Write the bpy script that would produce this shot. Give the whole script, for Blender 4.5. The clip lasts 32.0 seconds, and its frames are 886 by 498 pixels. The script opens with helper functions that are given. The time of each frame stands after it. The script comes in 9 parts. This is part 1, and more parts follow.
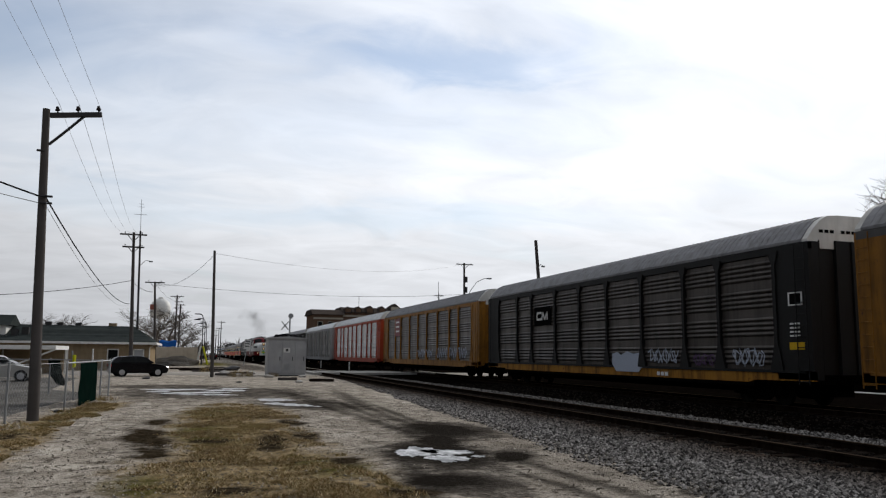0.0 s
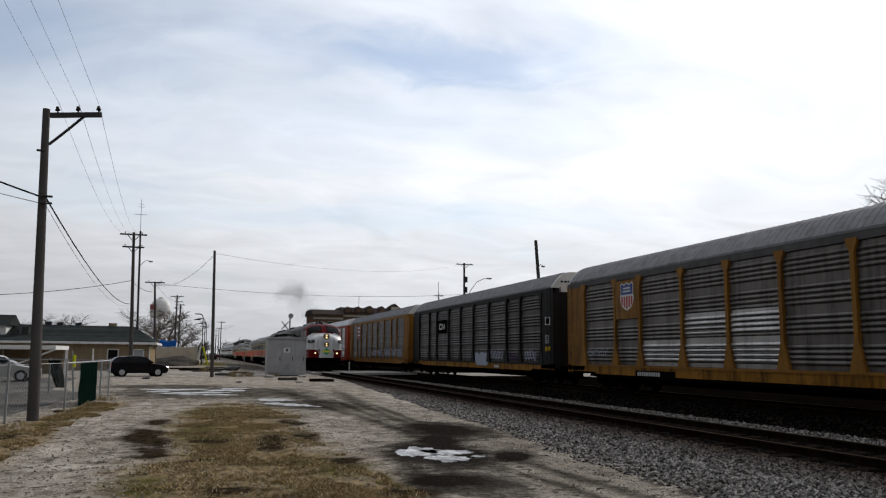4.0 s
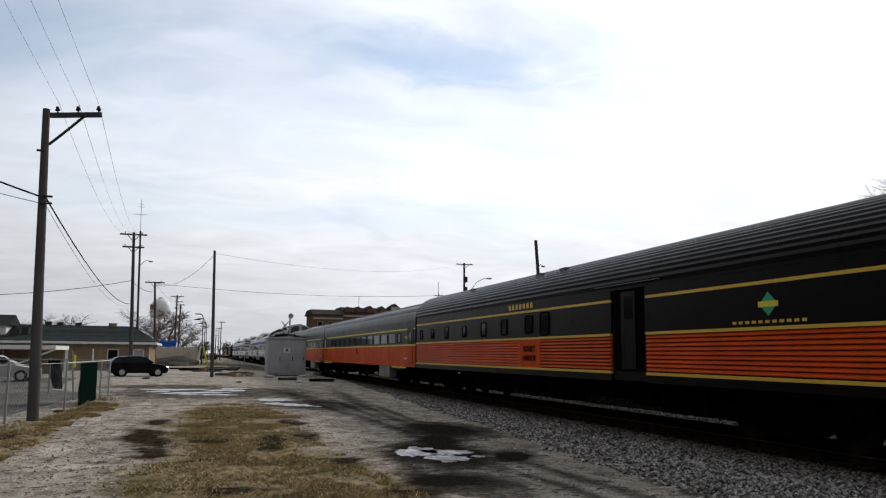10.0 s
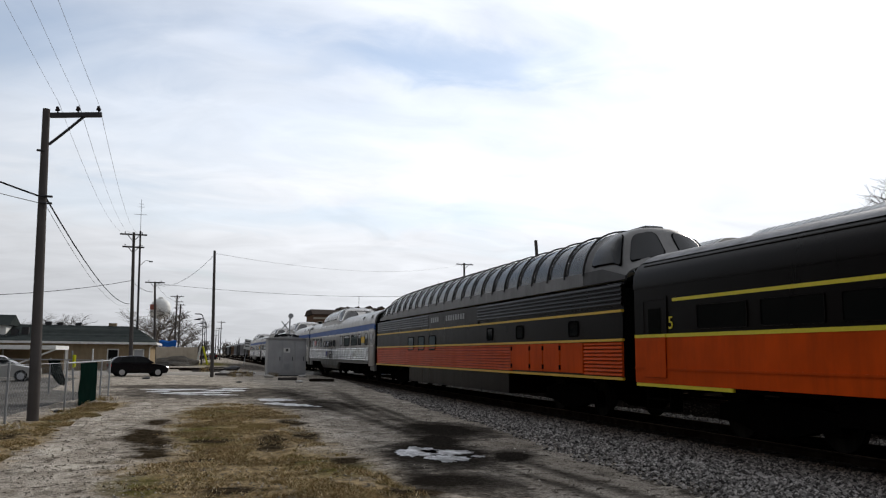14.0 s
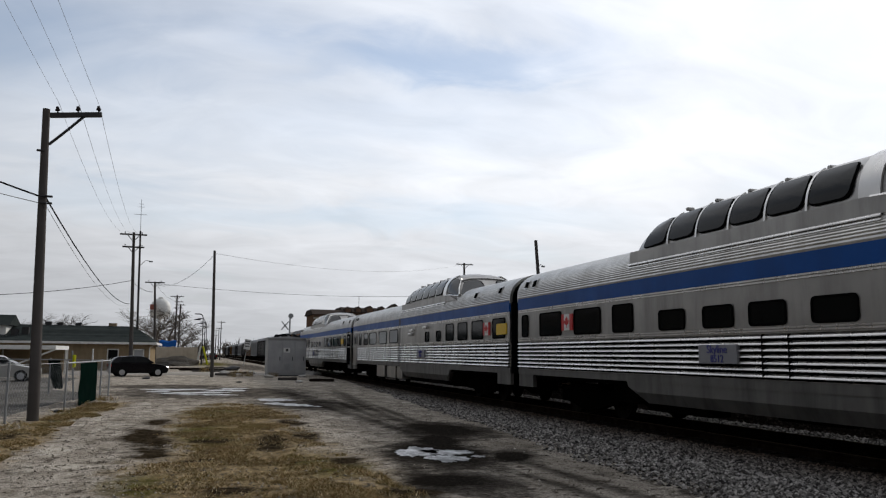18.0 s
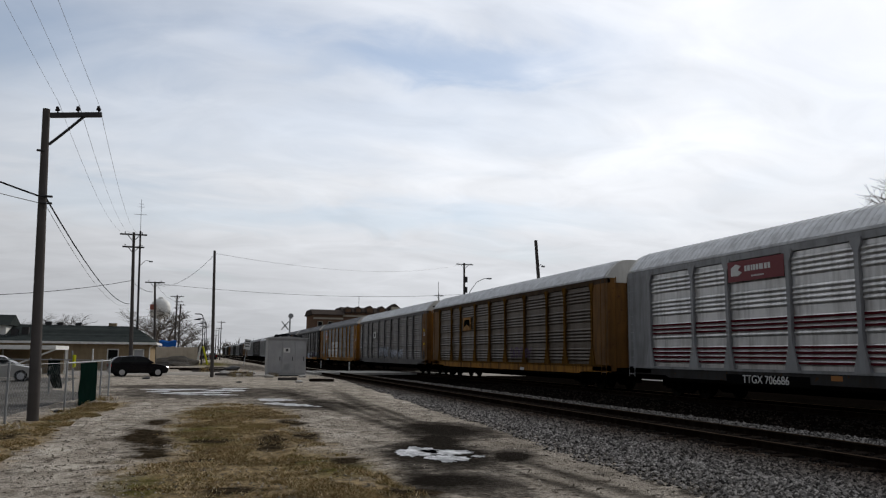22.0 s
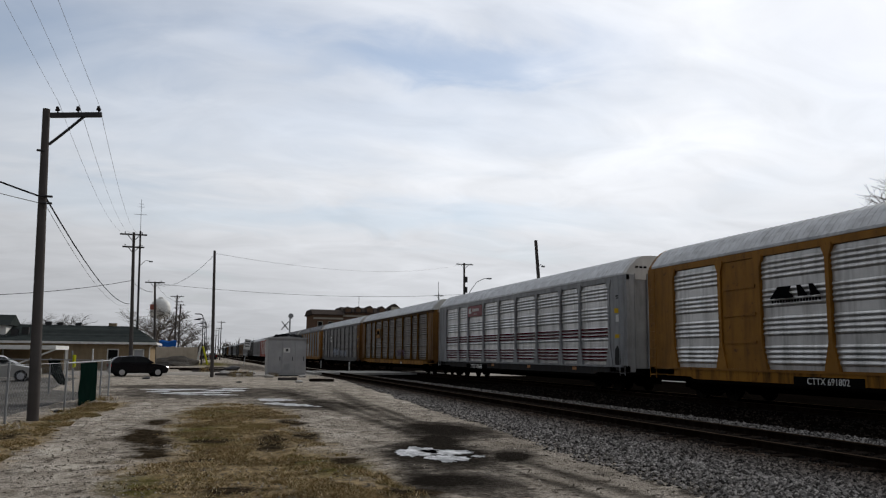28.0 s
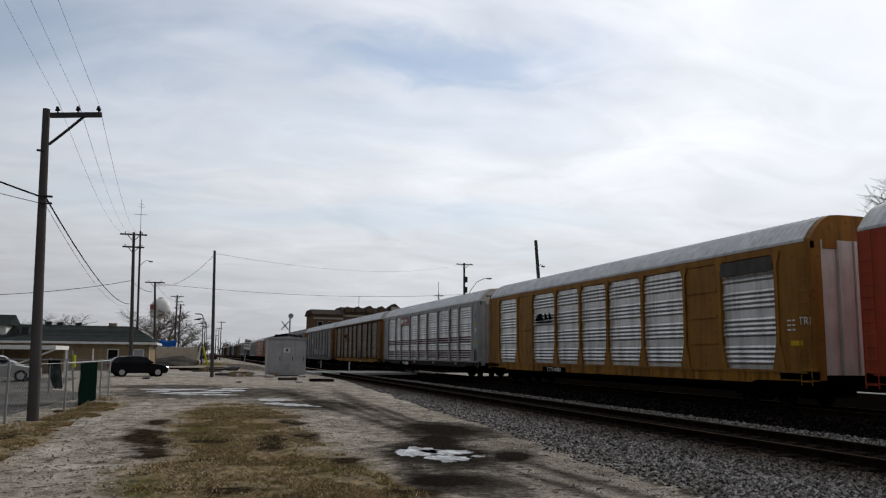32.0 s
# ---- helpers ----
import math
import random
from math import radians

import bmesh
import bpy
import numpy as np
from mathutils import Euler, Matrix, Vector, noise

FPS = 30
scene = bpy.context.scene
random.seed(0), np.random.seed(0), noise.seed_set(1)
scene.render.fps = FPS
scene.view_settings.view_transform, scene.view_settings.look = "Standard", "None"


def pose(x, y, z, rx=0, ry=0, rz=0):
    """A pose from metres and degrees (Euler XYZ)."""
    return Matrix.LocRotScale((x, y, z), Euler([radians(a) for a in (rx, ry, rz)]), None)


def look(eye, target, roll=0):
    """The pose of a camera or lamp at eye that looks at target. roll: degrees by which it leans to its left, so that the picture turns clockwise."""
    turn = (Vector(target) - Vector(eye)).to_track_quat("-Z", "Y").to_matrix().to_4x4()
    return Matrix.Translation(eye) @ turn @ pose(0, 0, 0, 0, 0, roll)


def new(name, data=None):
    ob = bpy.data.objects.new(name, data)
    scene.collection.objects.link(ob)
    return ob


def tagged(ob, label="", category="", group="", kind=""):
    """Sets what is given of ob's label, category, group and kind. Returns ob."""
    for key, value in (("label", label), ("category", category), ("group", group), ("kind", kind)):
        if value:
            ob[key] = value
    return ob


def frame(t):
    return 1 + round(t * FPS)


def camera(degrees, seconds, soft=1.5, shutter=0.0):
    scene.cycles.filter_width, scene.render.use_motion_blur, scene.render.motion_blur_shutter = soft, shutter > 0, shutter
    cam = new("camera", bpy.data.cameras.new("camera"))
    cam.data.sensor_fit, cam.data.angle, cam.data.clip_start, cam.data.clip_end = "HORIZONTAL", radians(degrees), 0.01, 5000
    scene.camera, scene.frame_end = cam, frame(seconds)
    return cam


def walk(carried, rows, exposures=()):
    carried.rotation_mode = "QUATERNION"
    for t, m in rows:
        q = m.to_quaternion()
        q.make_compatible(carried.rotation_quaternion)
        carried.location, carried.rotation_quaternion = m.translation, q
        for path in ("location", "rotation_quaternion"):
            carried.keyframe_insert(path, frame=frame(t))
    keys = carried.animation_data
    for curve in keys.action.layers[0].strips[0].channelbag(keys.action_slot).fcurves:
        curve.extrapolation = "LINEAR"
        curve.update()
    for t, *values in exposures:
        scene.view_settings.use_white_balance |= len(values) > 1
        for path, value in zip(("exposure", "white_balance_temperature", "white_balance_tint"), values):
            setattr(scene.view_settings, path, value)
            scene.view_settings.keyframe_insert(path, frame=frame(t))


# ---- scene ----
# Plan: y runs along the tracks away from the camera, x to the right, z up from the dirt lot.
EYE = Vector((0.0, 0.0, 1.65))
YAW, PITCH, ROLL = 0.2980, 0.1335, 0.59
RAIL = 0.195                      # top of the rails
NEAR_X, FAR_X = 10.55, 18.53      # centre lines of the two tracks

cam = camera(58.39, 32.0, soft=1.2)
ahead = Vector((math.sin(YAW) * math.cos(PITCH), math.cos(YAW) * math.cos(PITCH), math.sin(PITCH)))
stand = look(EYE, EYE + ahead * 10, ROLL)
walk(cam, [(0.0, stand), (32.0, stand)], exposures=[(0.0, -0.05), (7.0, -0.05), (9.0, 0.08), (14.0, 0.08), (17.0, -0.05), (19.0, -0.17), (32.0, -0.24)])

# ---- sky and sun ----
SUN_AZ, SUN_EL = radians(52), radians(27)     # azimuth from +y towards +x
sun_dir = Vector((math.sin(SUN_AZ) * math.cos(SUN_EL), math.cos(SUN_AZ) * math.cos(SUN_EL), math.sin(SUN_EL)))
world = bpy.data.worlds.new("sky")
scene.world = world
world.use_nodes = True
wn, wl = world.node_tree.nodes, world.node_tree.links
wn.clear()


def wnode(kind, **props):
    n = wn.new(kind)
    for k, v in props.items():
        setattr(n, k, v)
    return n


w_out = wnode("ShaderNodeOutputWorld")
w_bg = wnode("ShaderNodeBackground")
w_sky = wnode("ShaderNodeTexSky", sky_type="NISHITA", sun_disc=False, sun_elevation=SUN_EL, sun_rotation=SUN_AZ,
              air_density=1.0, dust_density=0.4, ozone_density=1.5)
w_tc = wnode("ShaderNodeTexCoord")
w_sep = wnode("ShaderNodeSeparateXYZ")
wl.new(w_tc.outputs["Generated"], w_sep.inputs[0])
# flat cloud deck: the direction divided by its height
w_zc = wnode("ShaderNodeMath", operation="MAXIMUM")
w_zc.inputs[1].default_value = 0.0
wl.new(w_sep.outputs["Z"], w_zc.inputs[0])
w_za = wnode("ShaderNodeMath", operation="ADD")
w_za.inputs[1].default_value = 0.16
wl.new(w_zc.outputs[0], w_za.inputs[0])
w_div = wnode("ShaderNodeVectorMath", operation="DIVIDE")
w_cmb = wnode("ShaderNodeCombineXYZ")
for i in range(3):
    wl.new(w_za.outputs[0], w_cmb.inputs[i])
wl.new(w_tc.outputs["Generated"], w_div.inputs[0])
wl.new(w_cmb.outputs[0], w_div.inputs[1])
w_map = wnode("ShaderNodeMapping")
w_map.inputs["Scale"].default_value = (0.6, 0.9, 0.0)
w_map.inputs["Rotation"].default_value = (0, 0, radians(20))
w_map.inputs["Location"].default_value = (2.62, 1.26, 0)
wl.new(w_div.outputs[0], w_map.inputs[0])
w_n1 = wnode("ShaderNodeTexNoise")
w_n1.inputs["Scale"].default_value, w_n1.inputs["Detail"].default_value = 1.3, 7.0
w_n1.inputs["Roughness"].default_value, w_n1.inputs["Distortion"].default_value = 0.52, 0.6
wl.new(w_map.outputs[0], w_n1.inputs["Vector"])
w_r1 = wnode("ShaderNodeValToRGB")
w_r1.color_ramp.elements[0].position, w_r1.color_ramp.elements[1].position = 0.30, 0.62
w_r1.color_ramp.elements[0].color, w_r1.color_ramp.elements[1].color = (0.55, 0.55, 0.55, 1), (1, 1, 1, 1)
wl.new(w_n1.outputs["Fac"], w_r1.inputs[0])
# brightness of the thin cloud rises towards the veiled sun
w_dot = wnode("ShaderNodeVectorMath", operation="DOT_PRODUCT")
w_dot.inputs[1].default_value = sun_dir
wl.new(w_tc.outputs["Generated"], w_dot.inputs[0])
w_gain = wnode("ShaderNodeMapRange", interpolation_type="SMOOTHSTEP")
w_gain.inputs["From Min"].default_value, w_gain.inputs["From Max"].default_value = -0.30, 1.0
w_gain.inputs["To Min"].default_value, w_gain.inputs["To Max"].default_value = 0.33, 1.17
wl.new(w_dot.outputs["Value"], w_gain.inputs["Value"])
w_cl = wnode("ShaderNodeVectorMath", operation="SCALE")
w_cl.inputs[0].default_value = (0.94, 0.965, 1.015)
# haze dims the deck low over the land
w_low = wnode("ShaderNodeMapRange")
w_low.inputs["From Min"].default_value, w_low.inputs["From Max"].default_value = 0.0, 0.26
w_low.inputs["To Min"].default_value, w_low.inputs["To Max"].default_value = 0.67, 1.0
wl.new(w_zc.outputs[0], w_low.inputs["Value"])
w_dim = wnode("ShaderNodeMath", operation="MULTIPLY")
wl.new(w_gain.outputs[0], w_dim.inputs[0])
wl.new(w_low.outputs[0], w_dim.inputs[1])
w_n2 = wnode("ShaderNodeTexNoise")        # finer puffs and streaks inside the deck
w_n2.inputs["Scale"].default_value, w_n2.inputs["Detail"].default_value = 4.2, 8.0
w_n2.inputs["Roughness"].default_value, w_n2.inputs["Distortion"].default_value = 0.55, 0.9
wl.new(w_map.outputs[0], w_n2.inputs["Vector"])
w_both = wnode("ShaderNodeMath", operation="MULTIPLY_ADD")
w_both.inputs[1].default_value = 0.55
wl.new(w_n2.outputs["Fac"], w_both.inputs[0])
w_part = wnode("ShaderNodeMath", operation="MULTIPLY")
w_part.inputs[1].default_value = 0.55
wl.new(w_n1.outputs["Fac"], w_part.inputs[0])
wl.new(w_part.outputs[0], w_both.inputs[2])
w_body = wnode("ShaderNodeMapRange")      # thick and thin parts of the deck
w_body.inputs["From Min"].default_value, w_body.inputs["From Max"].default_value = 0.40, 0.70
w_body.inputs["To Min"].default_value, w_body.inputs["To Max"].default_value = 0.86, 1.07
wl.new(w_both.outputs[0], w_body.inputs["Value"])
w_thick = wnode("ShaderNodeMath", operation="MULTIPLY")
wl.new(w_dim.outputs[0], w_thick.inputs[0])
wl.new(w_body.outputs[0], w_thick.inputs[1])
wl.new(w_thick.outputs[0], w_cl.inputs["Scale"])
w_skys = wnode("ShaderNodeVectorMath", operation="SCALE")
w_skys.inputs["Scale"].default_value = 0.125
wl.new(w_sky.outputs[0], w_skys.inputs[0])
w_mix = wnode("ShaderNodeMix", data_type="RGBA")
# the deck closes up towards the horizon
w_hz = wnode("ShaderNodeMapRange")
w_hz.inputs["From Min"].default_value, w_hz.inputs["From Max"].default_value = 0.02, 0.22
w_hz.inputs["To Min"].default_value, w_hz.inputs["To Max"].default_value = 0.5, 0.0
wl.new(w_zc.outputs[0], w_hz.inputs["Value"])
w_cov = wnode("ShaderNodeMath", operation="ADD", use_clamp=True)
wl.new(w_r1.outputs[0], w_cov.inputs[0])
wl.new(w_hz.outputs[0], w_cov.inputs[1])
# thinner places in the deck where the blue comes through
w_warp = wnode("ShaderNodeVectorMath", operation="MULTIPLY_ADD")
w_warp.inputs[1].default_value = (0.5, 0.5, 0.0)
wl.new(w_n2.outputs["Color"], w_warp.inputs[0])
wl.new(w_div.outputs[0], w_warp.inputs[2])
w_open = w_cov
for ox, oy, orx, ory, turn, deep in ((0.78, 1.97, 0.34, 0.10, -18, 0.42), (0.85, 3.15, 0.95, 0.16, -16, 0.30), (-0.12, 2.12, 0.30, 0.22, 0, 0.20), (-0.15, 3.1, 0.35, 0.22, 0, 0.25)):
    w_at = wnode("ShaderNodeMapping", vector_type="TEXTURE")
    w_at.inputs["Location"].default_value, w_at.inputs["Rotation"].default_value = (ox, oy, 0), (0, 0, radians(turn))
    w_at.inputs["Scale"].default_value = (orx, ory, 1)
    wl.new(w_warp.outputs[0], w_at.inputs[0])
    w_flat = wnode("ShaderNodeVectorMath", operation="MULTIPLY")
    w_flat.inputs[1].default_value = (1, 1, 0)
    wl.new(w_at.outputs[0], w_flat.inputs[0])
    w_len = wnode("ShaderNodeVectorMath", operation="LENGTH")
    wl.new(w_flat.outputs[0], w_len.inputs[0])
    w_soft = wnode("ShaderNodeMapRange", interpolation_type="SMOOTHSTEP")
    w_soft.inputs["From Min"].default_value, w_soft.inputs["From Max"].default_value = 0.2, 1.7
    w_soft.inputs["To Min"].default_value, w_soft.inputs["To Max"].default_value = deep, 0.0
    wl.new(w_len.outputs["Value"], w_soft.inputs["Value"])
    w_less = wnode("ShaderNodeMath", operation="SUBTRACT", use_clamp=True)
    wl.new(w_open.outputs[0], w_less.inputs[0])
    wl.new(w_soft.outputs[0], w_less.inputs[1])
    w_open = w_less
wl.new(w_open.outputs[0], w_mix.inputs[0])
wl.new(w_skys.outputs[0], w_mix.inputs[6])
wl.new(w_cl.outputs[0], w_mix.inputs[7])
wl.new(w_mix.outputs[2], w_bg.inputs["Color"])
w_bg.inputs["Strength"].default_value = 1.0
wl.new(w_bg.outputs[0], w_out.inputs["Surface"])

sun = new("sun", bpy.data.lights.new("sun", "SUN"))
sun.data.energy, sun.data.angle, sun.data.color = 2.2, radians(6), (1.0, 0.95, 0.87)
sun.matrix_world = look((30, 60, 60), Vector((30, 60, 60)) - sun_dir)
# ---- materials ----
MATS = {}


def base(name, rough=0.6, metal=0.0):
    m = bpy.data.materials.new(name)
    m.use_nodes = True
    n = m.node_tree.nodes
    b = n["Principled BSDF"]
    b.inputs["Roughness"].default_value, b.inputs["Metallic"].default_value = rough, metal
    MATS[name] = m
    return m, n, m.node_tree.links, b


def noise_node(n, l, scale, detail=4.0, stretch=None, rough=0.55, coords="Object"):
    tc = n.new("ShaderNodeTexCoord")
    t = n.new("ShaderNodeTexNoise")
    t.inputs["Scale"].default_value, t.inputs["Detail"].default_value, t.inputs["Roughness"].default_value = scale, detail, rough
    if stretch:
        mp = n.new("ShaderNodeMapping")
        mp.inputs["Scale"].default_value = stretch
        l.new(tc.outputs[coords], mp.inputs[0])
        l.new(mp.outputs[0], t.inputs["Vector"])
    else:
        l.new(tc.outputs[coords], t.inputs["Vector"])
    return t


def ramp(n, l, src, lo, hi, c0=(0, 0, 0), c1=(1, 1, 1)):
    r = n.new("ShaderNodeValToRGB")
    e = r.color_ramp.elements
    e[0].position, e[1].position = lo, hi
    e[0].color, e[1].color = (*c0, 1), (*c1, 1)
    l.new(src, r.inputs[0])
    return r.outputs[0]


def mixc(n, l, fac, a, b, mode="MIX"):
    m = n.new("ShaderNodeMix")
    m.data_type, m.blend_type = "RGBA", mode
    for i, v in ((0, fac), (6, a), (7, b)):
        if hasattr(v, "is_output"):
            l.new(v, m.inputs[i])
        else:
            m.inputs[i].default_value = v if i == 0 else (*v[:3], 1)
    return m.outputs[2]


def bump(n, l, b, height, strength=0.3, dist=0.01):
    k = n.new("ShaderNodeBump")
    k.inputs["Strength"].default_value, k.inputs["Distance"].default_value = strength, dist
    l.new(height, k.inputs["Height"])
    l.new(k.outputs[0], b.inputs["Normal"])


def worn(name, col, rough=0.55, metal=0.0, dirt=(0.06, 0.05, 0.04), amount=0.45, streak=True, scale=1.2, rust=None, relief=0.15, vary=0.06, spec=0.3, soot=()):
    """Weathered paint or metal: streaked dirt over patchy colour, with fine grain."""
    m, n, l, b = base(name, rough, metal)
    b.inputs["Specular IOR Level"].default_value = spec if rough < 0.68 else 0.0
    big = noise_node(n, l, scale, 5.0)
    c = mixc(n, l, ramp(n, l, big.outputs["Fac"], 0.35, 0.7), [v * 0.86 for v in col], [min(1, v * 1.1) for v in col])
    st = noise_node(n, l, 3.0, 6.0, (1.0, 1.1, 0.16) if streak else None, 0.6)
    f = n.new("ShaderNodeMath")
    f.operation = "MULTIPLY"
    f.inputs[1].default_value = amount
    l.new(ramp(n, l, st.outputs["Fac"], 0.45, 0.75), f.inputs[0])
    c = mixc(n, l, f.outputs[0], c, dirt)
    if rust:
        rn = noise_node(n, l, 5.0, 8.0, rough=0.7)
        c = mixc(n, l, ramp(n, l, rn.outputs["Fac"], 0.6, 0.68), c, rust)
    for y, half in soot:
        # dark run down the side; on the locomotives it is exhaust soot
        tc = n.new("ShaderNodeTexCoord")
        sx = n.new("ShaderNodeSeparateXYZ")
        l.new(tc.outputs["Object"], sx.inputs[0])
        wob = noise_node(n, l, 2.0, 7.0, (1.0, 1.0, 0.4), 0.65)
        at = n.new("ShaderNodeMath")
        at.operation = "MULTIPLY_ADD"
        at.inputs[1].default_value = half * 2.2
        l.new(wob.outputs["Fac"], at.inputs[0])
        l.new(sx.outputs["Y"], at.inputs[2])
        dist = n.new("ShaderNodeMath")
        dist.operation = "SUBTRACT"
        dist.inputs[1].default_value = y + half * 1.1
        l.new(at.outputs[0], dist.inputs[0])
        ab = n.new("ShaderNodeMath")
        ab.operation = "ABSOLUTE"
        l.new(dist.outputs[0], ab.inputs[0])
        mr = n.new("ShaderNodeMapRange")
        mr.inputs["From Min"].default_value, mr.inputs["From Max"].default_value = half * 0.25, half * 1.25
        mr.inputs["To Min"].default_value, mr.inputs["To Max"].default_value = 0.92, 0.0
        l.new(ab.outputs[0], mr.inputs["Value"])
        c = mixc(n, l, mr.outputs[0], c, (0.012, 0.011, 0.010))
    if vary:
        oi = n.new("ShaderNodeObjectInfo")
        hs = n.new("ShaderNodeHueSaturation")
        mr = n.new("ShaderNodeMapRange")
        mr.inputs["To Min"].default_value, mr.inputs["To Max"].default_value = 1 - vary * 2, 1 + vary
        l.new(oi.outputs["Random"], mr.inputs["Value"])
        l.new(mr.outputs[0], hs.inputs["Value"])
        l.new(c, hs.inputs["Color"])
        c = hs.outputs[0]
    l.new(c, b.inputs["Base Color"])
    g = noise_node(n, l, 30.0, 3.0)
    rr = n.new("ShaderNodeMapRange")
    rr.inputs["To Min"].default_value, rr.inputs["To Max"].default_value = max(0.05, rough - 0.12), min(1, rough + 0.14)
    l.new(st.outputs["Fac"], rr.inputs["Value"])
    l.new(rr.outputs[0], b.inputs["Roughness"])
    if relief:
        bump(n, l, b, g.outputs["Fac"], relief, 0.01)
    return m


def plain(name, col, rough=0.5, metal=0.0):
    m, n, l, b = base(name, rough, metal)
    if rough > 0.55:
        b.inputs["Specular IOR Level"].default_value = 0.0
    g = noise_node(n, l, 18.0, 4.0)
    l.new(mixc(n, l, g.outputs["Fac"], [v * 0.85 for v in col], [min(1, v * 1.12) for v in col]), b.inputs["Base Color"])
    bump(n, l, b, g.outputs["Fac"], 0.08, 0.005)
    return m


def glow(name, col, strength):
    m, n, l, b = base(name, 0.3)
    b.inputs["Base Color"].default_value = (*col, 1)
    b.inputs["Emission Color"].default_value = (*col, 1)
    b.inputs["Emission Strength"].default_value = strength
    return m


def glassy(name, col, rough=0.08):
    m, n, l, b = base(name, rough)
    b.inputs["Base Color"].default_value = (*col, 1)
    b.inputs["IOR"].default_value = 1.5
    b.inputs["Specular IOR Level"].default_value = 0.11
    g = noise_node(n, l, 1.5, 3.0)
    bump(n, l, b, g.outputs["Fac"], 0.04, 0.02)
    return m


BLACK = worn("black steel", (0.006, 0.006, 0.006), 0.7, amount=0.4, dirt=(0.012, 0.010, 0.008), vary=0, spec=0.1)
# grime and wheel steel, with the shade under the cars put into their colours
UNDER = worn("underframe grime and shade", (0.003, 0.0026, 0.0024), 0.9, amount=0.5, dirt=(0.007, 0.0055, 0.0045), vary=0, spec=0.08)
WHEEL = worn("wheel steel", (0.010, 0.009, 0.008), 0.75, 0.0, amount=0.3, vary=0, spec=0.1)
GALV = worn("galvanised panel", (0.69, 0.685, 0.675), 0.35, 0.60, amount=0.7, dirt=(0.24, 0.23, 0.22), relief=0.05)
GALV_DIRTY = worn("sooty galvanised panel", (0.165, 0.150, 0.139), 0.47, 0.75, amount=0.75, dirt=(0.045, 0.041, 0.036), spec=0.2)
GALV_DARK = worn("blackened galvanised panel", (0.080, 0.070, 0.063), 0.45, 0.6, amount=0.6, dirt=(0.016, 0.014, 0.013), spec=0.15)
GALV_BROWN = worn("rust-filmed galvanised panel", (0.105, 0.083, 0.064), 0.45, 0.65, amount=0.6, dirt=(0.045, 0.032, 0.022), spec=0.2)
GALV_MID = worn("dulled galvanised panel", (0.40, 0.39, 0.38), 0.36, 0.85, amount=0.7, dirt=(0.15, 0.142, 0.135), relief=0.05)
GREYMID = worn("faded railcar grey", (0.105, 0.102, 0.100), 0.6, amount=0.6, dirt=(0.06, 0.054, 0.048), spec=0.2)
BROWNGRIME = worn("brown road grime", (0.085, 0.062, 0.044), 0.7, amount=0.7, dirt=(0.035, 0.024, 0.016), rust=(0.12, 0.055, 0.02))
YELLOW = worn("railcar yellow", (0.285, 0.122, 0.011), 0.55, amount=0.85, dirt=(0.045, 0.022, 0.007), rust=(0.10, 0.04, 0.015), spec=0.2)
GRIMY = worn("grimy railcar yellow", (0.165, 0.074, 0.013), 0.6, amount=0.85, dirt=(0.035, 0.02, 0.010), rust=(0.07, 0.028, 0.010), spec=0.2)
OCHRE = worn("faded railcar yellow", (0.30, 0.135, 0.017), 0.6, amount=0.55, dirt=(0.07, 0.035, 0.012), rust=(0.09, 0.035, 0.012), spec=0.2)
REDCAR = worn("railcar red", (0.38, 0.045, 0.012), 0.55, amount=0.5, dirt=(0.08, 0.025, 0.015))
GREYCAR = worn("railcar grey", (0.30, 0.305, 0.31), 0.55, amount=0.6, dirt=(0.085, 0.075, 0.066))
PATCHY = worn("flaking ochre sill paint", (0.33, 0.15, 0.02), 0.65, amount=1.0, scale=0.8, dirt=(0.012, 0.009, 0.007), rust=(0.10, 0.035, 0.012), spec=0.1)
OCHREGRIME = worn("grimy ochre paint", (0.125, 0.064, 0.015), 0.7, amount=0.85, dirt=(0.03, 0.018, 0.009))
GREYGRIME = worn("grimy railcar grey", (0.055, 0.054, 0.053), 0.7, amount=0.8, dirt=(0.04, 0.034, 0.028), rust=(0.09, 0.045, 0.02))
BLACKCAR = worn("railcar black", (0.010, 0.010, 0.010), 0.6, amount=0.4, dirt=(0.022, 0.020, 0.018), spec=0.15)
ROOF_GREY = worn("weathered roof sheet", (0.20, 0.20, 0.21), 0.6, 0.1, amount=0.5, streak=False)
ROOF_LIGHT = worn("light roof sheet", (0.62, 0.63, 0.64), 0.5, 0.1, amount=0.35, streak=False)
WHITE = worn("chalky white paint", (0.62, 0.61, 0.58), 0.55, amount=0.4, dirt=(0.25, 0.22, 0.18))
PANE = glassy("dark window glass", (0.005, 0.006, 0.006))
BLIND = plain("pale blind panel", (0.30, 0.31, 0.32), 0.45)
# ---- mesh helpers ----
def bx(bm, x0, x1, y0, y1, z0, z1):
    v = [bm.verts.new((x, y, z)) for z in (z0, z1) for y in (y0, y1) for x in (x0, x1)]
    for f in ((0, 2, 3, 1), (4, 5, 7, 6), (0, 1, 5, 4), (2, 6, 7, 3), (0, 4, 6, 2), (1, 3, 7, 5)):
        bm.faces.new([v[i] for i in f])
    return v


def prism(bm, prof, y0, y1, taper=1.0):
    """A closed profile of (x, z) drawn out along y."""
    a = [bm.verts.new((x, y0, z)) for x, z in prof]
    b = [bm.verts.new((x * taper, y1, z)) for x, z in prof]
    k = len(prof)
    for i in range(k):
        bm.faces.new((a[i], a[(i + 1) % k], b[(i + 1) % k], b[i]))
    bm.faces.new(a[::-1])
    bm.faces.new(b)
    return a, b


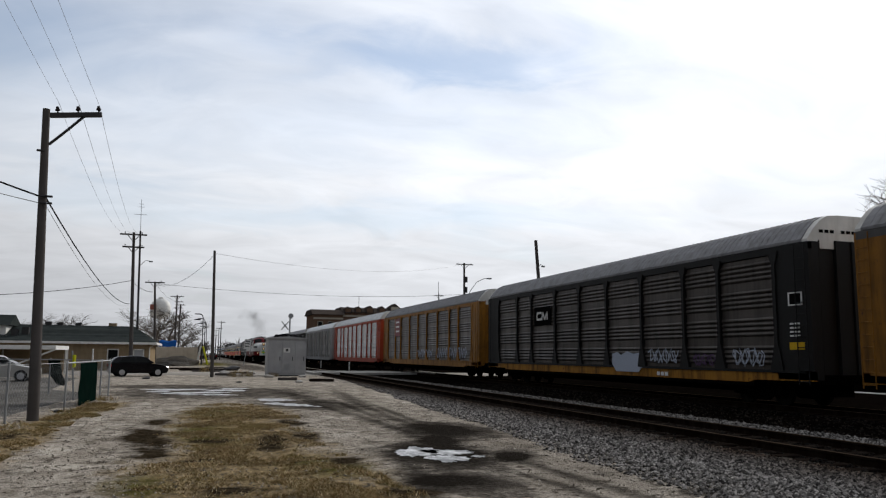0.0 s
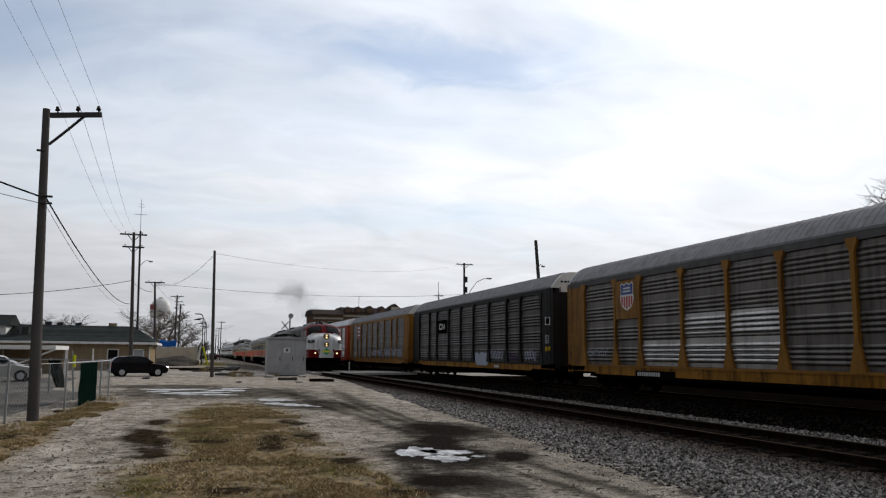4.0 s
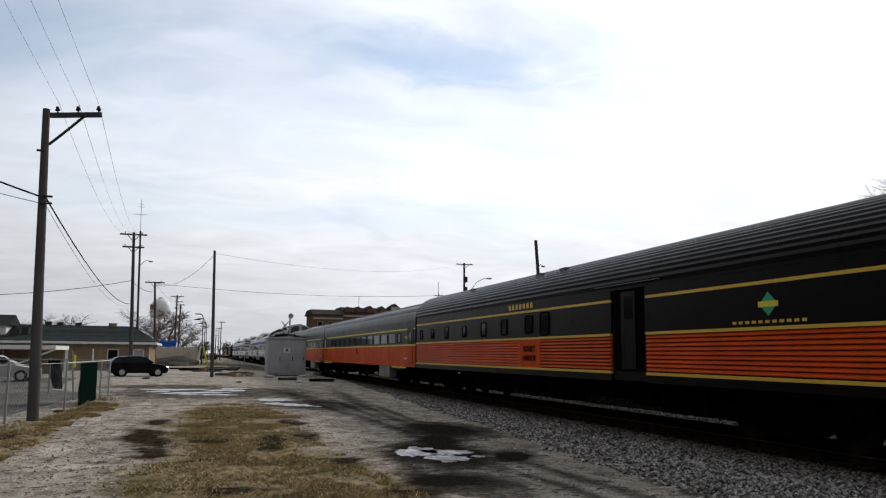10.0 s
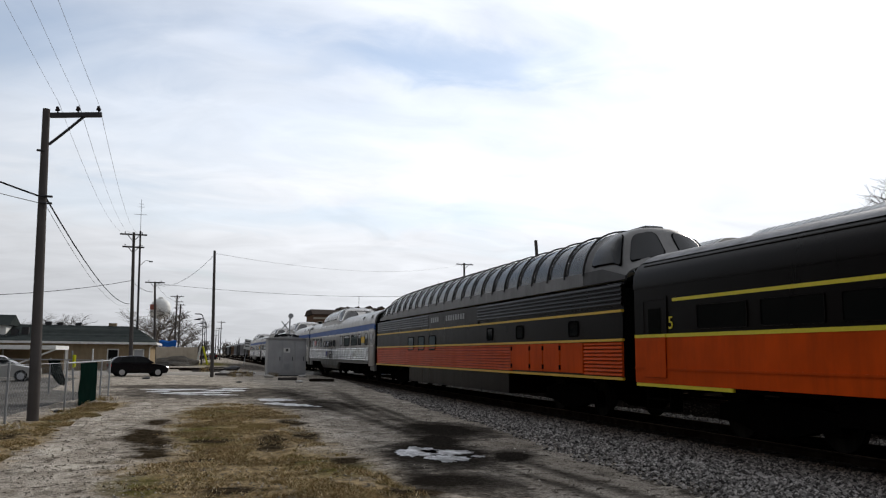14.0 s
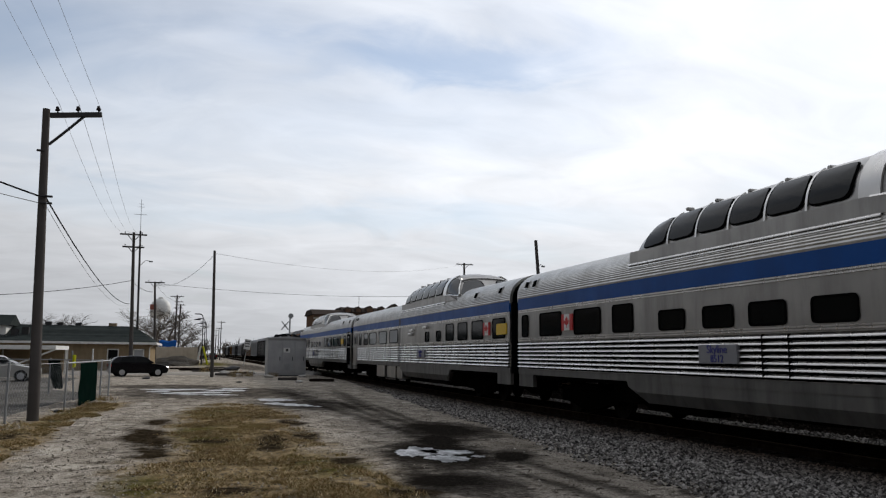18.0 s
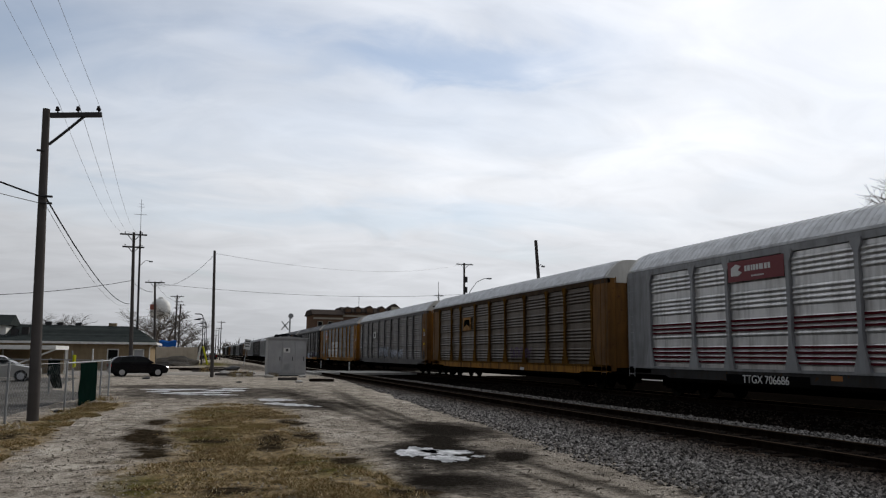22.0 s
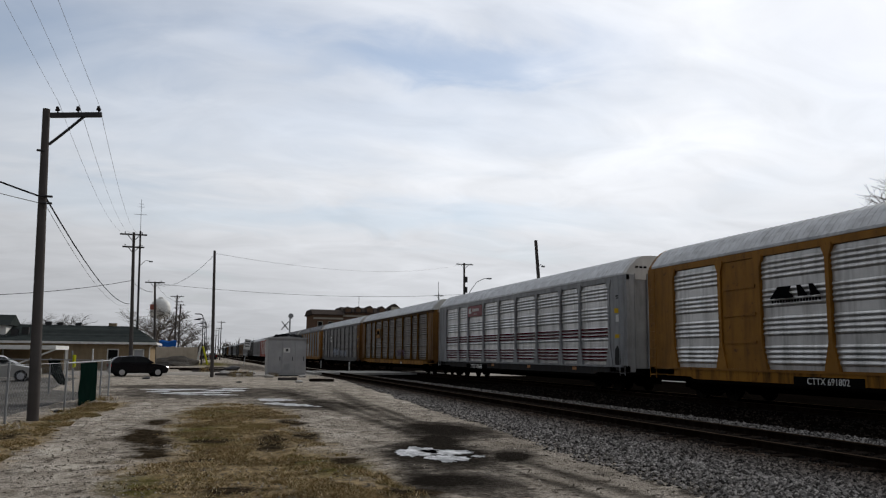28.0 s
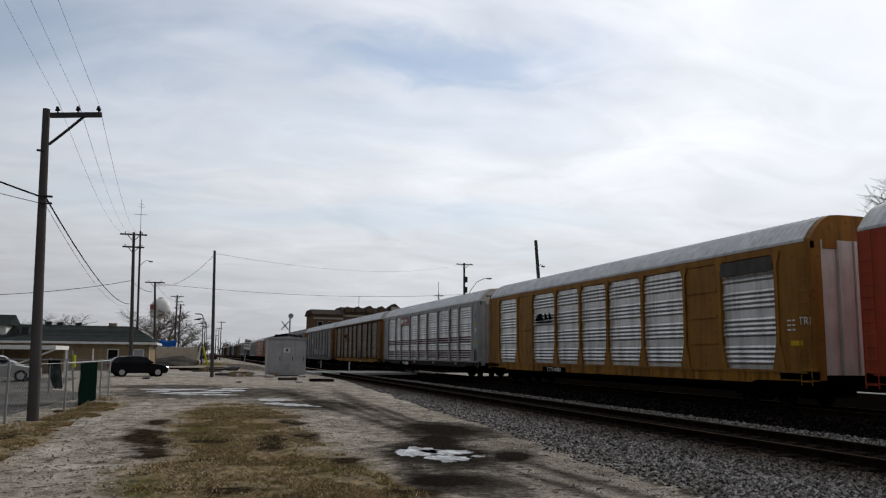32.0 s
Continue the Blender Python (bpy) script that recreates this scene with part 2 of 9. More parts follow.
def xprism(bm, prof, x0, x1):
    """A closed profile of (y, z) drawn out along x."""
    a = [bm.verts.new((x0, y, z)) for y, z in prof]
    b = [bm.verts.new((x1, y, z)) for y, z in prof]
    k = len(prof)
    for i in range(k):
        bm.faces.new((a[i], a[(i + 1) % k], b[(i + 1) % k], b[i]))
    bm.faces.new(a[::-1])
    bm.faces.new(b)


def cyl(bm, p0, p1, r0, r1=None, n=10, caps=True):
    r1 = r0 if r1 is None else r1
    p0, p1 = Vector(p0), Vector(p1)
    q = (p1 - p0).to_track_quat("Z", "Y")
    rings = []
    for p, r in ((p0, r0), (p1, r1)):
        rings.append([bm.verts.new(p + q @ Vector((r * math.cos(2 * math.pi * i / n), r * math.sin(2 * math.pi * i / n), 0))) for i in range(n)])
    for i in range(n):
        bm.faces.new((rings[0][i], rings[0][(i + 1) % n], rings[1][(i + 1) % n], rings[1][i]))
    if caps:
        bm.faces.new(rings[0][::-1])
        bm.faces.new(rings[1])
    return rings


def tube(bm, pts, r, n=5):
    """One round bar bent along the points."""
    pts = [Vector(p) for p in pts]
    rings = []
    for i, p in enumerate(pts):
        d = (pts[min(i + 1, len(pts) - 1)] - pts[max(i - 1, 0)]).normalized()
        up = Vector((0, 0, 1)) if abs(d.z) < 0.95 else Vector((1, 0, 0))
        a = d.cross(up).normalized()
        b = a.cross(d)
        rings.append([p + (a * math.cos(2 * math.pi * k / n) + b * math.sin(2 * math.pi * k / n)) * r for k in range(n)])
    loft(bm, rings)


def loft(bm, rings, close=True, caps=True):
    vs = [[bm.verts.new(p) for p in ring] for ring in rings]
    k = len(vs[0])
    for a, b in zip(vs[:-1], vs[1:]):
        for i in range(k if close else k - 1):
            bm.faces.new((a[i], a[(i + 1) % k], b[(i + 1) % k], b[i]))
    if caps and close:
        bm.faces.new(vs[0][::-1])
        bm.faces.new(vs[-1])
    return vs


def blob(bm, c, r, squash=(1, 1, 1), n=2, rough=0.25, seed=0):
    g = bmesh.ops.create_icosphere(bm, subdivisions=n, radius=1.0)
    for v in g["verts"]:
        k = 1 + rough * noise.noise(v.co * 2.1 + Vector((seed * 7.3, seed * 1.7, 0)))
        v.co = Vector((v.co.x * squash[0], v.co.y * squash[1], v.co.z * squash[2])) * r * k + Vector(c)


def thicken(bm, d):
    bm.normal_update()
    bmesh.ops.solidify(bm, geom=bm.faces[:], thickness=d)


def mesh_of(name, bm, material, smooth=False):
    bmesh.ops.recalc_face_normals(bm, faces=bm.faces)
    me = bpy.data.meshes.new(name)
    bm.to_mesh(me)
    bm.free()
    if material:
        me.materials.append(material)
    if smooth:
        me.polygons.foreach_set("use_smooth", [True] * len(me.polygons))
        me.set_sharp_from_angle(angle=radians(38))
    return me


def part(name, bm, material, parent, label="", smooth=False):
    ob = new(name, mesh_of(name, bm, material, smooth))
    ob.parent = parent
    if label:
        ob["label"] = label
    return ob


def thing(name, m, label, category, group="", kind=""):
    return tagged_at(new(name), m, label, category, group, kind)


def tagged_at(ob, m, label, category, group="", kind=""):
    ob.matrix_basis = m
    return tagged(ob, label, category, group, kind)


def solid(name, bm, material, m, label, category, group="", kind="", smooth=False):
    return tagged_at(new(name, mesh_of(name, bm, material, smooth)), m, label, category, group, kind)


def structure(name, bm, material, label="", category="", smooth=False):
    return tagged(new(name, mesh_of(name, bm, material, smooth)), label, category, "", "structure")


def letters(text, size, material, parent, m, name="lettering", depth=0.006, label=""):
    """Flat raised letters in the built-in font, facing -y of their pose."""
    cu = bpy.data.curves.new(name, "FONT")
    cu.body, cu.size, cu.extrude = text, size, depth
    cu.align_x, cu.align_y = "CENTER", "CENTER"
    tmp = bpy.data.objects.new(name, cu)
    me = bpy.data.meshes.new_from_object(tmp)
    bpy.data.objects.remove(tmp)
    bpy.data.curves.remove(cu)
    me.materials.clear()
    me.materials.append(material)
    ob = new(name, me)
    ob.parent = parent
    ob.matrix_basis = m
    if label:
        ob["label"] = label
    return ob


# text on the camera side (-x) of a car reads with +y to its left
def side_text(x, y, z):
    return Matrix.Translation((x, y, z)) @ Matrix(((0, 0, -1, 0), (-1, 0, 0, 0), (0, 1, 0, 0), (0, 0, 0, 1)))
# ---- ground and tracks ----
def patch_mask(n, l, pos, wob, x, y, rx, ry, turn=0.0, soft=0.35, ragged=0.55):
    """A blot with ragged edges: 1 inside, 0 outside."""
    mp = n.new("ShaderNodeMapping")
    mp.vector_type = "TEXTURE"
    mp.inputs["Location"].default_value = (x, y, 0)
    mp.inputs["Rotation"].default_value = (0, 0, radians(turn))
    mp.inputs["Scale"].default_value = (rx, ry, 1)
    l.new(pos, mp.inputs[0])
    ln = n.new("ShaderNodeVectorMath")
    ln.operation = "LENGTH"
    l.new(mp.outputs[0], ln.inputs[0])
    ad = n.new("ShaderNodeMath")
    ad.operation = "MULTIPLY_ADD"
    ad.inputs[1].default_value = ragged * 2
    l.new(wob, ad.inputs[0])
    l.new(ln.outputs["Value"], ad.inputs[2])
    mr = n.new("ShaderNodeMapRange")
    mr.inputs["From Min"].default_value, mr.inputs["From Max"].default_value = 1.0 + ragged - soft, 1.0 + ragged + soft
    mr.inputs["To Min"].default_value, mr.inputs["To Max"].default_value = 1.0, 0.0
    l.new(ad.outputs[0], mr.inputs["Value"])
    return mr.outputs[0]


def biggest(n, l, socks):
    out = socks[0]
    for s in socks[1:]:
        m = n.new("ShaderNodeMath")
        m.operation = "MAXIMUM"
        l.new(out, m.inputs[0])
        l.new(s, m.inputs[1])
        out = m.outputs[0]
    return out


WET = ((0.9, 35.5, 4.3, 5.2, 0), (-1.6, 41.5, 3.0, 2.4, 0), (3.6, 27.0, 1.7, 3.2, 10), (5.35, 17.2, 1.15, 2.2, -8), (4.0, 13.3, 0.95, 2.2, -4), (3.5, 10.3, 0.85, 1.1, 0),
       (6.0, 105.0, 2.0, 26.0, 0), (6.2, 8.7, 0.35, 0.5, 0))
STRAW = ((0.8, 11.5, 1.6, 4.2, -2), (0.85, 17.0, 1.45, 5.0, 2), (1.1, 22.5, 1.45, 4.4, -4), (-3.2, 18.0, 0.55, 5.0, 3), (-2.75, 25.0, 0.5, 3.6, -8), (1.6, 9.2, 1.0, 2.2, -10), (-3.5, 14.0, 0.7, 3.0, 0))
TRODDEN = ((4.9, 13.0, 2.1, 7.5, 0), (4.6, 24.0, 1.9, 7.0, 6), (5.6, 8.0, 1.8, 3.0, 0))
MUD = ((-0.88, 16.9, 0.42, 2.5, 4), (-0.65, 14.2, 0.34, 0.6, 0), (1.45, 15.6, 0.32, 1.5, -5), (0.35, 15.9, 0.5, 0.6, 0), (-0.8, 20.6, 0.3, 1.0, 0), (2.25, 16.6, 0.28, 0.9, 0), (0.4, 10.1, 0.4, 0.22, 10), (2.5, 9.4, 0.4, 0.35, 0),
       (2.3, 12.6, 0.22, 0.6, -20), (-3.4, 17.6, 0.3, 1.0, 0), (2.3, 19.8, 0.3, 1.2, 0), (0.1, 13.1, 0.35, 0.25, 0))
RUTS = ((5.45, 17.4, 0.85, 1.7, -6), (4.05, 13.2, 0.95, 1.6, -4), (3.3, 10.4, 0.6, 0.7, 0), (4.6, 15.2, 0.5, 1.6, -12), (5.1, 12.6, 0.45, 0.9, -20))
TRACKS = ((3.95, 25.5, 0.16, 4.2, 3.0), (4.35, 19.5, 0.2, 3.6, 1.5), (4.75, 25.0, 0.17, 5.5, -1.0), (5.30, 26.5, 0.2, 6.5, -2.0), (5.05, 20.0, 0.25, 3.0, 0.0), (5.75, 31.0, 0.34, 5.5, -4.5),
          (5.10, 10.2, 0.15, 2.3, 3.0), (4.6, 9.4, 0.12, 1.6, 4.0), (3.0, 10.8, 0.24, 1.4, -7), (4.0, 31.5, 0.5, 4.5, 4.5), (5.5, 22.5, 0.15, 5.0, -3.0))
OLIVE = ((2.2, 128.0, 3.0, 22.0, 0), (0.2, 17.3, 0.55, 2.3, 5), (-0.65, 10.9, 0.35, 0.8, 0), (0.6, 23.5, 0.7, 1.8, 0), (-3.1, 23.0, 0.3, 3.0, 0), (1.9, 12.0, 0.5, 0.9, 0))


def dirt_material():
    m, n, l, b = base("gravelly dirt", 0.85)
    big = noise_node(n, l, 0.22, 6.0)
    mid = noise_node(n, l, 1.6, 9.0, (1, 0.55, 1), 0.68)
    fine = noise_node(n, l, 16.0, 8.0, rough=0.75)
    edge = noise_node(n, l, 1.7, 9.0, rough=0.8)
    here = n.new("ShaderNodeNewGeometry").outputs["Position"]
    bend = noise_node(n, l, 0.55, 8.0, rough=0.68)
    centred = n.new("ShaderNodeVectorMath")
    centred.operation = "SUBTRACT"
    centred.inputs[1].default_value = (0.5, 0.5, 0.5)
    l.new(bend.outputs["Color"], centred.inputs[0])
    warp = n.new("ShaderNodeVectorMath")
    warp.operation = "MULTIPLY_ADD"
    warp.inputs[1].default_value = (1.0, 2.6, 0.0)
    l.new(centred.outputs[0], warp.inputs[0])
    l.new(here, warp.inputs[2])
    pos = warp.outputs[0]
    c = mixc(n, l, ramp(n, l, mid.outputs["Fac"], 0.32, 0.68), (0.265, 0.228, 0.187), (0.70, 0.637, 0.55))
    c = mixc(n, l, ramp(n, l, fine.outputs["Fac"], 0.40, 0.58), mixc(n, l, 0.6, c, (0.06, 0.048, 0.036)), c)
    c = mixc(n, l, ramp(n, l, big.outputs["Fac"], 0.52, 0.70), c, (0.24, 0.207, 0.17))
    spots = noise_node(n, l, 2.6, 9.0, rough=0.75)
    c = mixc(n, l, ramp(n, l, spots.outputs["Fac"], 0.53, 0.62), c, (0.062, 0.050, 0.039))
    smear = noise_node(n, l, 1.15, 10.0, (1, 0.8, 1), 0.78)
    c = mixc(n, l, ramp(n, l, smear.outputs["Fac"], 0.52, 0.64), c, mixc(n, l, 0.72, c, (0.05, 0.042, 0.033)))
    clods = noise_node(n, l, 8.5, 6.0, (1, 0.6, 1), 0.7)
    c = mixc(n, l, ramp(n, l, clods.outputs["Fac"], 0.58, 0.63), c, (0.055, 0.045, 0.034))
    trodden = biggest(n, l, [patch_mask(n, l, pos, edge.outputs["Fac"], *w, soft=0.5, ragged=0.8) for w in TRODDEN])
    c = mixc(n, l, trodden, c, mixc(n, l, 0.22, c, (0.075, 0.067, 0.058)))
    straw = biggest(n, l, [patch_mask(n, l, pos, edge.outputs["Fac"], *w, soft=0.3, ragged=0.9) for w in STRAW])
    tuft = noise_node(n, l, 6.0, 8.0, (1, 0.5, 1), 0.75)
    sc = mixc(n, l, ramp(n, l, tuft.outputs["Fac"], 0.36, 0.62), (0.048, 0.033, 0.018), (0.36, 0.272, 0.155))
    c = mixc(n, l, straw, c, sc)
    olive = biggest(n, l, [patch_mask(n, l, pos, edge.outputs["Fac"], *w, soft=0.5, ragged=1.0) for w in OLIVE])
    oc = mixc(n, l, ramp(n, l, tuft.outputs["Fac"], 0.34, 0.66), (0.040, 0.036, 0.010), (0.145, 0.125, 0.045))
    c = mixc(n, l, olive, c, oc)
    wet = biggest(n, l, [patch_mask(n, l, pos, edge.outputs["Fac"], *w, soft=0.18, ragged=1.1) for w in WET])
    seep = n.new("ShaderNodeMath")
    seep.operation = "MULTIPLY"
    l.new(wet, seep.inputs[0])
    l.new(ramp(n, l, mid.outputs["Fac"], 0.36, 0.56, (1, 1, 1), (0.72, 0.72, 0.72)), seep.inputs[1])
    c = mixc(n, l, seep.outputs[0], c, mixc(n, l, ramp(n, l, fine.outputs["Fac"], 0.35, 0.65), (0.012, 0.010, 0.009), (0.080, 0.070, 0.060)))
    ruts = biggest(n, l, [patch_mask(n, l, here, edge.outputs["Fac"], *w, soft=0.38, ragged=0.8) for w in RUTS])
    c = mixc(n, l, ruts, c, mixc(n, l, ramp(n, l, fine.outputs["Fac"], 0.35, 0.65), (0.004, 0.0035, 0.003), (0.036, 0.031, 0.026)))
    tracks = biggest(n, l, [patch_mask(n, l, here, edge.outputs["Fac"], *w, soft=0.6, ragged=1.0) for w in TRACKS])
    c = mixc(n, l, tracks, c, mixc(n, l, 0.72, c, (0.014, 0.012, 0.010)))
    mud = biggest(n, l, [patch_mask(n, l, pos, edge.outputs["Fac"], *w, soft=0.36, ragged=1.2) for w in MUD])
    c = mixc(n, l, mud, c, mixc(n, l, ramp(n, l, tuft.outputs["Fac"], 0.35, 0.68), (0.007, 0.0055, 0.004), (0.058, 0.043, 0.027)))
    grit = noise_node(n, l, 38.0, 4.0, rough=0.7)
    c = mixc(n, l, ramp(n, l, grit.outputs["Fac"], 0.34, 0.44), mixc(n, l, 0.5, c, (0.02, 0.017, 0.014)), c)
    l.new(c, b.inputs["Base Color"])
    rr = n.new("ShaderNodeMapRange")
    rr.inputs["To Min"].default_value, rr.inputs["To Max"].default_value = 0.95, 0.7
    l.new(wet, rr.inputs["Value"])
    l.new(rr.outputs[0], b.inputs["Roughness"])
    b.inputs["Specular IOR Level"].default_value = 0.0
    ht = n.new("ShaderNodeMath")
    ht.operation = "ADD"
    l.new(fine.outputs["Fac"], ht.inputs[0])
    l.new(mid.outputs["Fac"], ht.inputs[1])
    bump(n, l, b, ht.outputs[0], 0.9, 0.05)
    return m


def stone_material(name, lo, hi, stained=False):
    m, n, l, b = base(name, 0.85)
    b.inputs["Specular IOR Level"].default_value = 0.0
    g = n.new("ShaderNodeNewGeometry")
    f = noise_node(n, l, 40.0, 5.0)
    sk = n.new("ShaderNodeMath")
    sk.operation = "POWER"
    sk.inputs[1].default_value = 1.7
    l.new(g.outputs["Random Per Island"], sk.inputs[0])
    c = mixc(n, l, sk.outputs[0], lo, hi)
    if stained:
        # brake dust and rust washed out from the rail
        sx = n.new("ShaderNodeSeparateXYZ")
        l.new(g.outputs["Position"], sx.inputs[0])
        wob = noise_node(n, l, 0.8, 5.0)
        ad = n.new("ShaderNodeMath")
        ad.operation = "MULTIPLY_ADD"
        ad.inputs[1].default_value = 1.6
        l.new(wob.outputs["Fac"], ad.inputs[0])
        l.new(sx.outputs["X"], ad.inputs[2])
        mr = n.new("ShaderNodeMapRange")
        mr.inputs["From Min"].default_value, mr.inputs["From Max"].default_value = NEAR_X - 2.1, NEAR_X - 0.5
        l.new(ad.outputs[0], mr.inputs["Value"])
        c = mixc(n, l, mr.outputs[0], c, mixc(n, l, sk.outputs[0], (0.006, 0.0045, 0.0035), (0.15, 0.105, 0.075)))
    c = mixc(n, l, ramp(n, l, f.outputs["Fac"], 0.4, 0.7), mixc(n, l, 0.4, c, (0.03, 0.03, 0.03)), c)
    l.new(c, b.inputs["Base Color"])
    bump(n, l, b, f.outputs["Fac"], 0.3, 0.01)
    return m


def bed_material(name, lo, hi, oily):
    m, n, l, b = base(name, 0.9)
    b.inputs["Specular IOR Level"].default_value = 0.0
    v = n.new("ShaderNodeTexVoronoi")
    v.inputs["Scale"].default_value = 17.0
    tc = n.new("ShaderNodeTexCoord")
    l.new(tc.outputs["Object"], v.inputs["Vector"])
    f = noise_node(n, l, 0.9, 6.0, (1, 0.4, 1))
    sep = n.new("ShaderNodeSeparateColor")
    l.new(v.outputs["Color"], sep.inputs[0])
    c = mixc(n, l, sep.outputs[0], lo, hi)
    c = mixc(n, l, ramp(n, l, v.outputs["Distance"], 0.35, 0.75), c, [q * 0.6 for q in lo])
    c = mixc(n, l, ramp(n, l, f.outputs["Fac"], 0.42, 0.68), c, oily)
    l.new(c, b.inputs["Base Color"])
    bump(n, l, b, v.outputs["Distance"], 0.8, 0.04)
    return m


def asphalt_material():
    m, n, l, b = base("dusty asphalt", 0.85)
    b.inputs["Specular IOR Level"].default_value = 0.0
    big = noise_node(n, l, 0.3, 5.0)
    f = noise_node(n, l, 25.0, 6.0)
    c = mixc(n, l, ramp(n, l, big.outputs["Fac"], 0.35, 0.7), (0.28, 0.26, 0.235), (0.45, 0.42, 0.38))
    c = mixc(n, l, ramp(n, l, f.outputs["Fac"], 0.4, 0.65), mixc(n, l, 0.4, c, (0.08, 0.07, 0.06)), c)
    l.new(c, b.inputs["Base Color"])
    bump(n, l, b, f.outputs["Fac"], 0.4, 0.01)
    return m


def ice_material():
    m, n, l, b = base("white puddle ice", 0.3)
    b.inputs["IOR"].default_value = 1.31
    f = noise_node(n, l, 3.2, 9.0, (1, 0.6, 1), 0.75)
    l.new(mixc(n, l, ramp(n, l, f.outputs["Fac"], 0.44, 0.60), (0.05, 0.048, 0.045), (0.64, 0.64, 0.65)), b.inputs["Base Color"])
    bump(n, l, b, f.outputs["Fac"], 0.05, 0.01)
    return m


def blade_material():
    m, n, l, b = base("dry grass blades", 0.8)
    b.inputs["Specular IOR Level"].default_value = 0.0
    g = n.new("ShaderNodeNewGeometry")
    r = n.new("ShaderNodeValToRGB")
    e = r.color_ramp.elements
    e[0].position, e[0].color = 0.0, (0.075, 0.040, 0.014, 1)
    e[1].position, e[1].color = 1.0, (0.76, 0.62, 0.39, 1)
    k = e.new(0.45)
    k.color = (0.36, 0.245, 0.12, 1)
    k = e.new(0.62)
    k.color = (0.13, 0.115, 0.040, 1)
    l.new(g.outputs["Random Per Island"], r.inputs[0])
    # matted brown thatch in clumps among the straw
    clump = noise_node(n, l, 1.5, 7.0, (1, 0.6, 1), 0.7)
    c = mixc(n, l, ramp(n, l, clump.outputs["Fac"], 0.48, 0.60), r.outputs[0], mixc(n, l, 0.42, r.outputs[0], (0.050, 0.032, 0.017)))
    green = noise_node(n, l, 0.42, 4.0)
    c = mixc(n, l, ramp(n, l, green.outputs["Fac"], 0.50, 0.66), c, mixc(n, l, 0.25, c, (0.20, 0.17, 0.045)))
    l.new(c, b.inputs["Base Color"])
    return m


DIRT = dirt_material()
BED = bed_material("grey ballast bed", (0.035, 0.032, 0.029), (0.19, 0.18, 0.165), (0.06, 0.05, 0.04))
STRIP_BED = bed_material("grey strip bed", (0.030, 0.027, 0.024), (0.16, 0.15, 0.138), (0.05, 0.042, 0.034))
# oily ballast with the shade of the trains put into the colour
SHADE_BED = bed_material("shaded oily ballast bed", (0.0025, 0.002, 0.0016), (0.010, 0.0075, 0.006), (0.0018, 0.0015, 0.0012))
STONE = stone_material("ballast stones", (0.032, 0.029, 0.027), (0.62, 0.58, 0.54), True)
STRIP_STONE = stone_material("clean ballast stones", (0.024, 0.022, 0.020), (0.46, 0.43, 0.40))
PEBBLE = stone_material("scattered gravel", (0.11, 0.092, 0.072), (0.62, 0.56, 0.48))
# stones to match, the train shade in their colour too
SHADE_STONE = stone_material("shaded oily stones", (0.003, 0.0025, 0.002), (0.040, 0.030, 0.023))
ASPHALT = asphalt_material()
WATER = ice_material()
BLADES = blade_material()
RUST = worn("rusty rail", (0.010, 0.006, 0.004), 0.85, amount=0.3, vary=0, spec=0.05)
SHINY = worn("polished rail head", (0.075, 0.055, 0.040), 0.72, 0.0, amount=0.5, dirt=(0.03, 0.02, 0.012), vary=0)
TIE = worn("creosoted tie", (0.014, 0.010, 0.008), 0.9, amount=0.4, streak=False)

bm = bmesh.new()
bx(bm, -2500, 2500, -400, 4600, -2.0, 0.0)
structure("ground", bm, DIRT, "grey-brown gravelly dirt lot, wet in patches", "ground")

# one wide bed under both tracks, a lighter shoulder, an oily middle painted shade-dark
def shoulder_edge(y):
    """Where the crushed stone thins out into the dirt."""
    return 5.75 + 0.082 * max(0.0, min(y, 62) - 6) + 0.32 * noise.noise(Vector((0, y * 0.35, 2.2))) + 0.18 * noise.noise(Vector((0, y * 1.4, 7.1)))


bm = bmesh.new()
rings = []
for k in range(190):
    y = -30 + k * 0.5
    e = shoulder_edge(y)
    rings.append([Vector((e, y, -0.1)), Vector((e + 0.35, y, 0.003)), Vector((max(NEAR_X - 1.9, e + 0.5), y, 0.03)), Vector((NEAR_X - 1.15, y, 0.04)), Vector((NEAR_X - 1.15, y, -0.1))])
loft(bm, rings)
structure("ballast_shoulder", bm, BED, "grey crushed stone beside the track", "ballast")
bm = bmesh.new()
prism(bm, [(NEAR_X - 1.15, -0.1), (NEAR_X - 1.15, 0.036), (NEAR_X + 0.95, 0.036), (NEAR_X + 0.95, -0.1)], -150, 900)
near_bed = structure("track_bed", bm, SHADE_BED, "oily ballast between the rails, train shade put into its colour", "ballast")
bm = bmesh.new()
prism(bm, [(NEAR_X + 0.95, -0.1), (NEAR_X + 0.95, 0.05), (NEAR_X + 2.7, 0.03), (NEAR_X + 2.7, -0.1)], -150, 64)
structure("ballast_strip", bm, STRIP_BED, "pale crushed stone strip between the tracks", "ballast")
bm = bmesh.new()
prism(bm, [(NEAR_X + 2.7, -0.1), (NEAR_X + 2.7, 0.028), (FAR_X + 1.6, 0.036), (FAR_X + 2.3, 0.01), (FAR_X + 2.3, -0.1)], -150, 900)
far_bed = structure("track_bed", bm, SHADE_BED, "oily ballast under the freight train, its shade put into the colour", "ballast")

